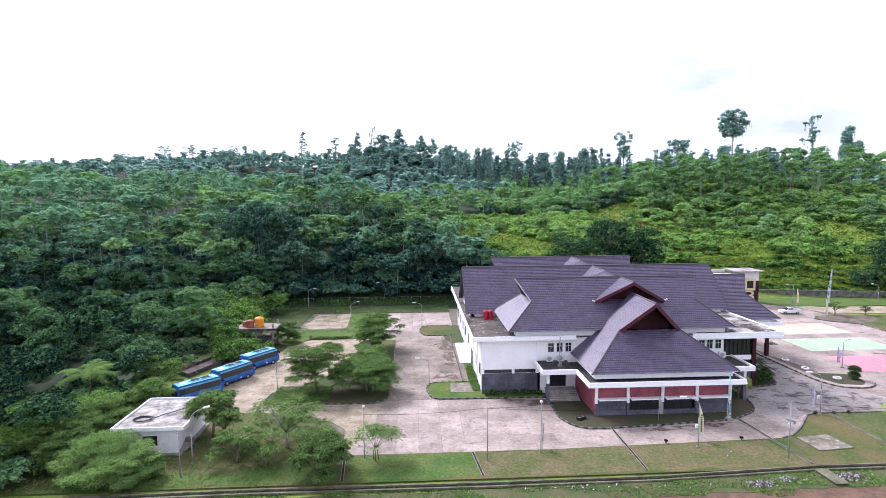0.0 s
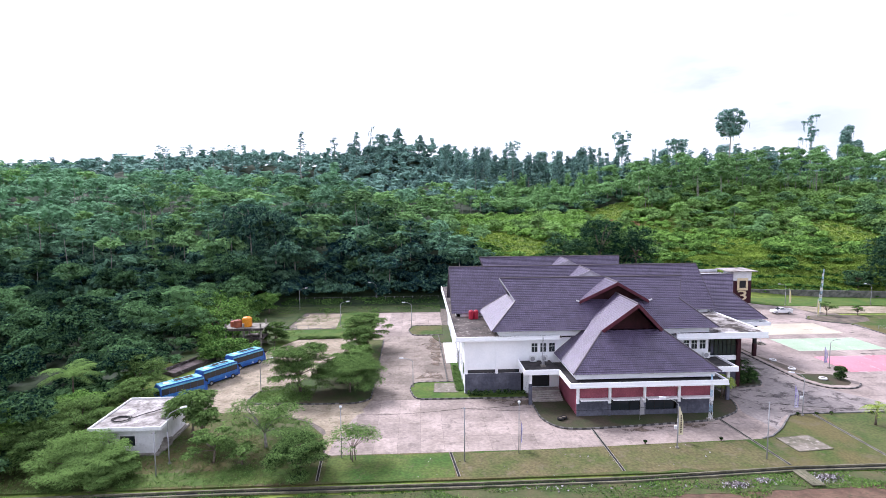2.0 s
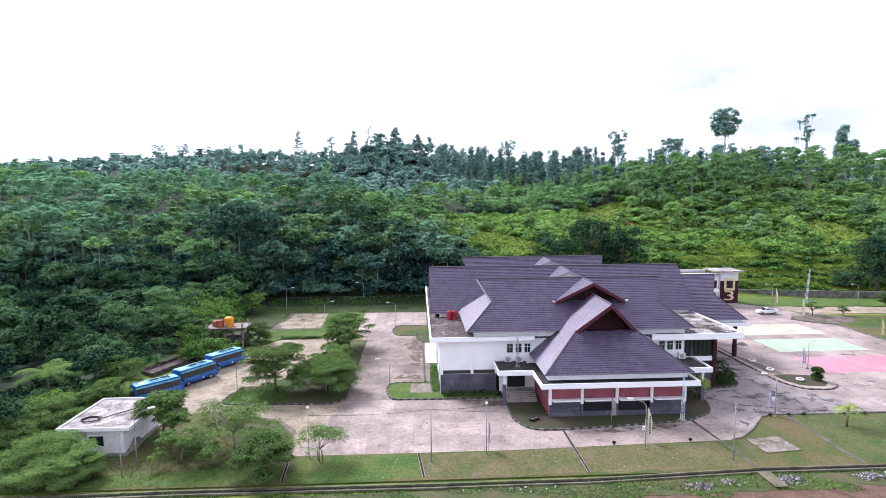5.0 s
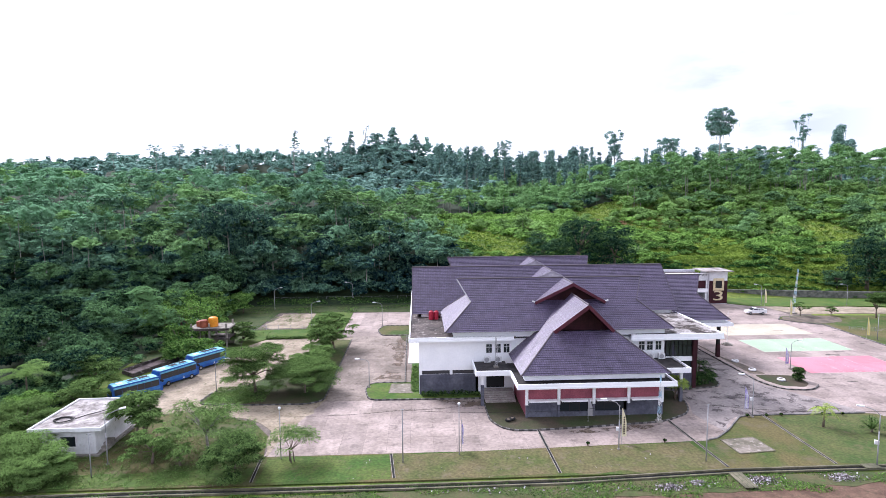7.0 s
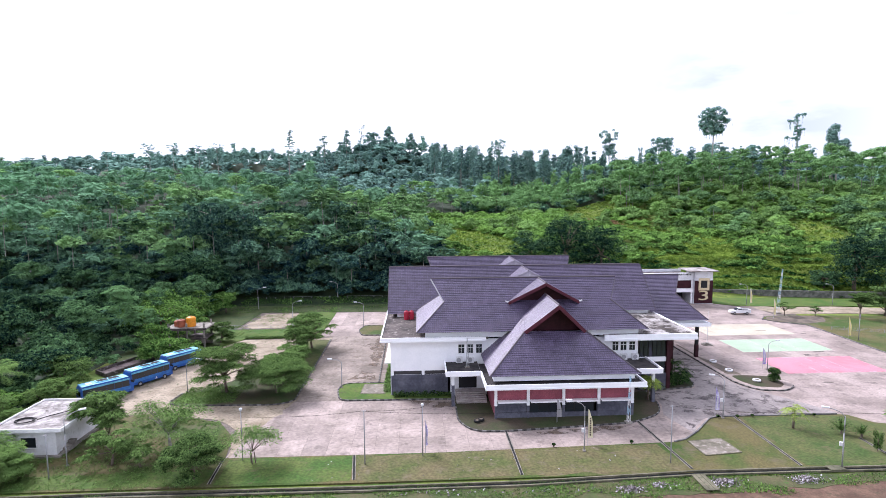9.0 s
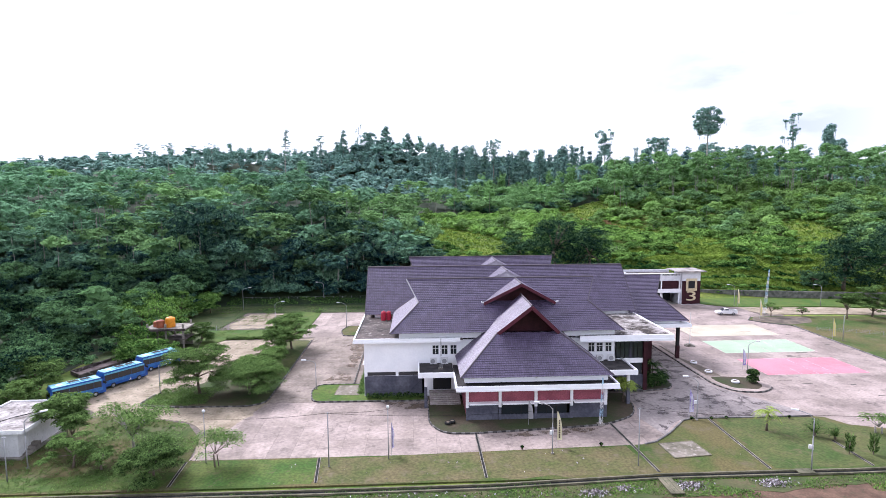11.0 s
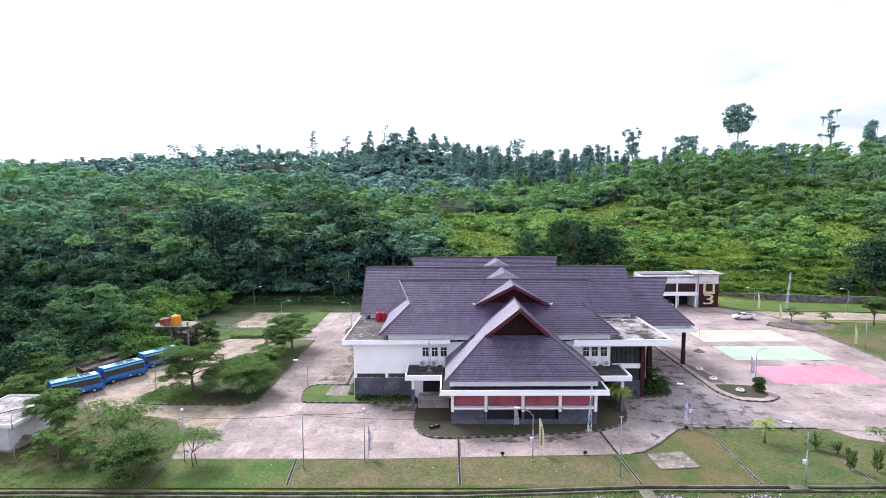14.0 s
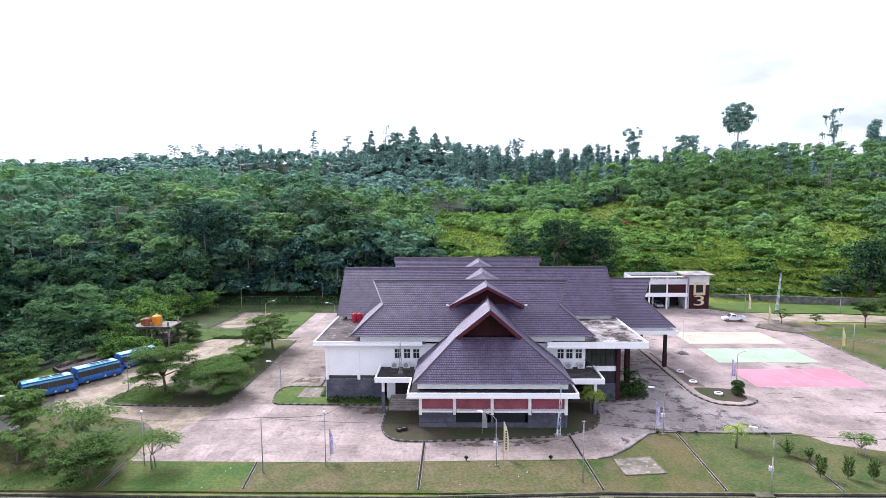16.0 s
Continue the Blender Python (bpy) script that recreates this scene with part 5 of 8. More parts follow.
def build_woods():
    mid = crown_library(("umbrella", "layered", "dome", "umbrella", "dome"), 540, 0.1, 4)
    vine = crown_library(("tall",), 420, 0.13, 4)
    far = crown_library(("umbrella", "layered", "dome"), 170, 0.2, 4)
    near = crown_library(("dome", "layered", "dome", "dome"), 1700, 0.064, 4)
    fine_shrub = crown_library(("shrub",), 420, 0.11, 5)
    low_far = crown_library(("shrub",), 80, 0.22, 4)
    shrub = crown_library(("shrub",), 210, 0.15, 6)
    bushy = crown_library(("dome", "shrub", "dome"), 520, 0.1, 4)
    upper = bushy[:8] + crown_library(("tall", "layered"), 480, 0.11, 3)

    def rows(places, lo, hi, tall, lib, foot, bright=0.0, spread=0.5):
        """Trees at the places: crown radius from lo to hi, height about tall, with a tint per tree and per patch of wood."""
        out = []
        for x, y in places:
            big = rng.random()
            rad = lo + (hi - lo) * big**1.3
            h = tall * (1 - spread + 2 * spread * rng.random()) * (0.75 + 0.5 * big)
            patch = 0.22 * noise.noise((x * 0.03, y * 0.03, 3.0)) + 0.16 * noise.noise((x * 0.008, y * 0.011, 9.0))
            # trees at the foot of the hill tinted darker to stand for shade
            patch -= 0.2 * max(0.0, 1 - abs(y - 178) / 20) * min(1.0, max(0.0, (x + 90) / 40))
            # paler tint uphill for haze, darker in the shaded hollow by the yard
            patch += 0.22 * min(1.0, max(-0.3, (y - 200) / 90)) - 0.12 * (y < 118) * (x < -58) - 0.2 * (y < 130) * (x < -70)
            # paler again far to the left, more haze put into the tint
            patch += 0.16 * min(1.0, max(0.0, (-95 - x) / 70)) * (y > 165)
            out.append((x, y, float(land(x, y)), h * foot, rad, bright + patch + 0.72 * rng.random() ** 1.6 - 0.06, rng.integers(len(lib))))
        return out

    def sunny(x, y):
        """The lighter young wood high on the hill, beside the open slope."""
        return x > 12 - (y - 190) * 0.55 + 14 * noise.noise((x * 0.02, y * 0.02, 5.0))

    # woods next to the yard
    p = scatter(2600, (-175, -43), (52, 166), lambda x, y: 6.4, lambda x, y: near_woods(x, y) and not (-80 < x < -62 and 86 < y < 104) and not (abs((x + 50.5) * 0.86 + (y - 84) * 0.51) < 6.5 and -16 < (y - 84) < 3))
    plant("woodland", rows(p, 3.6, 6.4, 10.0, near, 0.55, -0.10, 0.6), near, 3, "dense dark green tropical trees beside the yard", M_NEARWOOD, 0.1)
    # low tint of the undergrowth puts shade between the trees into its leaves
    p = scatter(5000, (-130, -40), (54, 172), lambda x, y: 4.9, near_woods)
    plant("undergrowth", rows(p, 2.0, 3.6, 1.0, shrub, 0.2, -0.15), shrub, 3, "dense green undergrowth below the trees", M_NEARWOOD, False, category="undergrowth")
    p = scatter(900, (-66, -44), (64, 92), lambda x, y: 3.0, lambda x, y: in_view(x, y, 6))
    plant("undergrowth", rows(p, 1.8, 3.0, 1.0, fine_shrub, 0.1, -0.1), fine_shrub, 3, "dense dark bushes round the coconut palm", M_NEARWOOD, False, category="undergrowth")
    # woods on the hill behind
    # edge trees and growth below them tinted darker to deepen the shade
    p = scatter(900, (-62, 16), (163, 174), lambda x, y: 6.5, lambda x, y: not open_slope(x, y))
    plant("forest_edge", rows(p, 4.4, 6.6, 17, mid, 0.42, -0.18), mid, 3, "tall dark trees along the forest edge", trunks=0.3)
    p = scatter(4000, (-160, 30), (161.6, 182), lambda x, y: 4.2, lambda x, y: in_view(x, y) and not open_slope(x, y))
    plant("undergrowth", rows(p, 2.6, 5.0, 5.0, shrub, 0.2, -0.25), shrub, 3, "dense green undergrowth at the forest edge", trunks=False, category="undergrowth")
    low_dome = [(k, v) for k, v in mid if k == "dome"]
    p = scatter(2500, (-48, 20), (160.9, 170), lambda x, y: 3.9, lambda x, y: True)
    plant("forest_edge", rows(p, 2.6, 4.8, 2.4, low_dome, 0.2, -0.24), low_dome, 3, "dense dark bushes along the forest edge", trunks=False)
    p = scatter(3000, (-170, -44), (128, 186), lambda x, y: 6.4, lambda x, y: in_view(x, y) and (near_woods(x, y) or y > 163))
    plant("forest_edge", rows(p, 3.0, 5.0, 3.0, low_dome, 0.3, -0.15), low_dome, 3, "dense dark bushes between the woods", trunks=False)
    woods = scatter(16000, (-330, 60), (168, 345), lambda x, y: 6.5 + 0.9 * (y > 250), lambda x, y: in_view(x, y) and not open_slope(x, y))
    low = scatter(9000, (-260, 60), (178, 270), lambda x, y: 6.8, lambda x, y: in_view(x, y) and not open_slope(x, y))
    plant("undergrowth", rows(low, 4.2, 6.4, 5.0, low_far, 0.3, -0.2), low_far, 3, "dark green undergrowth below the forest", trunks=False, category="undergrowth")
    blue, green = [], []
    for q in woods:
        if not sunny(*q):
            (green if rng.random() < 0.15 + min(0.45, max(0.0, (q[0] + 150) / 300)) + 0.5 * noise.noise((q[0] * 0.03, q[1] * 0.03, 17.0)) else blue).append(q)
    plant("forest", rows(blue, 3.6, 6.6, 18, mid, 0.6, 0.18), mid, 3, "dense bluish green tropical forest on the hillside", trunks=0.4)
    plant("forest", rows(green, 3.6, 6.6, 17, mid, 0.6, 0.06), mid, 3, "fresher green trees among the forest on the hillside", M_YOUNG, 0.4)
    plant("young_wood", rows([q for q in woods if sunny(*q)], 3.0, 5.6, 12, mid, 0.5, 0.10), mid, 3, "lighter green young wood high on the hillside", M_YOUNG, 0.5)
    # shrubs on the open slope
    def leafy(x, y):
        return in_view(x, y) and open_slope(x, y) and y > 167 and clearing(x, y) < 0

    p = scatter(9000, (12, 330), (163, 345), lambda x, y: 4.4 - 0.5 * (y > 212), leafy)
    plant("shrubs", rows([q for q in p if q[1] < 212], 1.2, 4.2, 1.0, fine_shrub, 0.1, -0.02), fine_shrub, 3, "green shrubs over the lower slope", M_SHRUB, False, "shrubs")
    p = [q for q in p if q[1] >= 212]
    plant("shrubs", rows(p, 1.3, 4.6, 1.2, shrub, 0.1, 0.12), shrub, 3, "green shrubs of many sizes over the slope", M_SHRUB, False, "shrubs")
    p = scatter(5000, (12, 330), (190, 345), lambda x, y: 7.2, lambda x, y: leafy(x, y) and clearing(x, y) < -3 and noise.noise((x * 0.035, y * 0.04, 4.5)) > 0.12 - (y - 200) * 0.0045 - max(0, x - 120) * 0.002)
    plant("slope_trees", rows(p, 2.2, 5.2, 3.6, bushy, 0.2, -0.04), bushy, 3, "bushy young green trees spread over the slope", M_SLOPE, 0.2)
    p = scatter(6000, (118, 340), (196, 345), lambda x, y: 7.6, lambda x, y: leafy(x, y) and clearing(x, y) < -3 and x > 140 - (y - 215) * 0.25 and noise.noise((x * 0.022, y * 0.03, 14.5)) > -0.2)
    tall = [(a, b, c, d * (2.2 if b > 262 else 1.0), e, f, g) for a, b, c, d, e, f, g in rows(p, 3.0, 6.2, 6.0, bushy, 0.22, 0.12, 0.7)]
    plant("slope_trees", [(*q[:5], q[5] - 0.16, q[6]) for q in tall[::2]], bushy, 3, "taller dark green trees crowding the upper slope", M_UPPER, 0.12)
    plant("slope_trees", tall[1::2], bushy, 3, "taller fresh green trees crowding the upper slope", M_SLOPE, 0.12)
    p = scatter(14000, (16, 300), (172, 320), lambda x, y: 3.8, lambda x, y: leafy(x, y) and clearing(x, y) < -1.5)
    plant("shrubs", rows(p, 1.5, 3.0, 0.2, low_far, 0.1, -0.1), low_far, 3, "low green growth between the shrubs of the slope", M_SHRUB, False, "shrubs")
    p = scatter(2600, (14, 330), (163, 330), lambda x, y: 3.4, lambda x, y: in_view(x, y) and open_slope(x, y) and clearing(x, y) > -1 and noise.noise((x * 0.06, y * 0.06, 21.0)) > 0.02)
    plant("shrubs", rows(p, 0.6, 1.8, 0.4, low_far, 0.1, -0.08), low_far, 3, "small scattered shrubs in the grass", M_SHRUB, False, "shrubs")
    p = [(84 + 1.1 * k + rng.normal() * 0.4, base - 0.19 * (84 + 1.1 * k - 97) + 1.3 * math.sin(k * 0.21) + rng.normal() * 0.4) for base in (164.0, 167.5, 173.0, 180.0) for k in range(68) if rng.random() < 0.85]
    plant("shrubs", rows(p, 0.6, 1.5, 0.3, low_far, 0.1, -0.3), low_far, 3, "dark low growth along the edges of the grassy terraces", M_SHRUB, False, "shrubs")
    p = scatter(400, (92, 116), (250, 280), lambda x, y: 2.6, lambda x, y: ((x - 104) / 11) ** 2 + ((y - 264) / 13) ** 2 < 1)
    plant("dry_ferns", rows(p, 1.2, 2.4, 0.6, shrub, 0.1, 0.0), shrub, 3, "patch of dry brown ferns on the slope", M_DRYFERN, False, "ferns")
    p = scatter(14000, (50, 420), (230, 400), lambda x, y: 5.9, lambda x, y: in_view(x, y) and not open_slope(x, y))
    # raised tint here and along the crest puts haze into the leaves
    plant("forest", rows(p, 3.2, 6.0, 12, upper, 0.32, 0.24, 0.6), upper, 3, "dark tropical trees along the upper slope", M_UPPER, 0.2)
    p = scatter(1500, (128, 360), (296, 350), lambda x, y: 10.5, lambda x, y: in_view(x, y) and clearing(x, y) < -4)
    out = []
    for x, y in p:
        rad = 3.6 + 3.2 * rng.random()
        g = float(land(x, y))
        foot, tint = 31 + math.hypot(x, y) * (0.050 + 0.024 * rng.random()) - g - 1.25 * rad, 0.26 + 0.5 * rng.random()
        for drop in (0, 0.9, 1.9):
            if foot > drop * rad:
                out.append((x + drop * rng.normal(), y - drop, g, foot - drop * rad, rad * (1 - 0.1 * drop), tint - 0.06 * drop, rng.integers(len(bushy))))
    plant("forest", out, bushy, 3, "tall dark leafy trees along the crest of the slope", M_UPPER, 0.7)
    p = scatter(5000, (40, 420), (312, 490), lambda x, y: 7.2, lambda x, y: in_view(x, y) and not open_slope(x, y))
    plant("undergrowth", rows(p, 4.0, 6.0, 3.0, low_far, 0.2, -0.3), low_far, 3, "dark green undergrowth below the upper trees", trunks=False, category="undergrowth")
    out = []
    for _ in range(100):
        x, y, rad = 35 + 270 * rng.random(), 385 + 50 * rng.random(), 3.2 + 2.6 * rng.random()
        g = float(land(x, y))
        foot, tint = 31 + (y + 2) * (0.062 + 0.026 * rng.random() ** 1.5) - g - 2.4 * rad, 0.06 + 0.2 * rng.random()
        for drop in (0, 1.9):
            out.append((x, y, g, foot - drop * rad, rad * (1 + 0.1 * drop), tint, rng.integers(len(vine))))
    plant("vine_covered_trees", out, vine, 3, "row of dark vine-covered trees along the skyline", trunks=1.0, mat=M_HAZED)
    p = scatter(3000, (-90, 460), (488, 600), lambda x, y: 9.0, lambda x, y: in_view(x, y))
    plant("undergrowth", rows(p, 5.0, 8.0, 4.0, low_far, 0.2, -0.3), low_far, 3, "dark green growth filling the far ridge", M_HAZED, trunks=False, category="undergrowth")
    # far woods, haze put into their pale bluish leaves
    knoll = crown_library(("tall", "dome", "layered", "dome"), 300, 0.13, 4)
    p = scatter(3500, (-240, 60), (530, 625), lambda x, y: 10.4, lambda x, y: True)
    plant("distant_woods", rows(p, 4.0, 7.5, 14, knoll, 0.4, 0.02), knoll, 3, "dark trees crowding the wooded knoll", M_HAZED, trunks=False)
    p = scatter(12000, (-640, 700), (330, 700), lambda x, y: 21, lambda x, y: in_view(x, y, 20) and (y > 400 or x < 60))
    plant("distant_woods", rows(p, 5.0, 8.5, 14, far, 0.32), far, 3, "distant forest on the far hills", M_HAZED, trunks=False)


build_woods()


# ---- single trees ----
def garden_tree(x, y, height, radius, label, name="tree", crown="umbrella", clumps=26, per=230, leaf=0.14, tint=0.25, mat=None, stems=1, bark=None, foot=0.0, trunk_r=None, group=""):
    """A tree with a tapered trunk, limbs that reach the clumps, and a crown of leaf blades."""
    z0 = float(land(x, y))
    top = thing(name, (x, y, z0), label, "tree" if name != "bush" else "bush", group)
    n = clumps
    a = rng.random(n) * 6.28
    if crown == "umbrella":
        r = np.sqrt(rng.random(n)) * radius * 0.82
        z = height * (0.86 - 0.34 * (r / radius) ** 2) + rng.normal(size=n) * height * 0.05
        cr = radius * (0.24 + 0.14 * rng.random(n))
        squash = 0.5
    elif crown == "bush":
        r = np.sqrt(rng.random(n)) * radius * 0.8
        z = height * (0.98 - 0.62 * (r / radius) ** 2) * (0.25 + 0.75 * np.ceil(rng.random(n) * 5) / 5)
        cr = radius * (0.17 + 0.13 * rng.random(n))
        squash = 0.4
    elif crown == "mass":
        r = np.sqrt(rng.random(n)) * radius * 0.8
        z = height * (0.86 - 0.4 * (r / radius) ** 2) * (0.12 + 0.88 * rng.random(n) ** 0.8)
        cr = radius * (0.2 + 0.14 * rng.random(n))
        squash = 0.6
    elif crown == "layered":
        z = height * (rng.integers(0, 3, n) * 0.19 + 0.5 + rng.normal(size=n) * 0.03)
        r = radius * np.sqrt(rng.random(n)) * (1.2 - 0.55 * z / height)
        z = z - 0.12 * height * (r / radius) ** 2
        cr = radius * (0.15 + 0.11 * rng.random(n))
        squash = 0.38
    else:
        r = np.sqrt(rng.random(n)) * radius * 0.75
        z = height * (0.62 + 0.33 * rng.random(n)) - 0.15 * r
        cr = radius * (0.24 + 0.12 * rng.random(n))
        squash = 0.7
    z = z + foot
    c = np.stack([r * np.cos(a), r * np.sin(a), z], 1)
    v = sprays(c, cr, squash, n * per, leaf, 4) if crown == "mass" else fronds(c, cr, squash * 0.6, int(n * per * 1.35), leaf * 1.75, 0.36)
    v[:, :, 2] = np.maximum(v[:, :, 2], 0.05)
    t = tint + 0.3 * rng.random(len(v))
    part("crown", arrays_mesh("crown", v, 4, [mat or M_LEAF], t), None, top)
    tr = trunk_r or 0.02 * height + 0.05
    bk = bark or M_BARK
    fork = height * (0.35 if crown != "bush" else 0.15)
    for s in range(stems):
        o = Vector((0.35 * math.cos(s * 2.4), 0.35 * math.sin(s * 2.4), 0)) * (stems > 1)
        lean = Vector((rng.normal() * 0.03 * height, rng.normal() * 0.03 * height, fork + foot))
        part("trunk", Shape().tube(o + Vector((0, 0, -0.2)), o + lean, tr * 1.25, tr * 0.8, 8), bk, top, smooth=True)
    order = np.argsort(-cr)[: min(n, 9)]
    for k in order:
        q = Vector(c[k])
        mid = lean.lerp(q, 0.55) + Vector((0, 0, 0.06 * height))
        part("limb", Shape().tube(lean, mid, tr * 0.55, tr * 0.38, 6).tube(mid, q, tr * 0.38, tr * 0.12, 6), bk, top, smooth=True)
    return top


garden_tree(-16.2, 85.8, 8.2, 5.6, "spreading green shade tree on the yard lawn", crown="layered", clumps=90, per=180, leaf=0.11, tint=0.12)
garden_tree(-8.3, 85.2, 5.6, 5.8, "low spreading feathery green tree by the drive", crown="layered", clumps=110, per=190, leaf=0.09, tint=0.16)
garden_tree(-9.4, 90.0, 4.8, 3.8, "low spreading feathery green tree on the lawn", crown="layered", clumps=44, per=180, leaf=0.12, tint=0.2)
garden_tree(-7.6, 111.0, 7.6, 5.4, "airy green tree at the far end of the lawn", crown="layered", clumps=54, per=130, tint=0.1)
garden_tree(-8.6, 105.5, 6.2, 4.2, "airy green tree on the yard lawn", crown="layered", clumps=44, per=120, tint=0.08)
garden_tree(-9.0, 97.5, 4.2, 4.4, "low feathery green tree on the yard lawn", crown="layered", clumps=44, per=170, leaf=0.13, tint=0.28)
garden_tree(-10.6, 58.8, 4.4, 3.8, "broad dark green tree on the front lawn", crown="layered", clumps=70, per=170, leaf=0.085, tint=-0.05)
garden_tree(-16.4, 66.2, 6.2, 5.6, "airy tree with pale limbs on the front lawn", crown="layered", clumps=56, per=80, leaf=0.11, bark=M_PALEBARK, tint=0.2)
garden_tree(-21.6, 62.6, 4.4, 3.0, "small green tree with a thin trunk", crown="layered", clumps=30, per=80, leaf=0.13, tint=0.22)
garden_tree(-18.0, 62.0, 2.6, 1.8, "low leafy young tree on the front lawn", crown="layered", clumps=14, per=70, leaf=0.12, tint=0.25)
garden_tree(-5.2, 62.2, 4.2, 3.5, "thin sparse tree with three stems", crown="umbrella", clumps=22, per=70, leaf=0.10, stems=3, tint=0.2, trunk_r=0.07)
garden_tree(-26.9, 69.8, 6.4, 3.4, "grey-green tree beside the small flat-roofed house", crown="open", clumps=40, per=90, leaf=0.14, tint=0.12)
garden_tree(-24.6, 68.0, 4.8, 2.6, "grey-green tree beside the small flat-roofed house", crown="open", clumps=26, per=80, leaf=0.14, tint=0.14)
for x, y, h, r, tn in ((-35.4, 60.2, 4.6, 5.4, 0.5), (-31.8, 59.2, 3.3, 3.4, 0.45), (-42.5, 63.5, 5.4, 4.2, 0.1), (-41.5, 70.5, 6.0, 4.4, 0.22), (-39.5, 79.0, 5.0, 3.8, 0.25), (-41.3, 86.5, 6.4, 4.6, 0.1), (-28.2, 117.0, 4.6, 3.4, 0.0)):
    garden_tree(x, y, h, r, "dense feathery green bush at the edge of the woods", "bush", "bush", *((80, 210, 0.085) if y < 75 else (46, 130, 0.12)), tn)
for x, y, h, r, tn in ((-47.5, 66.0, 6.5, 4.2, 0.3), (-52.0, 71.5, 7.5, 4.6, 0.2), (-45.0, 76.5, 5.0, 3.6, 0.1), (-35.8, 105.6, 4.6, 4.2, 0.05), (-31.6, 107.8, 3.9, 3.0, 0.1), (-39.5, 112.0, 6.0, 4.0, 0.0), (-44.0, 125.0, 10.5, 5.8, 0.22), (-38.0, 122.5, 8.0, 4.6, 0.15), (-50.5, 130.0, 11.5, 5.8, 0.18), (-42.5, 141.0, 8.0, 4.6, 0.2), (-37.5, 147.5, 7.0, 4.0, 0.1), (-46.0, 134.5, 9.5, 5.0, 0.12)):
    garden_tree(x, y, h, r, "dense bright green bush behind the parked buses" if y > 100 else "dense bright green bush in the woods by the small house", "bush", "mass", *((46, 95, 0.21) if y > 100 else (60, 160, 0.13)), tn - 0.16 * (y > 100), M_SHRUB)
garden_tree(123.9, 128.4, 6.6, 2.7, "round dark green tree on the plaza lawn", crown="open", clumps=26, tint=0.05)
for x, y, h, r in ((57.6, 85.6, 2.4, 1.7), (55.4, 84.9, 1.8, 1.3)):
    garden_tree(x, y, h, r, "dense dark green shrub in the planting bed", "bush", "mass", 20, 110, 0.12, -0.3)
garden_tree(133.0, 131.5, 8.0, 5.0, "dark green tree beside the side road", crown="bush", clumps=50, per=160, tint=0.02)
garden_tree(107.4, 132.6, 3.6, 2.2, "small flat-topped ornamental tree", clumps=12, per=45, tint=0.1)
garden_tree(115.0, 132.0, 2.4, 1.5, "small dark ornamental shrub", crown="open", clumps=9, per=40, tint=0.05)
garden_tree(77.8, 65.8, 2.8, 2.3, "sparse frangipani with pale bare limbs", crown="open", clumps=14, per=26, leaf=0.13, bark=M_PALEBARK, tint=0.3, stems=2)
garden_tree(50.5, 177.0, 14.0, 7.0, "dark rounded tree behind the hall", crown="mass", clumps=80, per=60, leaf=0.34, tint=-0.25, mat=M_NEARWOOD)
garden_tree(62.5, 173.0, 22.5, 8.5, "large dark rounded tree behind the hall", crown="mass", clumps=130, per=60, leaf=0.33, tint=-0.42, mat=M_NEARWOOD)
garden_tree(73.0, 171.5, 20.0, 8.0, "dark rounded tree behind the hall", crown="mass", clumps=120, per=60, leaf=0.33, tint=-0.42, mat=M_NEARWOOD)
garden_tree(148.5, 160.5, 21.0, 8.5, "large dark tree beyond the retaining wall", crown="mass", clumps=130, per=75, leaf=0.32, tint=-0.38, mat=M_NEARWOOD)
garden_tree(163.0, 158.0, 25.0, 10.0, "large dark tree beyond the retaining wall", crown="mass", clumps=130, per=70, leaf=0.32, tint=-0.38, mat=M_NEARWOOD)
garden_tree(140.5, 162.5, 8.0, 4.6, "dark bushy tree beyond the retaining wall", crown="mass", clumps=44, per=80, leaf=0.26, tint=-0.2, mat=M_NEARWOOD)


def strands(tops, lengths, leaf):
    """Hanging creepers: chains of small leaf pieces below the given places."""
    out = []
    for (x, y, z), long in zip(tops, lengths):
        k = max(3, int(long / (leaf * 1.3)))
        dz = -np.arange(k) * long / k
        p = np.stack([x + np.cumsum(rng.normal(size=k) * leaf * 0.12), y + rng.normal(size=k) * leaf * 0.2, z + dz], 1)
        a = rng.random(k) * 6.2832
        side = np.stack([np.cos(a), np.sin(a), np.zeros(k)], 1) * leaf * (0.4 + 0.4 * rng.random(k))[:, None]
        out.append(np.stack([p - side, p + side, p + np.array([0, 0, -1.6 * leaf]) + side * 0.3], 1))
    return np.concatenate(out)


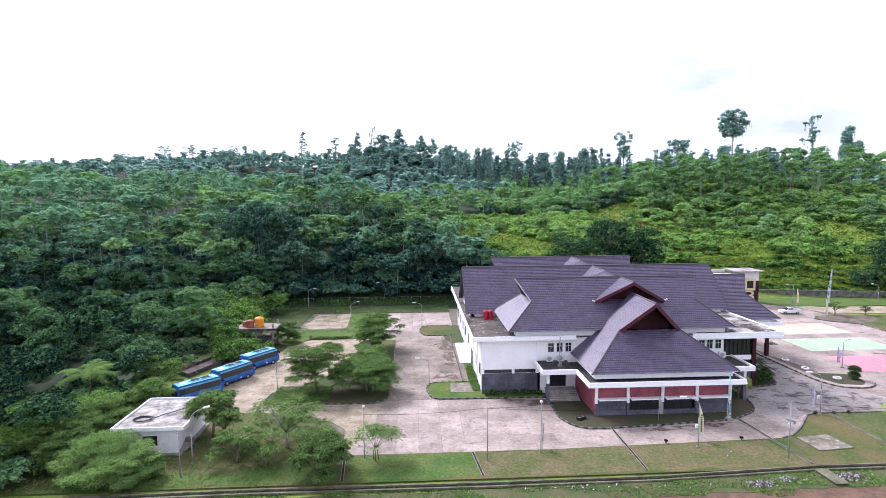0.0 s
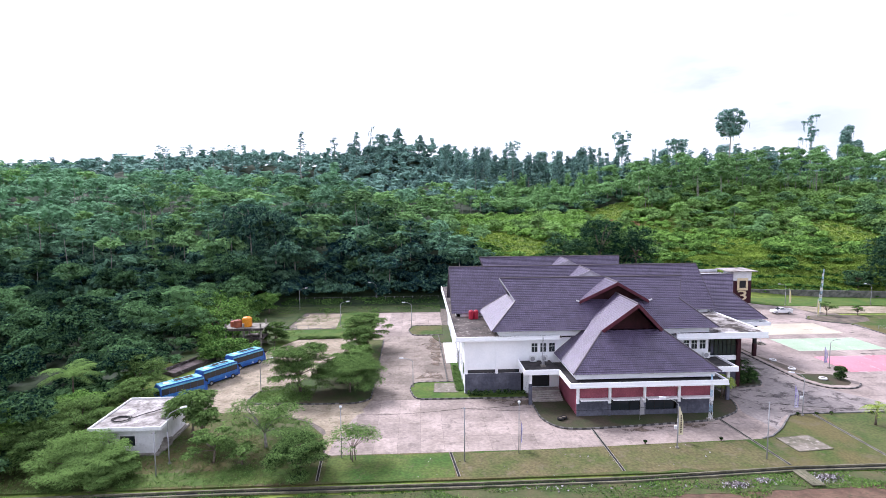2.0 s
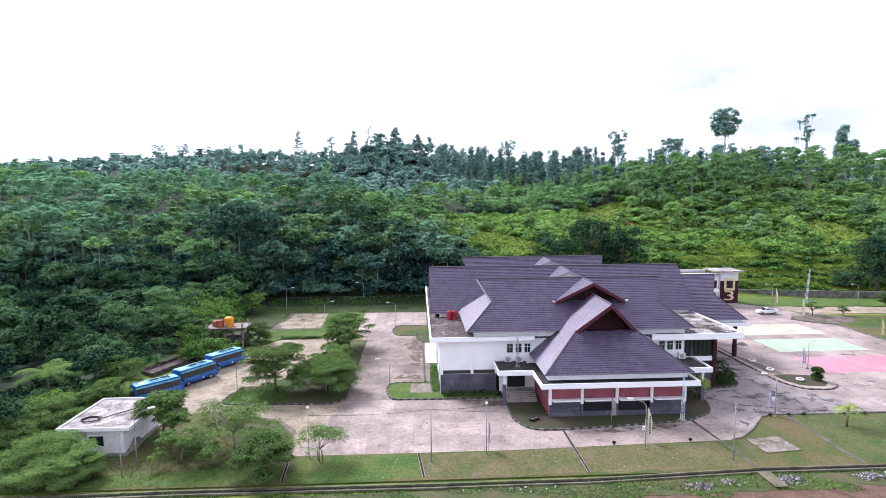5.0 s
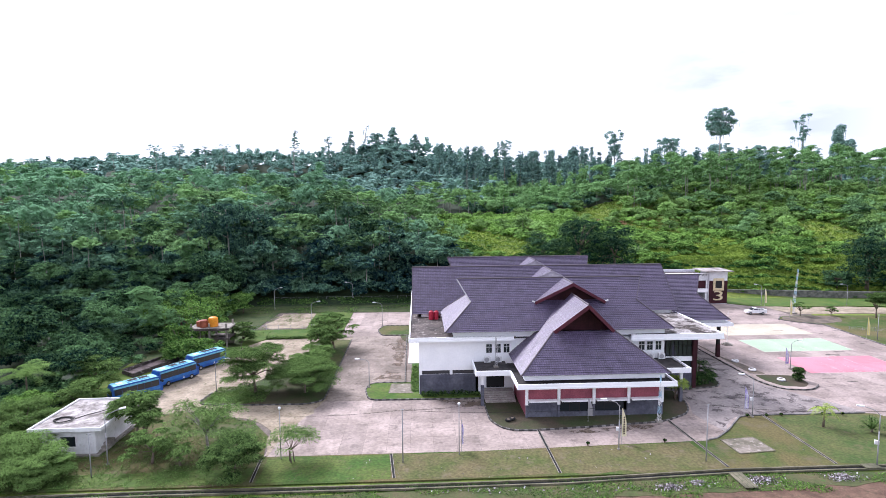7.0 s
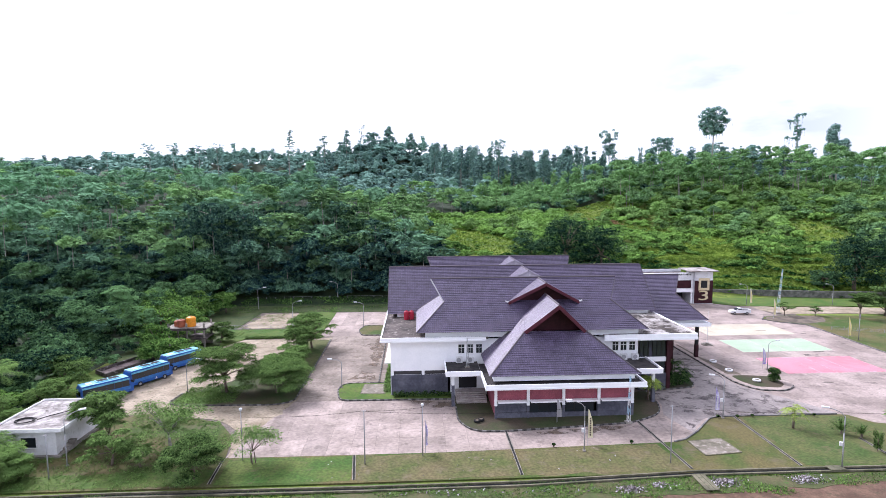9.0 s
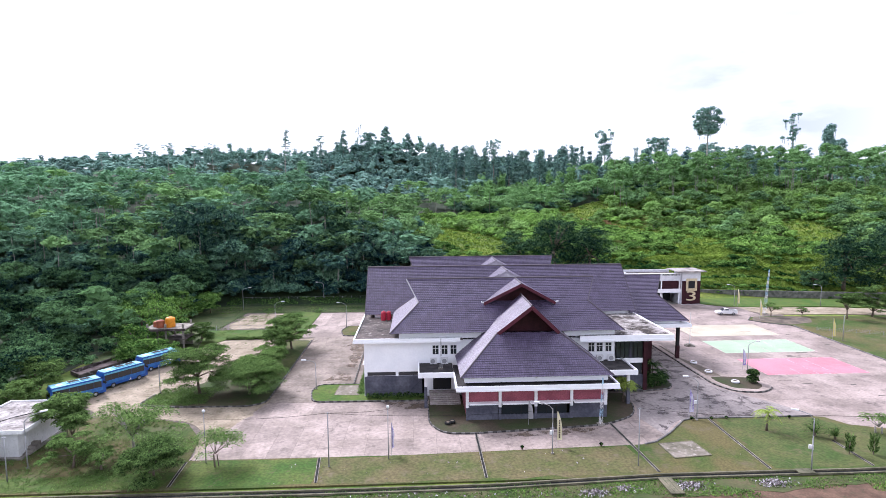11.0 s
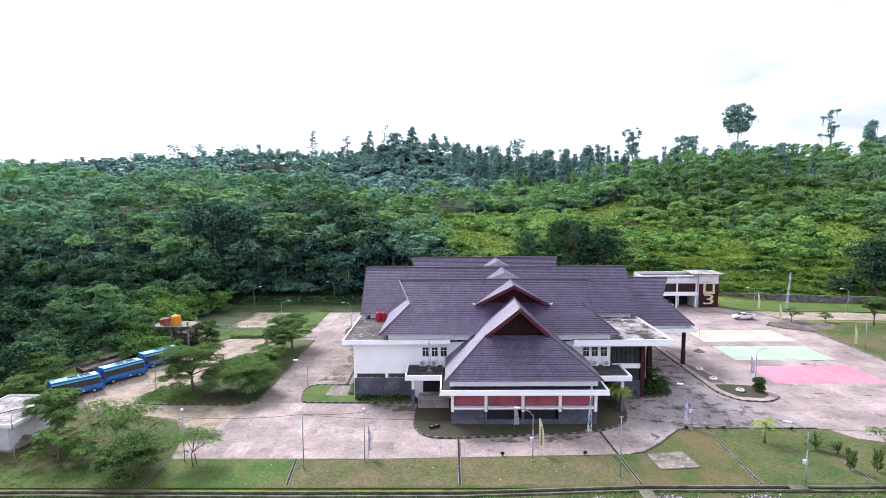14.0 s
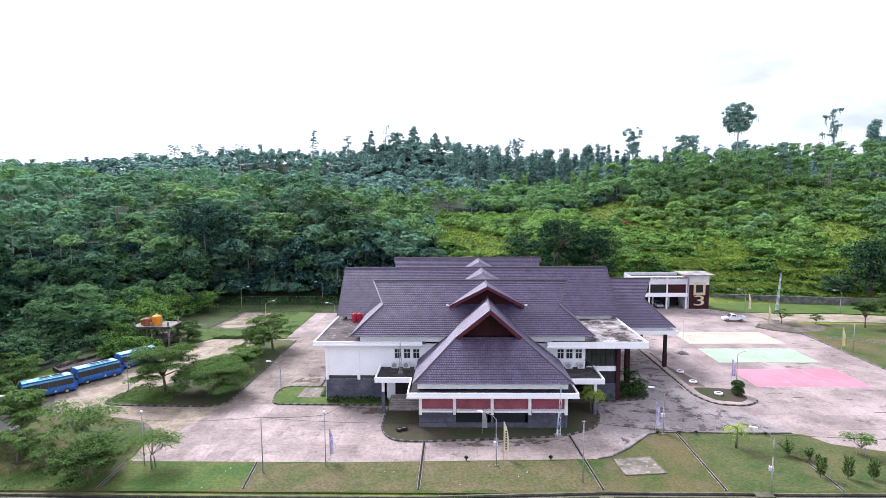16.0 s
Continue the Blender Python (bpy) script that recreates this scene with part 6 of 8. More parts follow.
def vine_tree(x, y, ztop, w, h, form, label, leaf=0.42, tint=0.26, mat=None, name="skyline_tree", group="tall trees on the skyline", rich=1.0):
    """A tall forest tree whose top is ztop high: a bare or draped trunk, limbs, leaf clumps within w of it over the top h metres, and hanging creepers."""
    z0 = float(land(x, y))
    top = thing(name, (x, y, z0), label, "tree", group)
    T = ztop - z0
    bend = rng.normal(size=2) * 0.02 * T
    spine = lambda t: Vector((bend[0] * math.sin(t * 4.2), bend[1] * math.sin(t * 3.1), T * t))
    n = {"open": 120, "goblet": 70, "curtain": 48, "crooked": 56, "column": 76, "tiers": 44, "cone": 90, "wispy": 30}[form]
    a, u, q = rng.random(n) * 6.2832, rng.random(n), np.sqrt(rng.random(n))
    size, flat, drape = 0.17, 0.75, 0.0
    if form == "open":
        e = 2 * u - 1
        r, z, size, drape = w * q * np.sqrt(1 - 0.8 * e**2), T - h * 0.5 + h * 0.44 * e, 0.19, 0.42
    elif form == "goblet":
        r, z, drape = w * (0.12 + 0.85 * u) * q, T - h * 0.06 - h * (1 - u) * 0.8, 0.4
    elif form == "curtain":
        r, z, size, drape = w * q, T - h * (0.06 + 0.35 * u * u), 0.2, 0.9
    elif form == "crooked":
        arm = np.arange(n) % 8
        reach = (arm < 4) & (np.arange(n) >= 8)
        level = np.array([0.04, 0.22, 0.4, 0.6, 0, 0, 0, 0])[arm]
        r = np.where(reach, w * (0.25 + 0.75 * u), w * 0.24 * q)
        z = T - h * np.where(reach, level + 0.04 * rng.random(n) - 0.02 * u, 0.02 + 0.95 * u)
        a = np.where(reach, np.array([0.2, 3.3, 0.4, 2.9, 0, 0, 0, 0])[arm] + rng.normal(size=n) * 0.25, a)
        size, flat, drape = 0.16, 0.7, 0.35
    elif form == "column":
        r, z, size, flat, drape = w * 0.62 * q, T - h * (0.04 + 0.9 * u), 0.3, 1.1, 0.5
    elif form == "tiers":
        r, z, flat, size = w * (0.25 + 0.75 * u) * q, T - h * (0.04 + 0.85 * u) + 0.04 * h * np.sin(9 * a), 0.4, 0.2
    elif form == "wispy":
        r, z, flat, size = w * q, T - h * (0.05 + 0.5 * u), 0.35, 0.19
    else:
        r, z = w * (0.08 + 0.9 * u) * q, T - h * (0.03 + 0.92 * u)
    z = z + rng.normal(size=n) * 0.015 * h
    cr = w * size * (0.75 + 0.5 * rng.random(n))
    c = np.stack([r * np.cos(a), r * np.sin(a), z], 1)
    c[:, :2] += np.array([spine(t)[:2] for t in np.clip(z / T, 0, 1)])
    area = float((cr**2).sum())
    v = sprays(c, cr, flat, int(rich * (70 + (5.4 if form != "wispy" else 3.0) * area / leaf**2)), leaf, low=-0.6 if drape else -0.2)
    part("crown", arrays_mesh("crown", v, 3, [mat or M_HAZED], tint + 0.25 * rng.random(len(v))), None, top)
    if drape:
        k = rng.integers(0, n, int(n * 1.6 * rich))
        at = c[k] + np.stack([rng.normal(size=len(k)) * cr[k] * 0.5, rng.normal(size=len(k)) * cr[k] * 0.5, -cr[k] * flat * 0.4], 1)
        v = strands(at, drape * h * (0.12 + 0.5 * rng.random(len(k))), leaf * 0.8)
        part("creepers", arrays_mesh("creepers", v, 3, [mat or M_HAZED], tint - 0.05 + 0.2 * rng.random(len(v))), None, top, "dark hanging creepers")["kind"] = "stuff"
    tr = 0.1 + 0.008 * T * (1.0 if form != "wispy" else 0.5)
    s = Shape()
    ts = [0, 0.3, 0.55, 0.75, 0.93]
    for k in range(4):
        s.tube(spine(ts[k]) - Vector((0, 0, 0.5 * (k == 0))), spine(ts[k + 1]), tr * (1.1 - 0.2 * k), tr * (0.9 - 0.2 * k), 7, caps=False)
    part("trunk", s, M_PALEBARK, top, "pale straight trunk", smooth=True)
    for k in np.argsort(-cr)[: 14 if form in ("wispy", "crooked", "tiers") else 7]:
        end = Vector(c[k])
        root = spine(max(0.2, min(0.9, (end.z - 0.35 * r[k]) / T)))
        part("limb", Shape().tube(root, root.lerp(end, 0.5) + Vector((0, 0, 0.05 * w)), max(0.09, tr * 0.4), max(0.08, tr * 0.28), 5).tube(root.lerp(end, 0.5) + Vector((0, 0, 0.05 * w)), end, tr * 0.28, tr * 0.1, 5), M_PALEBARK, top, smooth=True)
    return top


# dark trees hung with creepers at the foot of the wooded hill
for x, y, zt, w in ((-49.0, 171.5, 30.0, 7.0), (-42.0, 174.0, 27.0, 6.5), (-55.0, 174.0, 25.0, 5.5), (-35.5, 173.0, 20.0, 5.0)):
    vine_tree(x, y, zt, w, 24 if zt > 22 else 15, "curtain", "tall dark tree draped with creepers in the forest", 0.4, -0.3, M_FOREST, "draped_tree", "draped trees in the forest", 1.3)

# tall trees on the skyline, haze put into their leaf colour and tint
for x, y, ztop, w, h, form, what in (
    (189.2, 320, 82.2, 8.0, 17, "open", "tall tree with a rounded crown on a bare pale trunk"), (277.4, 373, 86.5, 7.0, 28, "crooked", "tall ragged crooked tree with stepped leaf clumps"),
    (305.5, 375, 78.9, 5.6, 24, "column", "vine-covered column of a tree"), (164.5, 427, 82.2, 9.0, 24, "goblet", "tall tree with a wide top draped in vines"),
    (124.3, 400, 64.0, 6.5, 20, "column", "vine-covered dark tree against the sky"), (185.3, 380, 70.6, 7.2, 22, "curtain", "vine-hung tall tree against the sky"),
    (195.0, 322, 61.5, 5.0, 11, "tiers", "airy layered tree against the sky"), (219.7, 330, 60.0, 6.0, 12, "tiers", "airy flat-topped tree against the sky"),
    (178.6, 400, 65.8, 2.2, 22, "column", "thin vine-covered trunk against the sky"), (99.0, 420, 64.7, 6.0, 20, "column", "vine-covered dark tree against the sky"), (111.3, 420, 65.0, 5.5, 20, "column", "vine-covered dark tree against the sky"),
    (90.0, 420, 65.4, 1.6, 22, "column", "thin dead trunk wrapped in vines"), (143.9, 420, 68.2, 4.6, 20, "cone", "vine-covered tall tree against the sky"), (73.5, 400, 72.6, 6.0, 22, "goblet", "tall ragged tree with drooping leaf clumps"),
    (-104.5, 522, 94.0, 6.5, 26, "tiers", "tall dark tree over the ridge"), (-17.0, 620, 107.3, 15, 40, "cone", "broad dark cone of a tree on the ridge"), (-45.2, 600, 107.9, 3.0, 30, "crooked", "thin bare-trunked tall tree"), (-79.0, 560, 91.6, 4.0, 16, "crooked", "airy tree on the ridge against the sky"),
    (-135.0, 420, 71.8, 5.0, 14, "wispy", "airy flat-topped tall tree against the sky"), (-166.3, 420, 71.6, 5.0, 14, "wispy", "airy flat-topped tall tree against the sky"), (-185.0, 420, 71.0, 5.0, 14, "wispy", "airy flat-topped tall tree against the sky"),
    (-215.0, 420, 66.0, 5.0, 13, "wispy", "airy flat-topped tall tree against the sky"), (-152.0, 430, 71.0, 4.0, 12, "wispy", "airy flat-topped tall tree against the sky"), (-60.0, 590, 101.0, 9.0, 34, "cone", "tall hazy tree on the wooded knoll"), (-33.0, 590, 99.0, 10.0, 34, "open", "tall hazy tree on the wooded knoll"), (8.0, 600, 98.0, 10.0, 30, "cone", "tall hazy tree on the wooded knoll"),
    (30.0, 500, 78.0, 6.0, 24, "column", "vine-covered dark tree against the sky"), (62.0, 470, 73.0, 7.0, 24, "column", "vine-covered dark tree against the sky"), (230.0, 400, 68.0, 6.0, 18, "column", "vine-covered dark tree against the sky"), (252.0, 380, 66.0, 6.0, 16, "open", "dark rounded tall tree against the sky"), (330.0, 400, 72.0, 6.0, 18, "open", "dark rounded tall tree against the sky"),
):
    vine_tree(x, y, ztop, w, h, form, what)


# ---- palms and shrubs ----
M_YELLOWPALM = foliage("yellow_palm_leaves", (0.065, 0.105, 0.018), (0.330, 0.430, 0.085), 0.1, 3.0, 0)
def palm(x, y, trunk, fronds, length, label, name="palm_tree", tint=0.45, droop=0.5, blades=16, mat=None):
    top = thing(name, (x, y, float(land(x, y))), label, "palm")
    if trunk > 0.1:
        part("trunk", Shape().tube((0, 0, -0.1), (0.1, 0, trunk), 0.16, 0.11, 8), M_BARK, top, smooth=True)
    for k in range(fronds):
        a = 6.28 * k / fronds + rng.normal() * 0.15
        rise = 0.35 + 0.9 * rng.random()
        pts = []
        for j in range(7):
            t = j / 6
            pts.append(Vector((math.cos(a) * length * t * 0.85, math.sin(a) * length * t * 0.85, trunk + length * (rise * t - (droop + rise * 0.35) * t * t * 1.2))))
        quads = []
        for j in range(6):
            p, q = pts[j], pts[j + 1]
            d = (q - p).normalized()
            side = d.cross(Vector((0, 0, 1))).normalized()
            for b in range(max(2, blades // 6)):
                o = p.lerp(q, (b + 0.5) / max(2, blades // 6))
                wl = length * 0.24 * (1 - abs((j + 0.5) / 6 - 0.45))
                for sg in (-1, 1):
                    tip = o + side * sg * wl + d * wl * 0.55 - Vector((0, 0, wl * 0.35))
                    half = d * min(0.03, 0.36 / blades) * length
                    quads.append([o - half, o + half, tip + d * 0.01, tip])
        me = arrays_mesh("frond", np.array([[tuple(c) for c in q] for q in quads], np.float32), 4, [mat or M_LEAF], np.full(len(quads), tint + 0.2))
        part("frond", me, None, top)
    return top


palm(-50.5, 84.0, 4.8, 22, 5.0, "young coconut palm at the edge of the woods", tint=0.55, droop=0.3, blades=48)
palm(64.0, 67.6, 2.5, 12, 2.2, "small yellow-green coconut palm on the front lawn", tint=0.1, droop=0.55, blades=36, mat=M_YELLOWPALM)
palm(49.0, 78.6, 2.9, 44, 2.1, "bushy yellow-green palm beside the pavilion", tint=0.15, droop=0.45, blades=24, mat=M_YELLOWPALM)
palm(49.8, 79.3, 2.2, 34, 1.9, "bushy yellow-green palm beside the pavilion", tint=0.0, droop=0.4, blades=24, mat=M_YELLOWPALM)
for x, y, t in ((53.0, 84.6, 0.7), (55.2, 85.4, 1.4), (56.8, 85.2, 0.9), (58.0, 86.4, 1.6), (57.2, 87.4, 2.8), (51.6, 84.4, 0.5)):
    palm(x, y, t, 22, 2.3, "dark green ornamental palm in the planting bed", tint=-0.45, blades=24)


def rosette(x, y, r, label):
    top = thing("pandanus", (x, y, 0), label, "shrub", "spiky shrubs on the front lawn")
    for k in range(64):
        a, e = rng.random() * 6.28, 0.15 + 1.2 * rng.random()
        d = Vector((math.cos(a) * math.cos(e), math.sin(a) * math.cos(e), math.sin(e)))
        s = d.cross(Vector((0, 0, 1))).normalized() * 0.07
        o, m, tip = Vector((0, 0, 0.45)), d * r * 0.55 + Vector((0, 0, 0.5)), d * r * (0.85 + 0.25 * rng.random()) + Vector((0, 0, 0.42 - 0.1 * r))
        quads = [[o - s, o + s, m + s, m - s], [m - s, m + s, tip + s * 0.1, tip - s * 0.1]]
        part("blade", arrays_mesh("blade", np.array([[tuple(c) for c in q] for q in quads], np.float32), 4, [M_LEAF], np.full(2, -0.05 + 0.3 * rng.random())), None, top)
    part("stem", Shape().tube((0, 0, -0.1), (0, 0, 0.55), 0.16, 0.12, 8), M_BARK, top)


rosette(69.1, 65.7, 2.0, "dark green spiky pandanus on the front lawn")
rosette(70.9, 64.5, 1.6, "dark green spiky pandanus on the front lawn")


def conifer(x, y, h):
    top = thing("conifer", (x, y, 0), "small dark green upright conifer on the front lawn", "shrub", "small conifers on the front lawn")
    blades = []
    for k in range(170):
        z = 0.25 + (h - 0.9) * rng.random()
        a, e = rng.random() * 6.28, 0.75 + 0.5 * rng.random()
        reach = 0.25 + 0.75 * (1 - abs(z / h - 0.4)) * rng.random()
        d = Vector((math.cos(a) * math.cos(e), math.sin(a) * math.cos(e), math.sin(e)))
        o = Vector((math.cos(a) * reach * 0.35, math.sin(a) * reach * 0.35, z))
        side = d.cross(Vector((rng.normal(), rng.normal(), 0.3))).normalized() * 0.07
        m, tip = o + d * 0.28, o + d * (0.45 + 0.35 * rng.random())
        blades += [[o - side * 0.4, o + side * 0.4, m + side, m - side], [m - side, m + side, tip + side * 0.2, tip - side * 0.2]]
    part("crown", arrays_mesh("crown", np.array([[tuple(c) for c in q] for q in blades], np.float32), 4, [M_LEAF], np.repeat(0.05 + 0.25 * rng.random(len(blades) // 2), 2)), None, top)
    part("trunk", Shape().tube((0, 0, -0.1), (0, 0, h * 0.6), 0.08, 0.03, 6), M_BARK, top)


for x, y, h in ((69.6, 60.6, 2.9), (72.4, 60.4, 2.9), (75.0, 60.2, 2.6), (77.9, 60.3, 2.5)):
    conifer(x, y, h)


def topiary(x, y, tiers, label):
    top = thing("clipped_shrub", (x, y, 0.15), label, "shrub")
    for z, r in tiers:
        v = leaves(np.array([[0, 0, z]]), np.array([r]), int(900 + 900 * r), 0.075 + 0.03 * min(r, 1.0), up=0.2, squash=0.7)
        part("foliage", arrays_mesh("foliage", v, 4, [M_LEAF], np.full(len(v), -0.15)), None, top)
    part("trunk", Shape().tube((0, 0, -0.1), (0, 0, tiers[-1][0]), 0.1, 0.06, 6), M_BARK, top)


topiary(73.1, 85.2, ((0.62, 0.95), (1.62, 0.98)), "clipped two-tier dark green shrub on the plaza island")
topiary(98.6, 154.0, ((0.7, 1.2),), "round dark green shrub beside the fire station")
for x, y in ((55.9, 71.4), (58.6, 71.3), (60.8, 71.4), (66.6, 71.2), (69.5, 71.1), (31.0, 64.2), (40.9, 64.4)):
    topiary(x, y, ((0.22, 0.2),), "tiny clipped shrub at the lawn edge")


def hedge(x0, x1, y0, y1, h, label, density=60, tint=0.1):
    n = int((x1 - x0) * (y1 - y0) * 8)
    c = np.stack([x0 + (x1 - x0) * rng.random(n), y0 + (y1 - y0) * rng.random(n), h * (0.3 + 0.5 * rng.random(n))], 1)
    v = leaves(c, np.full(n, 0.35), density, 0.11)
    tagged(new("hedge", arrays_mesh("hedge", v, 4, [M_LEAF], np.repeat(tint + 0.25 * rng.random(n), density))), label, "hedge", kind="stuff")


hedge(10.6, 19.4, 81.7, 83.0, 0.9, "low rough dark shrubs along the stone base", density=26, tint=-0.2)
hedge(-23.6, -14.6, 119.0, 119.8, 0.6, "low green hedge along the grass strip", tint=0.1)
hedge(8.8, 10.0, 84.5, 97.0, 0.5, "rough green creepers along the side wall", density=30, tint=0.2)


def tufts(name, n, xr, yr, label, leaf=0.16, tint=0.3, keep=None, mat=None, spread=0.25):
    x, y = xr[0] + rng.random(n) * (xr[1] - xr[0]), yr[0] + rng.random(n) * (yr[1] - yr[0])
    if keep:
        ok = np.array([keep(a, b) for a, b in zip(x, y)])
        x, y = x[ok], y[ok]
    c = np.stack([x, y, land(x, y) + 0.1], 1)
    v = leaves(c, np.full(len(c), spread), 12, leaf, up=0.1, corners=3, squash=0.25 / spread)
    tagged(new(name, arrays_mesh(name, v, 3, [mat or M_LEAF], np.repeat(tint + 0.3 * rng.random(len(c)), 12))), label, "grass", kind="stuff")


tufts("weeds", 3000, (-44, -10), (57, 70), "rough grass and weeds on the front lawn", 0.06, 0.35)
def grass(name, n, xr, yr, label, height, keep, mat, tint=0.2, wide=0.14, lean=0.35):
    """Upright or arching grass blades in shaggy patches."""
    x, y = xr[0] + rng.random(n) * (xr[1] - xr[0]), yr[0] + rng.random(n) * (yr[1] - yr[0])
    ok = np.array([keep(a, b) for a, b in zip(x, y)])
    x, y = x[ok], y[ok]
    n = len(x)
    patch = np.array([noise.noise((a * 0.16, b * 0.16, 6.0)) for a, b in zip(x, y)])
    a, h = rng.random(n) * 6.2832, height * (0.5 + 0.7 * rng.random(n)) * (1 + 0.6 * patch)
    p = np.stack([x, y, land(x, y) - 0.12], 1)
    side = np.stack([np.cos(a), np.sin(a), np.zeros(n)], 1) * wide * (0.6 + 0.8 * rng.random(n))[:, None]
    tip = p + np.stack([rng.normal(size=n) * lean * h, (rng.normal(size=n) * lean - 0.2) * h, h], 1)
    me = arrays_mesh(name, np.stack([p - side, p + side, tip], 1), 3, [mat], tint + 0.45 * patch + 0.25 * rng.random(n))
    tagged(new(name, me), label, "grass", kind="stuff")


grass("tall_grass", 60000, (80, 170), (158, 202), "tall shaggy grass on the terraces behind the plaza", 0.55, lambda x, y: open_slope(x, y) and y > 162.6 - 0.19 * (x - 97), M_GRASSBLADE, 0.1, 0.2, 1.0)
grass("tall_grass", 90000, (14, 215), (163, 335), "tall bright grass in the clearings of the slope", 0.65, lambda x, y: open_slope(x, y) and clearing(x, y) > -4 and not (x > 80 and y < 200), M_GRASSBLADE, 0.12, 0.3, 1.0)
grass("weeds", 26000, (98, 160), (138.5, 158), "rough tufted grass below the retaining wall", 0.22, lambda x, y: y > 149.4 - 0.2 * (x - 98) and noise.noise((x * 0.16, y * 0.3, 8.0)) > -0.05, M_SHRUB, -0.05, 0.09, 0.6)
grass("weeds", 22000, (106.5, 150), (97, 129), "rough tufted grass on the lawn beside the plaza", 0.16, lambda x, y: noise.noise((x * 0.14, y * 0.14, 31.0)) > 0.02, M_SHRUB, -0.05, 0.07, 0.6)
grass("weeds", 16000, (-37, 9), (146.5, 161.5), "rank grass and weeds before the forest", 0.3, lambda x, y: noise.noise((x * 0.15, y * 0.3, 11.0)) > -0.2, M_SHRUB, -0.25, 0.12)
grass("weeds", 90000, (-50, 100), (51.4, 56.4), "ragged green weeds along the roadside", 0.24, lambda x, y: noise.noise((x * 0.2, y * 0.42, 4.0)) > -0.12 + 0.3 * max(0, np.interp(x, (10, 30, 48, 61), (51.6, 53, 53.4, 54.8)) - y), M_SHRUB, 0.05, 0.05, 0.6)


tufts("weeds", 2600, (-29, -8), (119, 148), "small weeds over the bare ground", 0.06, 0.25, lambda x, y: noise.noise((x * 0.25, y * 0.25, 2.0)) > 0.05, None, 0.5)
tufts("weeds", 1500, (-23.5, -14), (81, 88.5), "tufted grass at the tip of the tree bed", 0.07, 0.35, lambda x, y: y > 81.5 and x > -22.8, None, 0.35)
tufts("weeds", 1500, (-34, -8), (80, 118), "small weeds at the edges of the bus yard", 0.05, 0.2, lambda x, y: noise.noise((x * 0.2, y * 0.2, 7.0)) > 0.28, None, 0.5)


# ---- small flat-roofed house ----
def small_house():
    top = thing("small_house", (-32.7, 69.6, 0), "small white flat-roofed house with a stained roof", "house")
    t = 0.2
    x0, x1, y0, y1 = -36.0, -29.4, 65.2, 73.8
    w = Shape()
    w.box(x0, -33.6, y0, y0 + t, 0, 3.4).box(-31.8, x1, y0, y0 + t, 0, 3.4).box(-33.6, -31.8, y0, y0 + t, 0, 1.2).box(-33.6, -31.8, y0, y0 + t, 2.5, 3.4)
    w.box(x0, x0 + t, y0 + t, y1, 0, 3.4).box(x1 - t, x1, y0 + t, y1, 0, 3.4).box(x0 + t, x1 - t, y1 - t, y1, 0, 3.4)
    part("wall", w, M_OLDWHITE, top, "grimy white plastered wall", world=True)
    part("roof_slab", Shape().box(-36.8, -28.5, 64.7, 74.6, 3.4, 3.62), M_STAINED_LIGHT, top, "stained white flat roof", world=True)
    part("roof_edge", Shape().box(-36.95, -28.35, 64.55, 64.7, 3.38, 3.82).box(-36.95, -36.8, 64.7, 74.75, 3.38, 3.82).box(-28.5, -28.35, 64.7, 74.75, 3.38, 3.82).box(-36.8, -28.5, 74.6, 74.75, 3.38, 3.82), M_OLDWHITE, top, "white roof kerb", world=True)
    win = part("window", Shape().box(-33.6, -31.8, y0 + 0.1, y0 + 0.14, 1.2, 2.5), M_GLASS, top, "dark open window", world=True)
    part("window_frame", Shape().box(-33.7, -31.7, y0 - 0.06, y0 - 0.005, 2.5, 2.62), M_OLDWHITE, win, "", world=True)
    part("window_sill", Shape().box(-33.7, -31.7, y0 - 0.06, y0 - 0.005, 1.1, 1.2), M_OLDWHITE, win, "", world=True)
    part("plinth", Shape().box(x0 - 0.1, x1 + 0.5, y0 - 0.4, y1 + 0.1, -0.1, 0.3), M_OLD, top, "", world=True)
    for k in range(4):
        part("side_step", Shape().box(x1 + 0.02, x1 + 0.9, y0 + 0.5 + k * 0.5, y0 + 1.0 + k * 0.5, 0.3, 0.45 + k * 0.25), M_OLD, top, "", world=True)
    hose = thing("hose", (-34.5, 67.5, 3.62), "coiled black hose on the flat roof", "hose")
    s = Shape()
    pts = [Vector((0.85 * math.cos(i * 0.5) * (1 + 0.01 * i), 0.7 * math.sin(i * 0.5) * (1 + 0.01 * i), 0.05 + 0.004 * i)) for i in range(40)] + [Vector((1.2 + 0.45 * i, 0.4 + 0.6 * i + 0.2 * math.sin(i), 0.05)) for i in range(8)]
    for a, b in zip(pts, pts[1:]):
        s.tube(a, b, 0.045, n=5, caps=False)
    part("hose_line", s, M_BLACK, hose)


M_OLDWHITE = mottled("grimy_white_paint", (0.70, 0.70, 0.70), (0.82, 0.82, 0.82), 0.7, 5.0, 0.75, 0.05, c=(0.60, 0.59, 0.57), grit=0.25)
small_house()


# ---- buses ----
M_BLUE = mottled("bright_blue_paint", (0.007, 0.060, 0.28), (0.013, 0.095, 0.37), 0.6, 3.0, 0.35, 0.01, spec=0.5)
M_TYRE = plain("black_rubber", (0.02, 0.02, 0.02), 0.85)


M_BUSBAND = mottled("sky_blue_paint", (0.015, 0.11, 0.37), (0.035, 0.175, 0.46), 0.7, 3.0, 0.35, 0.01, spec=0.5)
M_CYAN = mottled("light_blue_bus_paint", (0.11, 0.38, 0.54), (0.20, 0.50, 0.66), 0.5, 5.0, 0.35, 0.02)


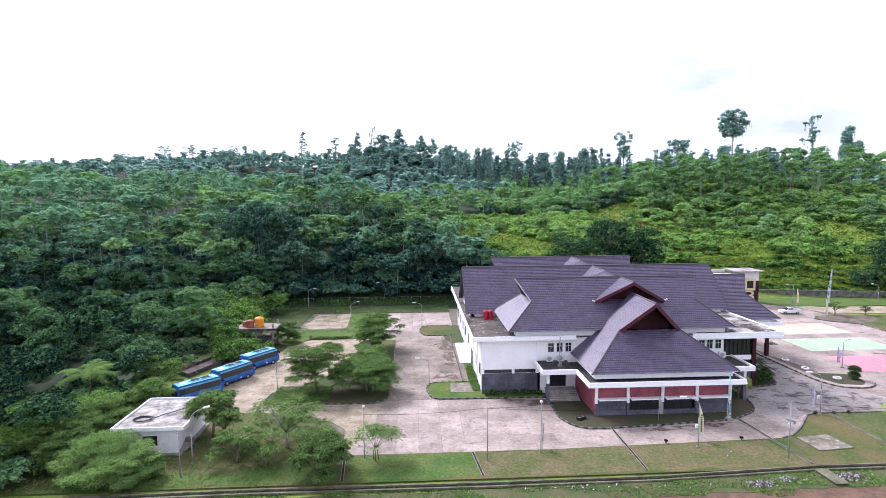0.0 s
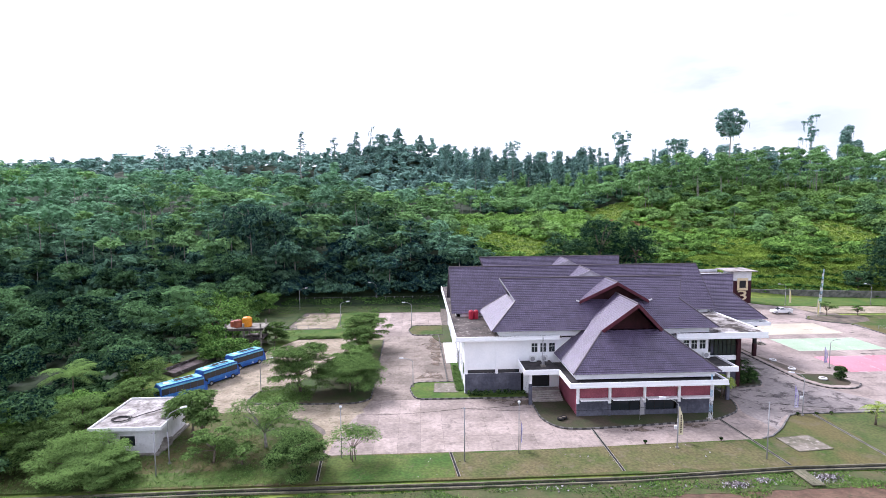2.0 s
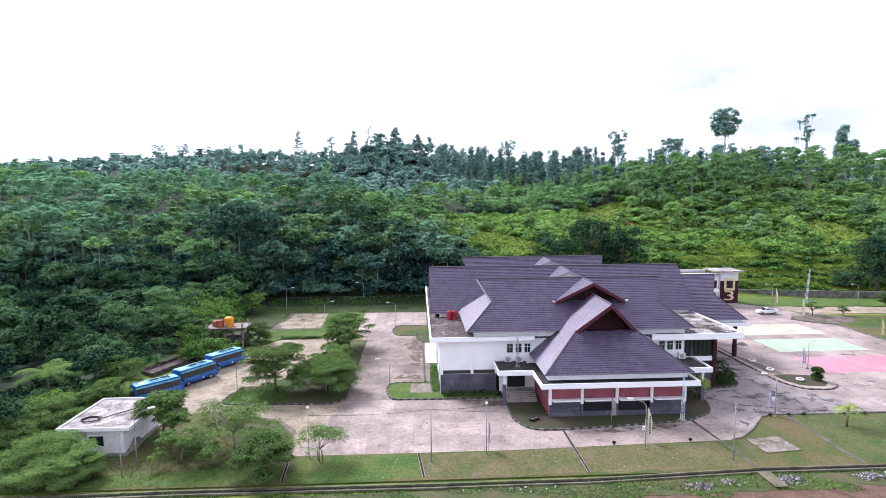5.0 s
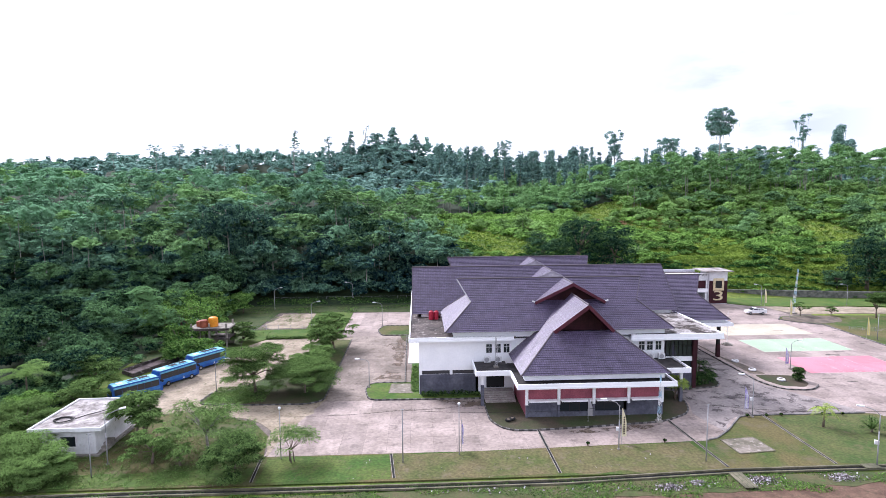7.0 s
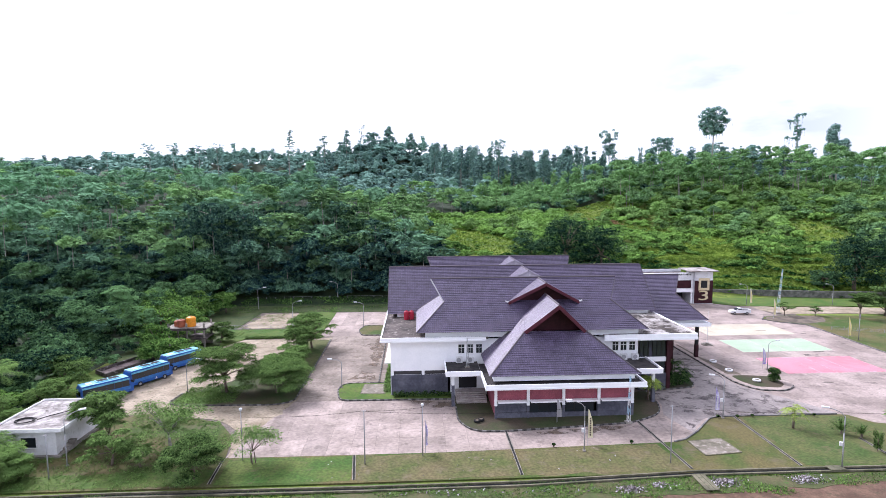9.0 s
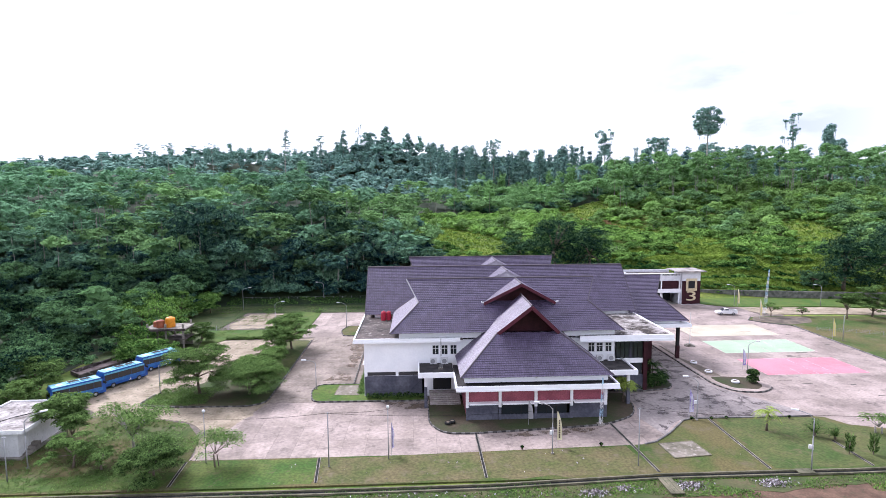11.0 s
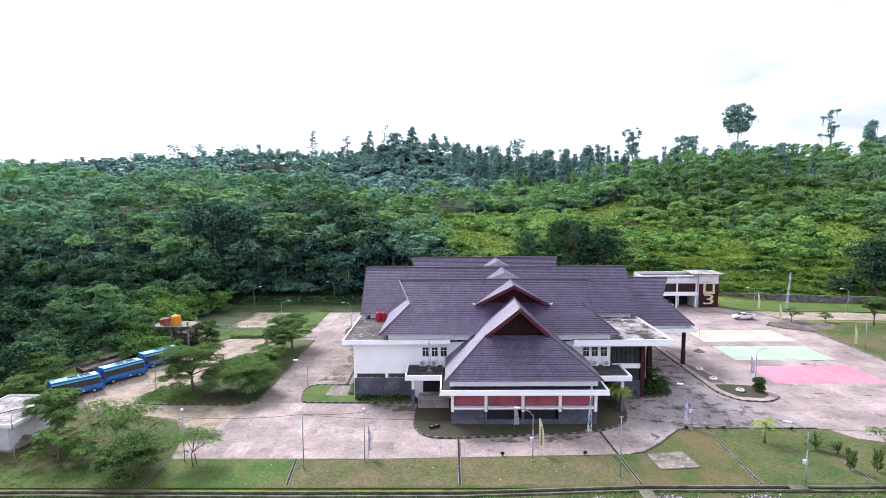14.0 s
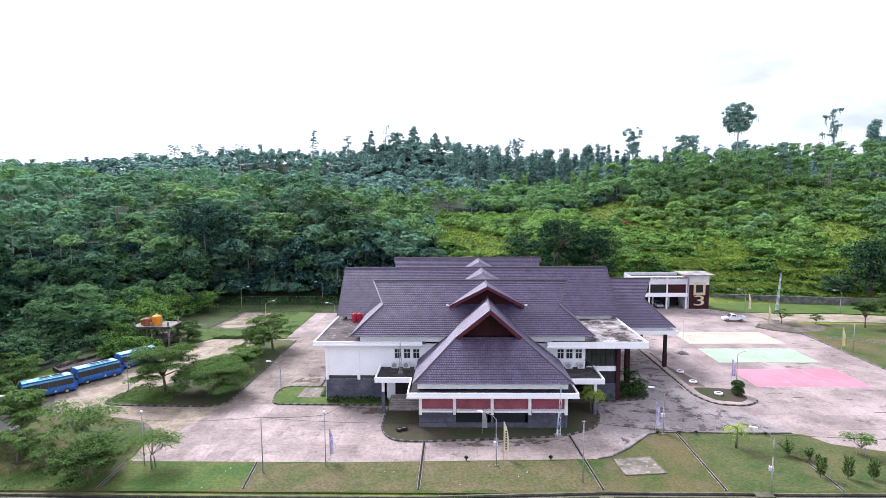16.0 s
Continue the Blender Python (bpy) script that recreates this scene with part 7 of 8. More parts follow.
def bus(x, y, turn, label):
    """A midi bus about 7 m long, nose along +x, with its left side on +y."""
    top = thing("bus", (x, y, 0), label, "bus", "buses parked in a row", turn=turn)
    L, W, H = 7.4, 2.2, 2.85
    prof = [(-L / 2, 0.45), (-L / 2 - 0.02, 1.2), (-L / 2 + 0.05, 2.2), (-L / 2 + 0.25, H - 0.12), (-L / 2 + 0.6, H), (L / 2 - 0.9, H), (L / 2 - 0.45, H - 0.15), (L / 2 - 0.1, 1.5), (L / 2, 1.0), (L / 2 - 0.02, 0.45)]
    s = Shape()
    n = len(prof)
    for yy, inset in ((-W / 2, 0), (W / 2, 0)):
        s.v += [(px, yy * (0.94 if pz > 2.4 else 1.0), pz) for px, pz in prof]
    s.f += [tuple(range(n)), tuple(2 * n - 1 - k for k in range(n))]
    s.f += [(k, n + k, n + (k + 1) % n, (k + 1) % n) for k in range(n)]
    body = part("body", s, M_BLUE, top, "bright blue painted body")
    part("roof_panel", Shape().box(-L / 2 + 0.3, L / 2 - 0.75, -W / 2 + 0.07, W / 2 - 0.07, H + 0.003, H + 0.03), M_CYAN, top, "light blue roof panel")
    unit_shape = rounded([(-1.3, -0.62), (2.1, -0.62), (2.1, 0.62), (-1.3, 0.62)], 0.25)
    cooler = part("air_conditioner", Shape().prism(unit_shape, H + 0.03, H + 0.15), M_CYAN, top, "pale roof air conditioner with dark grilles")
    for xa in (-1.1, 0.5):
        part("grille", Shape().box(xa, xa + 1.4, -0.48, 0.48, H + 0.151, H + 0.165), M_DARK, cooler)
    part("roof_hatch", Shape().box(-2.7, -1.9, -0.35, 0.35, H + 0.03, H + 0.10), M_WHITE_TRIM, top)
    for side in (-1, 1):
        yy = side * (W / 2 + 0.006)
        for k in range(6):
            xa = -L / 2 + 0.35 + k * 1.08
            part("side_window", Shape().box(xa, xa + 1.04, min(yy, yy * 0.97), max(yy, yy * 0.97), 1.42, 2.34), M_GLASS, top)
        part("eave_band", Shape().box(-L / 2 + 0.25, L / 2 - 0.55, min(yy, yy * 0.96), max(yy, yy * 0.96), 2.37, 2.62), M_CYAN, top, "light blue band under the roof edge")
        part("stripe", Shape().box(-L / 2 + 0.3, L / 2 - 0.4, min(yy, yy * 0.985), max(yy, yy * 0.985), 0.86, 1.39), M_BUSBAND, top, "paler blue side band")
        part("emblem", Shape().prism([(0.5, 0.55), (0.9, 0.55), (0.75, 0.95)], 0, 0.01), M_WHITE_TRIM, top, "white triangular emblem").matrix_basis = Matrix(((1, 0, 0, 0), (0, 0, -side, side * (W / 2 + 0.012)), (0, 1, 0, 0), (0, 0, 0, 1)))
        for xw in (-2.1, 2.2):
            wheel = part("wheel", Shape().tube((xw, side * (W / 2 - 0.28), 0.42), (xw, side * (W / 2 + 0.02), 0.42), 0.42, n=18), M_TYRE, top)
            part("rim", Shape().tube((xw, side * (W / 2 + 0.02), 0.42), (xw, side * (W / 2 + 0.035), 0.42), 0.22, n=14), M_STEEL, wheel)
    part("rear_window", Shape().box(-L / 2 - 0.03, -L / 2 + 0.02, -0.9, 0.9, 1.5, 2.2), M_GLASS, top)
    part("windscreen", Shape().poly([(L / 2 - 0.08, -0.98, 1.5), (L / 2 - 0.08, 0.98, 1.5), (L / 2 - 0.41, 0.95, 2.66), (L / 2 - 0.41, -0.95, 2.66)]), M_GLASS, top)
    for sy in (-0.8, 0.8):
        part("tail_light", Shape().box(-L / 2 - 0.04, -L / 2 - 0.01, sy - 0.12, sy + 0.12, 0.8, 1.1), M_RED, top)
        part("mirror", Shape().bar((L / 2 - 0.4, sy * 1.3, 2.2), (L / 2 + 0.05, sy * 1.55, 1.9), 0.08, 0.3), M_BLACK, top)
    part("underbody", Shape().box(-L / 2 + 0.2, L / 2 - 0.3, -W / 2 + 0.1, W / 2 - 0.1, 0.28, 0.45), M_BLACK, top)


bus(-34.6, 85.0, 47, "bright blue bus with a pale roof, parked behind the small house")
bus(-31.6, 92.4, 57, "bright blue bus with a pale roof, parked in the middle")
bus(-29.4, 100.6, 55, "bright blue bus with a pale roof, parked before the water tanks")


# ---- water tank platform ----
def tank(parent_name, x, y, z, r, h, mat, label, ribs=5):
    top = thing(parent_name, (x, y, z), label, "water tank")
    prof = [(r * 0.96, 0), (r, 0.05)]
    for k in range(ribs):
        a = 0.05 + (h * 0.78) * k / ribs
        b = h * 0.78 / ribs
        prof += [(r, a + b * 0.1), (r * 1.03, a + b * 0.5), (r, a + b * 0.9)]
    prof += [(r, h * 0.84), (r * 0.75, h * 0.94), (r * 0.3, h * 0.97)]
    part("shell", Shape().lathe(prof, 20), mat, top, smooth=True)
    part("lid", Shape().lathe([(r * 0.3, h * 0.96), (r * 0.3, h * 1.02), (r * 0.1, h * 1.04)], 14), mat, top)


M_ORANGE = mottled("orange_plastic", (0.62, 0.22, 0.015), (0.75, 0.30, 0.02), 0.8, 5.0, 0.4, 0.02)
M_RUST = mottled("rust_brown_plastic", (0.22, 0.06, 0.03), (0.33, 0.10, 0.05), 0.8, 5.0, 0.6, 0.05)
M_TANKRED = mottled("red_plastic", (0.38, 0.02, 0.045), (0.48, 0.035, 0.06), 0.8, 5.0, 0.4, 0.02)


def tank_platform():
    top = thing("tank_platform", (-33.5, 114.5, 0), "unfinished grey concrete frame that carries water tanks", "platform")
    for x in (-37.0, -33.4, -29.9):
        for y in (112.6, 116.6):
            part("post", Shape().box(x - 0.15, x + 0.15, y - 0.15, y + 0.15, 0, 5.3), M_OLD, top, "", world=True)
    part("deck", Shape().box(-37.6, -29.2, 112.0, 117.2, 4.15, 4.4), M_OLD, top, "stained concrete deck", world=True)
    part("lower_deck", Shape().box(-33.6, -29.4, 112.3, 116.9, 2.0, 2.2), M_STAINED, top, "", world=True)
    part("infill_wall", Shape().box(-33.3, -30.0, 116.5, 116.65, 0, 2.0), M_OLD, top, "", world=True)
    part("deck_beam", Shape().box(-37.6, -29.2, 111.9, 112.1, 3.95, 4.4), M_STAINED, top, "", world=True)


tank_platform()
tank("water_tank", -33.0, 114.0, 4.4, 0.95, 2.1, M_ORANGE, "orange plastic water tank on the concrete deck")
tank("water_tank", -34.8, 113.6, 4.4, 0.8, 1.6, M_RUST, "rust-brown water tank on the concrete deck")
tank("water_tank", -35.9, 114.4, 4.4, 0.7, 1.2, M_RUST, "rust-brown water tank on the concrete deck")
tank("water_tank", 12.25, 95.6, 9.25, 0.45, 1.65, M_TANKRED, "red plastic water tank on the flat roof")
tank("water_tank", 13.15, 95.8, 9.25, 0.43, 1.6, M_TANKRED, "red plastic water tank on the flat roof")


def pit():
    top = thing("walled_pit", (-40.5, 100, 0), "low rectangle of weathered block walls round bare rubble", "wall")
    c = [(-43.2, 97.5), (-40.2, 95.2), (-36.4, 104.6), (-39.6, 106.8)]
    for a, b in zip(c, c[1:] + c[:1]):
        part("wall", Shape().bar((*a, 0.3), (*b, 0.3), 0.25, 0.7), M_STAINED, top, "", world=True)
    part("rubble_floor", Shape().prism(c, -0.1, 0.12), mottled("rubble", (0.10, 0.075, 0.07), (0.22, 0.175, 0.17), 0.9, 4.0, 0.95, 0.4, c=(0.05, 0.035, 0.03), stain=0.7), top, "brown rubble floor", world=True)


pit()


# ---- fire station ----
def lettering(name, text, size, mat, parent, at, label="", depth=0.06, width=None):
    cu = bpy.data.curves.new(name, "FONT")
    cu.body, cu.size, cu.extrude, cu.align_x, cu.align_y = text, size, depth, "CENTER", "BOTTOM"
    tmp = bpy.data.objects.new(name, cu)
    me = bpy.data.meshes.new_from_object(tmp)
    bpy.data.objects.remove(tmp)
    me.materials.append(mat)
    co = np.empty(len(me.vertices) * 3, np.float32)
    me.vertices.foreach_get("co", co)
    co = co.reshape(-1, 3)
    if width:
        co[:, 0] *= width / max(1e-6, co[:, 0].max() - co[:, 0].min())
    co = np.stack([co[:, 0] + at[0], at[1] - co[:, 2], co[:, 1] + at[2]], 1)
    me.vertices.foreach_set("co", np.ascontiguousarray(co.ravel(), np.float32))
    me.update()
    return part(name, me, None, parent, label, world=True)


M_GOLD = mottled("dull_gold_paint", (0.56, 0.46, 0.28), (0.66, 0.56, 0.36), 0.8, 6.0, 0.5, 0.03)
M_GREYWALL = mottled("pale_grey_paint", (0.62, 0.63, 0.66), (0.74, 0.75, 0.78), 0.6, 5.0, 0.6, 0.04)


def fire_station():
    top = thing("fire_station", (86, 150, 0), "two-storey fire station with a numbered tower and dark bays", "building")
    P = lambda name, shape, mat, label="", parent=None: part(name, shape, mat, parent or top, label, world=True)
    y0, y1 = 150.0, 158.0
    P("upper_wall", Shape().box(77.6, 92.4, y0, y0 + 0.3, 6.75, 8.7), M_GREYWALL, "pale grey parapet wall")
    P("floor_band", Shape().box(77.6, 92.4, y0 - 0.15, y0 + 0.3, 3.35, 4.4), M_WHITE, "white floor band")
    P("side_wall", Shape().box(77.6, 77.9, y0 + 0.3, y1, 0, 8.7), M_GREYWALL)
    P("back_wall", Shape().box(77.9, 92.4, y1 - 0.3, y1, 0, 8.7), M_GREYWALL)
    P("floor_slab", Shape().box(77.9, 92.4, y0 + 0.3, y1 - 0.3, 3.5, 3.8), M_DARK)
    P("roof_slab", Shape().box(77.9, 92.4, y0 + 0.3, y1 - 0.3, 8.0, 8.2), M_STAINED)
    P("coping", Shape().box(77.4, 92.45, y0 - 0.2, y0 + 0.4, 8.7, 8.86), M_WHITE, "white parapet coping")
    P("parapet", Shape().box(77.6, 92.4, y1 - 0.3, y1, 8.7, 8.95), M_OLDWHITE)
    for a, b, m, lb in ((78.0, 81.9, M_DARK, "dark upper window panel"), (82.3, 86.6, M_DARK, "dark upper window panel"), (87.0, 91.8, M_MAROON, "maroon upper panel")):
        P("upper_panel", Shape().box(a, b, y0 + 0.05, y0 + 0.12, 4.45, 6.7), m, lb)
    for x in (77.6, 81.95, 86.65, 91.85):
        P("pier", Shape().box(x, x + 0.32, y0 - 0.05, y0 + 0.28, 4.4, 6.75), M_WHITE, "white pier")
        P("column", Shape().box(x, x + 0.4, y0 + 0.1, y0 + 0.5, 0, 3.35), M_WHITE, "white bay column")
    P("bay_floor", Shape().box(77.95, 92.45, y0 - 0.1, y1 - 0.35, -0.2, 0.03), M_OLD, "stained concrete bay floor")
    P("bay_side", Shape().box(92.1, 92.44, y0 + 0.5, y1 - 0.35, 0.03, 6.7), M_GREYWALL, "pale grey bay side wall")
    # dark colour of this back wall stands for the shade in the bays
    P("bay_back", Shape().box(78.0, 92.0, y0 + 5.5, y0 + 5.6, 0, 3.4), M_DARK, "dark back of the open bays")
    for x in (80.6, 84.0, 88.4):
        P("column", Shape().box(x, x + 0.3, y0 + 3.0, y0 + 3.3, 0.03, 3.5), M_WHITE, "white bay column")
    lettering("sign", "FIRE STATION  APARTMENT", 0.66, M_BLACK, top, (86.5, y0 - 0.02, 8.05), "dark raised lettering", width=11.2)
    # tower
    P("tower_wall", Shape().box(92.5, 97.7, y0 - 0.6, y0 + 4.5, 0, 9.3), M_GREYWALL, "pale grey tower")
    P("tower_panel", Shape().box(92.45, 97.75, y0 - 0.68, y0 - 0.6, 0.15, 6.7), M_MAROON, "dark maroon tower cladding")
    P("tower_roof", Shape().box(90.6, 98.7, y0 - 2.0, y0 + 5.6, 9.35, 9.62), M_STAINED_LIGHT, "wide stained white tower roof slab")
    fr = Shape()
    fr.box(93.6, 96.7, y0 - 0.78, y0 - 0.68, 3.9, 4.6).box(93.6, 96.7, y0 - 0.78, y0 - 0.68, 6.7, 7.4).box(93.6, 94.2, y0 - 0.78, y0 - 0.68, 4.6, 6.7).box(96.1, 96.7, y0 - 0.78, y0 - 0.68, 4.6, 6.7)
    P("gold_frame", fr, M_GOLD, "gold square window surround")
    P("tower_window", Shape().box(94.2, 96.1, y0 - 0.72, y0 - 0.69, 4.6, 6.7), M_DARK, "dark tower window")
    lettering("numeral", "3", 3.9, M_GOLD, top, (95.15, y0 - 0.74, 0.35), "large gold numeral", width=2.7)


fire_station()


# ---- vehicles ----
def pickup(x, y, turn, paint, label):
    """A pickup about 5 m long, nose along +x."""
    top = thing("pickup_truck", (x, y, 0), label, "car", turn=turn)
    L, W = 5.1, 1.75

    def loft(prof, w0, w1, zmid):
        s, n = Shape(), len(prof)
        for sg in (-1, 1):
            s.v += [(px, sg * (w0 if pz < zmid else w1) / 2, pz) for px, pz in prof]
        s.f += [tuple(range(n)), tuple(2 * n - 1 - k for k in range(n))]
        s.f += [(k, n + k, n + (k + 1) % n, (k + 1) % n) for k in range(n)]
        return s

    part("body", loft([(-L / 2, 0.5), (-L / 2, 1.05), (-0.6, 1.08), (0.9, 1.08), (1.1, 1.06), (2.35, 0.95), (2.52, 0.75), (2.5, 0.45), (-L / 2 + 0.1, 0.42)], W, W * 0.97, 0.9), paint, top, "painted body")
    part("cab", loft([(-0.65, 1.08), (-0.45, 1.6), (-0.25, 1.66), (0.55, 1.66), (1.3, 1.08)], W * 0.97, W * 0.82, 1.3), paint, top)
    part("bed_floor", Shape().box(-L / 2 + 0.12, -0.75, -W / 2 + 0.12, W / 2 - 0.12, 1.06, 1.09), M_DARK, top, "dark load bed")
    for sg in (-1, 1):
        part("side_window", Shape().poly([(-0.42, sg * W * 0.475, 1.14), (0.98, sg * W * 0.475, 1.14), (0.48, sg * W * 0.428, 1.58), (-0.3, sg * W * 0.428, 1.58)]), M_GLASS, top)
        part("bed_side", Shape().box(-L / 2, -0.7, sg * W / 2 - 0.06 if sg > 0 else -W / 2, sg * W / 2 if sg > 0 else -W / 2 + 0.06, 1.05, 1.3), paint, top)
        part("headlight", Shape().box(2.38, 2.5, sg * 0.6 - 0.16, sg * 0.6 + 0.16, 0.72, 0.9), M_WHITE_TRIM, top)
        for xw in (-1.55, 1.6):
            wheel = part("wheel", Shape().tube((xw, sg * (W / 2 - 0.2), 0.36), (xw, sg * (W / 2 + 0.02), 0.36), 0.36, n=16), M_TYRE, top)
            part("rim", Shape().tube((xw, sg * (W / 2 + 0.02), 0.36), (xw, sg * (W / 2 + 0.035), 0.36), 0.2, n=12), M_STEEL, wheel)
    part("windscreen", Shape().poly([(1.27, -0.78, 1.12), (1.27, 0.78, 1.12), (0.6, 0.7, 1.63), (0.6, -0.7, 1.63)]), M_GLASS, top)
    part("tailgate", Shape().box(-L / 2 - 0.02, -L / 2 + 0.05, -W / 2 + 0.06, W / 2 - 0.06, 0.7, 1.3), paint, top)


M_CARWHITE = plain("white_car_paint", (0.75, 0.75, 0.75), 0.3)
M_CARSILVER = plain("silver_car_paint", (0.35, 0.37, 0.40), 0.3, 0.3)
pickup(97.6, 135.9, 176, M_CARWHITE, "white pickup truck on the plaza")
pickup(85.4, 152.9, -92, M_CARSILVER, "silver pickup parked in the open bay of the fire station")


# ---- lamps, poles, wires, flags ----
M_LAMPHEAD = plain("pale_lamp_glass", (0.75, 0.76, 0.78), 0.3)


def street_lamp(x, y, h, turn=0.0, arm=1.6, box=False, label="grey street lamp with one curved arm"):
    top = thing("street_lamp", (x, y, 0), label, "street lamp", "street lamps round the yard", turn=turn)
    part("base_plate", Shape().box(-0.18, 0.18, -0.18, 0.18, -0.05, 0.2), M_OLD, top)
    part("pole", Shape().tube((0, 0, 0), (0, 0, h * 0.62), 0.075, 0.06, 8).tube((0, 0, h * 0.62), (0, 0, h * 0.9), 0.06, 0.045, 8), M_GREYPOLE, top, smooth=True)
    s = Shape()
    pts = [Vector((0, 0, h * 0.88)), Vector((arm * 0.25, 0, h * 0.955)), Vector((arm * 0.65, 0, h * 0.985)), Vector((arm, 0, h))]
    for a, b in zip(pts, pts[1:]):
        s.tube(a, b, 0.04, n=6)
    part("arm", s, M_GREYPOLE, top, smooth=True)
    head = Shape().prism(rounded([(arm - 0.1, -0.13), (arm + 0.65, -0.16), (arm + 0.65, 0.16), (arm - 0.1, 0.13)], 0.08), h - 0.04, h + 0.1)
    part("lamp_head", head, M_LAMPHEAD, top, "pale lamp head")
    if box:
        part("control_box", Shape().box(-0.1, 0.35, -0.3, -0.06, h * 0.38, h * 0.38 + 0.45), M_WHITE_TRIM, top, "white control box")


def post_lamp(x, y, h, label="tall thin post lamp with a white globe"):
    top = thing("post_lamp", (x, y, 0), label, "street lamp", "post lamps on the forecourt edge")
    part("pole", Shape().tube((0, 0, -0.1), (0, 0, h), 0.06, 0.045, 8), M_GREYPOLE, top, smooth=True)
    part("globe", Shape().lathe([(0.08, h - 0.05), (0.16, h + 0.06), (0.19, h + 0.17), (0.13, h + 0.29), (0.03, h + 0.33)], 14), M_LAMPHEAD, top, smooth=True)
    part("collar", Shape().tube((0, 0, h - 0.12), (0, 0, h - 0.02), 0.1, n=8), M_GREYPOLE, top)


def utility_pole(x, y, h, label="thin grey utility pole with a short crossbar"):
    top = thing("utility_pole", (x, y, 0), label, "pole", "utility poles on the front lawn")
    part("pole", Shape().tube((0, 0, -0.1), (0, 0, h), 0.075, 0.055, 8), M_GREYPOLE, top, smooth=True)
    part("crossbar", Shape().bar((-0.25, 0, h - 0.12), (0.25, 0, h - 0.12), 0.06, 0.06), M_GREYPOLE, top)


post_lamp(-6.6, 62.9, 6.2)
post_lamp(14.75, 62.7, 6.3)
utility_pole(8.0, 61.1, 6.6)
utility_pole(43.5, 59.3, 7.0)
utility_pole(-26.9, 59.8, 5.2)
street_lamp(1.8, 86.9, 4.9, 180)
street_lamp(-22.7, 86.5, 5.2, 35)
street_lamp(56.6, 71.4, 6.1, 160, 1.3, box=True)
street_lamp(62.2, 56.9, 6.9, 150, box=True)
street_lamp(76.1, 91.5, 5.2, 10)
street_lamp(34.4, 62.8, 6.3, 165, box=True)
street_lamp(129.3, 144.5, 6.0, 180)
street_lamp(106.0, 146.5, 6.0, 180)
street_lamp(-30.2, 152.0, 6.0, 20)
street_lamp(-9.6, 161.0, 6.0, 180)
street_lamp(1.2, 129.1, 6.0, 180)
street_lamp(-26.7, 62.7, 6.4, 40)
street_lamp(-16.0, 131.0, 6.0, 20)
utility_pole(107.4, 109.0, 5.6)


def wire(points, label="thin black overhead wire"):
    top = thing("overhead_wire", points[0], label, "wire")
    line = [Vector(points[0])]
    for a, b in zip(points, points[1:]):
        a, b = Vector(a), Vector(b)
        sag = 0.02 * (b - a).length
        line += [a.lerp(b, k / 10) - Vector((0, 0, 4 * sag * (k / 10) * (1 - k / 10))) for k in range(1, 11)]
    s = Shape()
    for p in line:
        s.v += [tuple(p + Vector((0, 0.02 * math.cos(q * 2.094), 0.02 * math.sin(q * 2.094)))) for q in range(3)]
    s.f += [(3 * i + q, 3 * i + (q + 1) % 3, 3 * i + 3 + (q + 1) % 3, 3 * i + 3 + q) for i in range(len(line) - 1) for q in range(3)]
    part("wire_line", s, M_BLACK, top, world=True)


wire([(-6.6, 62.9, 5.4), (8.0, 61.1, 6.5)])
wire([(8.0, 61.1, 6.5), (14.75, 62.7, 6.1), (19.2, 78.1, 4.9)])
wire([(8.0, 61.1, 6.45), (34.4, 62.8, 5.6)])
wire([(43.5, 59.3, 6.9), (62.2, 56.9, 6.6), (112.0, 58.5, 6.8)])


def feather_flag(x, y, h, cloth, label, marks, turn=0.0):
    top = thing("feather_flag", (x, y, 0), label, "flag", "feather flags round the yard", turn=turn)
    part("pole", Shape().tube((0, 0, -0.1), (0, 0, h), 0.03, 0.018, 6), M_STEEL, top)
    s = Shape()
    for k in range(9):
        t = k / 8
        w = 0.62 * (1 - 0.85 * t**3)
        z = 0.9 + (h - 0.95) * t
        bend = 0.06 * math.sin(t * 9)
        s.v += [(0.03, bend * 0.4, z), (0.03 + w, bend, z)]
        s.v += [(0.03, bend * 0.4 + 0.012, z), (0.03 + w, bend + 0.012, z)]
    for k in range(8):
        j = 4 * k
        s.f += [(j, j + 1, j + 5, j + 4), (j + 3, j + 2, j + 6, j + 7), (j + 1, j + 3, j + 7, j + 5), (j + 2, j, j + 4, j + 6)]
    cl = part("cloth", s, cloth, top)
    for k in range(8):
        z = 1.2 + (h - 2.2) * k / 8
        part("printed_bar", Shape().box(0.2, 0.38, -0.085, -0.075, z, z + (h - 2.2) / 11), marks, cl)


M_YELLOW = plain("yellow_cloth", (0.72, 0.62, 0.22), 0.8)
M_CREAMCLOTH = plain("cream_cloth", (0.72, 0.66, 0.45), 0.8)
M_VIOLET = mottled("violet_cloth", (0.30, 0.24, 0.52), (0.62, 0.58, 0.72), 1.5, 6.0, 0.8, 0.0)
M_INK = plain("dark_ink", (0.10, 0.07, 0.05), 0.8)
feather_flag(35.4, 64.6, 4.6, M_CREAMCLOTH, "cream and yellow feather flag on the lawn edge", M_INK)
feather_flag(15.1, 63.4, 4.2, M_VIOLET, "violet and white feather flag on the lawn edge", M_WHITE_TRIM, 62)
feather_flag(55.9, 72.2, 4.2, M_VIOLET, "violet and white feather flag beside a street lamp", M_WHITE_TRIM)
feather_flag(75.5, 92.0, 3.8, M_VIOLET, "violet feather flag on the plaza", M_WHITE_TRIM)
feather_flag(106.3, 145.4, 5.0, M_CREAMCLOTH, "pale yellow feather flag on the far lawn", M_YELLOW)
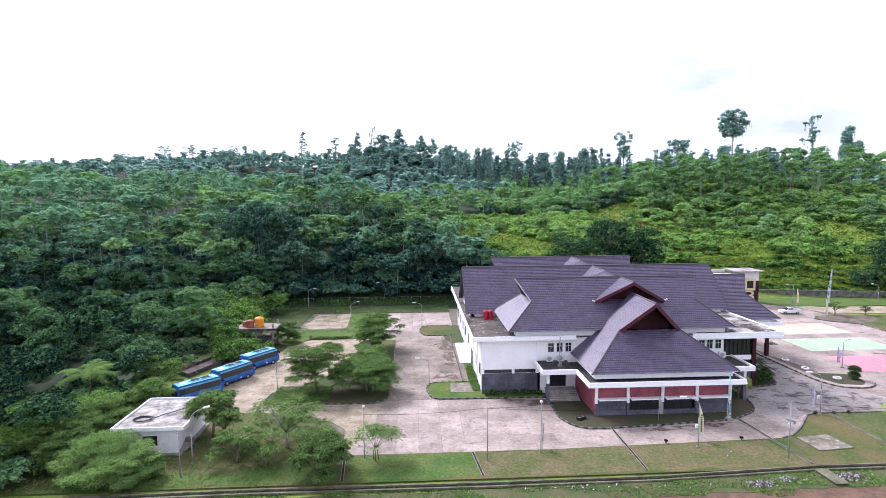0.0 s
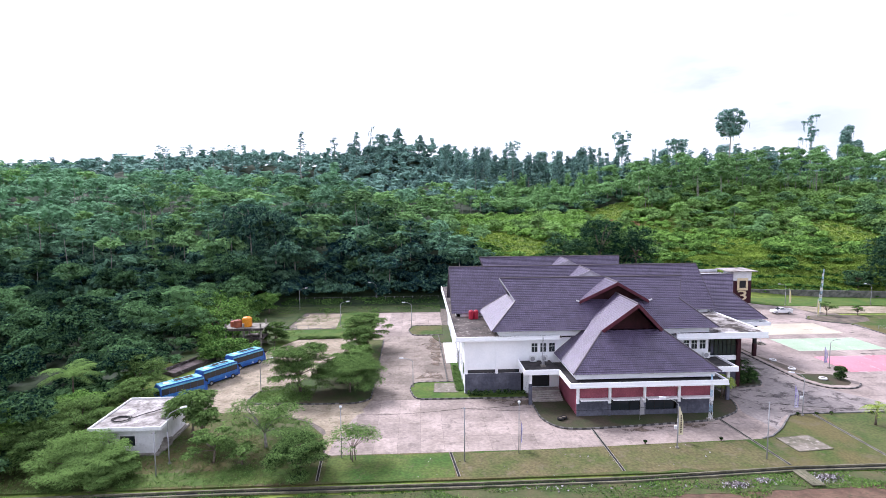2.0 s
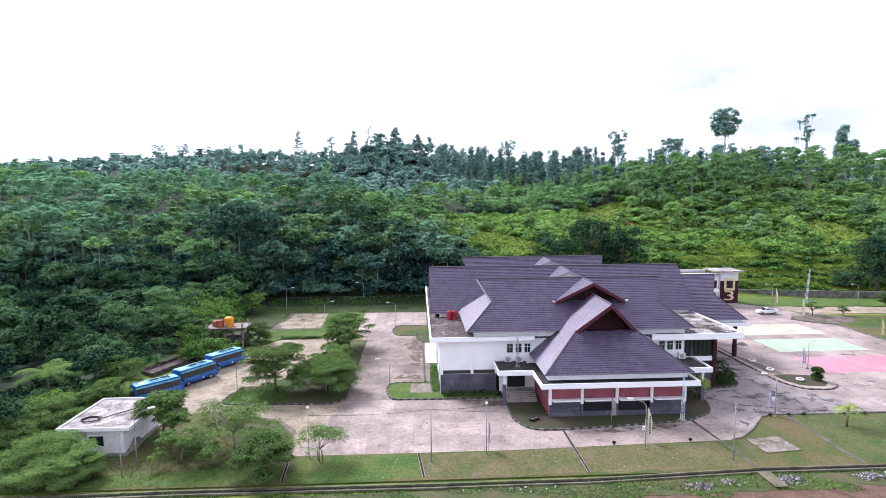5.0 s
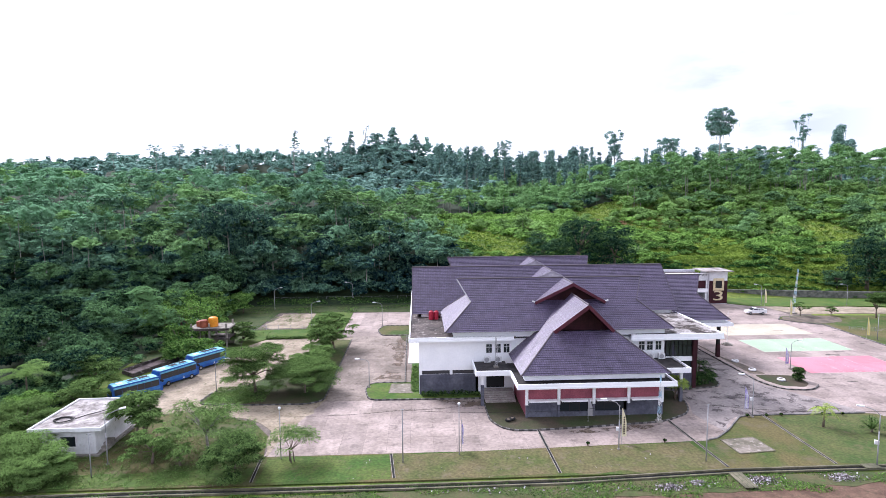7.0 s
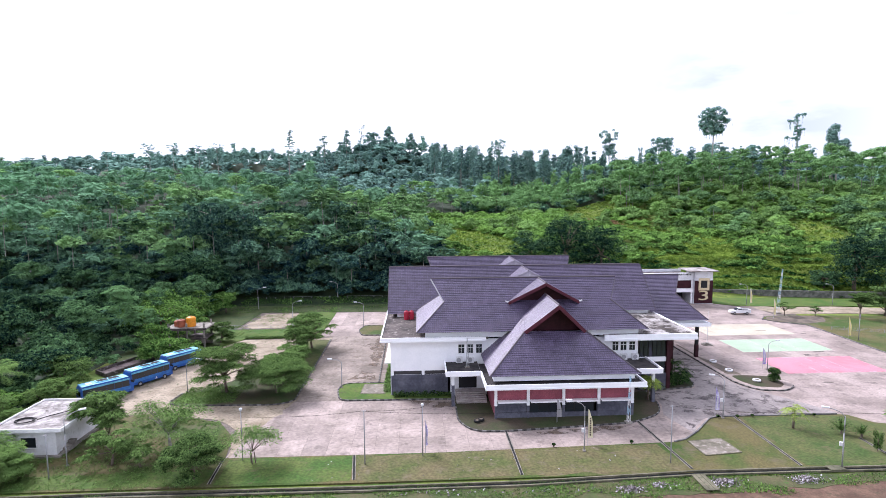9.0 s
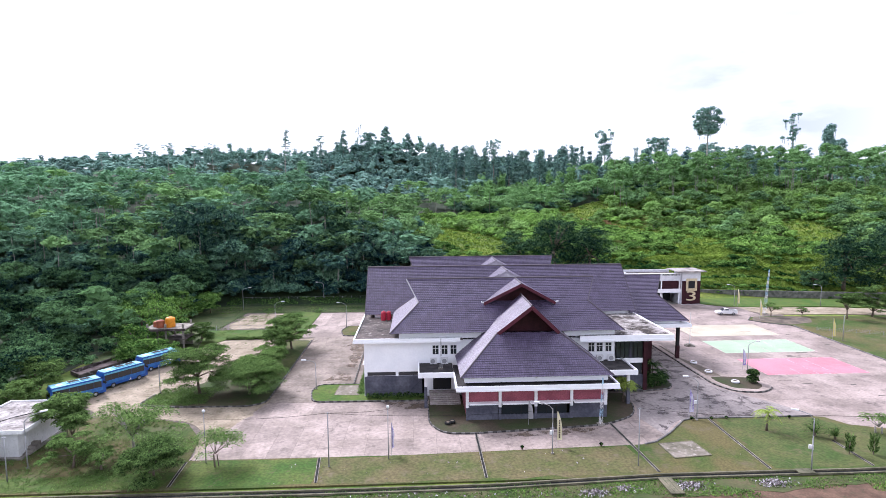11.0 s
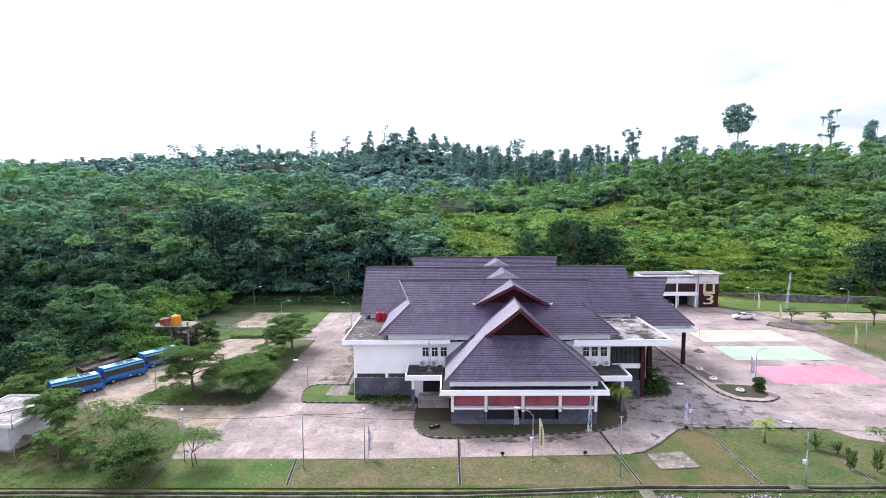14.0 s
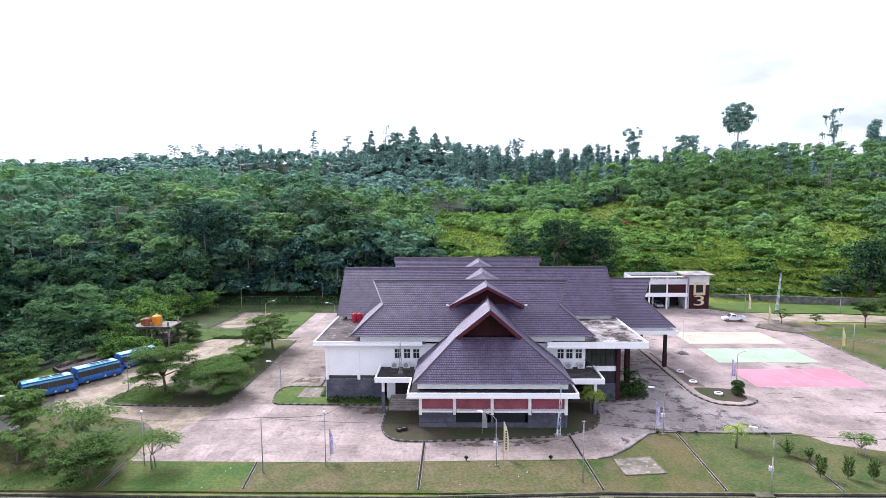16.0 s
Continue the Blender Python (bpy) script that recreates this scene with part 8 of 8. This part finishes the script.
feather_flag(102.8, 130.0, 5.0, M_CREAMCLOTH, "pale yellow feather flag on the lawn tip", M_YELLOW)
feather_flag(105.9, 110.0, 4.8, M_YELLOW, "yellow feather flag at the lawn edge", M_CREAMCLOTH)
feather_flag(33.2, 71.2, 3.4, M_GREYPOLE, "furled grey feather flag before the pavilion", M_GREYPOLE)


def lattice_mast(x, y, z, h, w, colours, label, lean=(0, 0)):
    top = thing("lattice_mast", (x, y, z), label, "mast")
    n = max(4, int(h / 0.9))
    at = lambda t, k: Vector((lean[0] * t + w * (0.5 - 0.35 * t) * math.cos(k * 2.094), lean[1] * t + w * (0.5 - 0.35 * t) * math.sin(k * 2.094), h * t))
    for j in range(n):
        a, b = j / n, (j + 1) / n
        m = colours[j % len(colours)]
        for k in range(3):
            part("mast_leg", Shape().tube(at(a, k), at(b, k), 0.028, n=5), m, top)
            part("brace", Shape().tube(at(a, k), at(b, k + 1), 0.014, n=4), m, top)
            part("brace", Shape().tube(at(a, k + 1), at(b, k), 0.014, n=4), m, top)
    part("mast_foot", Shape().box(-w * 0.7, w * 0.7, -w * 0.7, w * 0.7, -0.05, 0.18), M_OLD, top)


M_SKYBLUE = plain("light_blue_paint", (0.34, 0.50, 0.62), 0.5)
lattice_mast(108.0, 136.2, 0, 11.6, 0.9, (M_WHITE_TRIM, M_SKYBLUE), "tall white and blue lattice mast", (0.8, 0))
lattice_mast(42.9, 70.6, 0.12, 6.2, 0.6, (M_WHITE_TRIM, M_SKYBLUE), "white and blue lattice mast leaning on the pavilion fascia", (0.5, 0.9))
lattice_mast(21.7, 80.2, 5.22, 4.6, 0.5, (M_STEEL,), "grey steel lattice mast on the porch roof")


def flagpole(x, y):
    top = thing("flagpole", (x, y, 0), "thin white flagpole on a stepped plinth", "flagpole")
    part("pole", Shape().tube((0, 0, 0.4), (0, 0, 7.0), 0.06, 0.035, 8), M_WHITE_TRIM, top)
    part("plinth", Shape().lathe([(1.1, 0), (1.1, 0.16), (0.75, 0.16), (0.75, 0.32), (0.4, 0.32), (0.4, 0.48)], 16), M_OLD, top, "round stepped concrete plinth")


flagpole(74.0, 108.0)


# ---- small fittings ----
def outdoor_unit(x, y, z):
    top = thing("air_conditioner", (x, y, z), "white outdoor air-conditioner unit with a round grille", "air conditioner", "outdoor units on the porch roofs")
    part("casing", Shape().box(-0.51, 0.51, -0.2, 0.2, 0.1, 1.0), M_WHITE_TRIM, top)
    part("fan_grille", Shape().tube((-0.08, -0.205, 0.55), (-0.08, -0.225, 0.55), 0.36, n=20), M_GREYPOLE, top, "grey round grille")
    for s in (-0.35, 0.35):
        part("foot", Shape().box(s - 0.04, s + 0.04, -0.2, 0.2, 0, 0.1), M_BLACK, top)


for x, y in ((20.65, 82.4), (22.4, 82.4), (46.58, 82.3), (48.39, 82.3)):
    outdoor_unit(x, y, 5.22)


def tyre_planter(x, y, z=0.15, r=0.5, mat=None, label="old white-painted tyre laid down as a planter"):
    top = thing("planter", (x, y, z), label, "planter", "tyre planters")
    s = Shape()
    n, m = 18, 8
    for i in range(n):
        a = 6.2832 * i / n
        for j in range(m):
            b = 6.2832 * j / m
            q = r + 0.14 * math.cos(b)
            s.v.append((q * math.cos(a), q * math.sin(a), 0.18 + 0.18 * math.sin(b)))
    s.f += [(i * m + j, ((i + 1) % n) * m + j, ((i + 1) % n) * m + (j + 1) % m, i * m + (j + 1) % m) for i in range(n) for j in range(m)]
    part("ring", s, mat or M_OLDWHITE, top, smooth=True)
    part("soil", Shape().tube((0, 0, 0.0), (0, 0, 0.3), r - 0.1, n=16), M_SOIL, top)


for x, y in ((68.7, 96.0), (68.7, 90.8), (70.3, 85.4)):
    tyre_planter(x, y, 0.17)
tyre_planter(22.3, 72.0, 0.12, 0.33, M_BLACK, "old dark tyre laid on the grass bed")
tyre_planter(22.9, 72.4, 0.12, 0.33, M_BLACK, "old dark tyre laid on the grass bed")


def heap(x, y, rx, ry, n, label):
    c = np.stack([x + rng.normal(size=n) * rx, y + rng.normal(size=n) * ry, np.zeros(n)], 1)
    d2 = ((c[:, 0] - x) / rx) ** 2 + ((c[:, 1] - y) / ry) ** 2
    c[:, 2] = 0.03 + 0.35 * np.exp(-d2) * rng.random(n)
    v = leaves(c, np.full(n, 0.04), 1, 0.13, up=0.6)
    ob = new("rubbish_heap", arrays_mesh("rubbish_heap", v, 4, [M_RUBBISH]))
    tagged(ob, label, "rubbish", kind="stuff")


mr_, nt_, bs_ = nodes_of("mixed_rubbish")
g_ = nt_.nodes.new("ShaderNodeNewGeometry")
rp_ = nt_.nodes.new("ShaderNodeValToRGB")
rp_.color_ramp.elements[0].color, rp_.color_ramp.elements[1].color = (0.04, 0.035, 0.032, 1), (0.62, 0.60, 0.63, 1)
e_ = rp_.color_ramp.elements.new(0.55)
e_.color = (0.20, 0.165, 0.165, 1)
nt_.links.new(g_.outputs["Random Per Island"], rp_.inputs["Fac"])
nt_.links.new(rp_.outputs["Color"], bs_.inputs["Base Color"])
M_RUBBISH = mr_
for x, y, rx, ry, n, lb in ((36.8, 54.0, 0.8, 0.4, 260, "heap of pale mixed rubbish by the dirt road"), (40.2, 54.7, 0.7, 0.3, 140, "scattered rubbish by the dirt road"), (47.4, 54.8, 1.0, 0.45, 320, "heap of pale mixed rubbish by the dirt road"), (56.6, 54.9, 0.9, 0.45, 320, "heap of burnt and pale rubbish by the dirt road"), (17.0, 54.4, 3.5, 0.4, 60, "scattered pale litter along the roadside"), (31.0, 54.1, 3.0, 0.3, 30, "scattered pale litter along the roadside"), (20.0, 60.0, 18.0, 1.8, 60, "pale litter specks on the front lawn")):
    heap(x, y, rx, ry, n, lb)

plank = thing("footbridge", (45.2, 54.8, 0.0), "grey plank bridge over the roadside drain", "bridge")
for k in range(3):
    part("plank", Shape().box(-0.75 + k * 0.5, -0.29 + k * 0.5, -1.7, 1.6, 0.14, 0.22), M_MOSSY, plank)
cover = thing("drain_cover", (61.4, 56.8, 0), "pale concrete drain cover", "cover")
part("cover_slab", Shape().box(-0.9, 0.9, -0.5, 0.5, 0.16, 0.26), M_MOSSY, cover)


def fence(a, b, n, h, label):
    top = thing("fence", (*a, 0), label, "fence", kind="structure")
    for k in range(n + 1):
        t = k / n
        x, y = a[0] + (b[0] - a[0]) * t, a[1] + (b[1] - a[1]) * t
        part("post", Shape().tube((x, y, -0.1), (x, y, h), 0.05, n=6), M_GREYPOLE, top, world=True)
    for z in (h * 0.35, h * 0.65, h * 0.97):
        part("rail", Shape().tube((*a, z), (*b, z), 0.018, n=4), M_GREYPOLE, top, world=True)


fence((-33, 160.8), (9, 160.8), 16, 1.8, "thin grey wire fence before the forest")
fence((-31.5, 127.7), (-14.8, 127.7), 6, 1.2, "low post fence across the grass")
fence((108.5, 118.0), (122.0, 112.0), 6, 0.9, "low pale rail fence on the lawn")
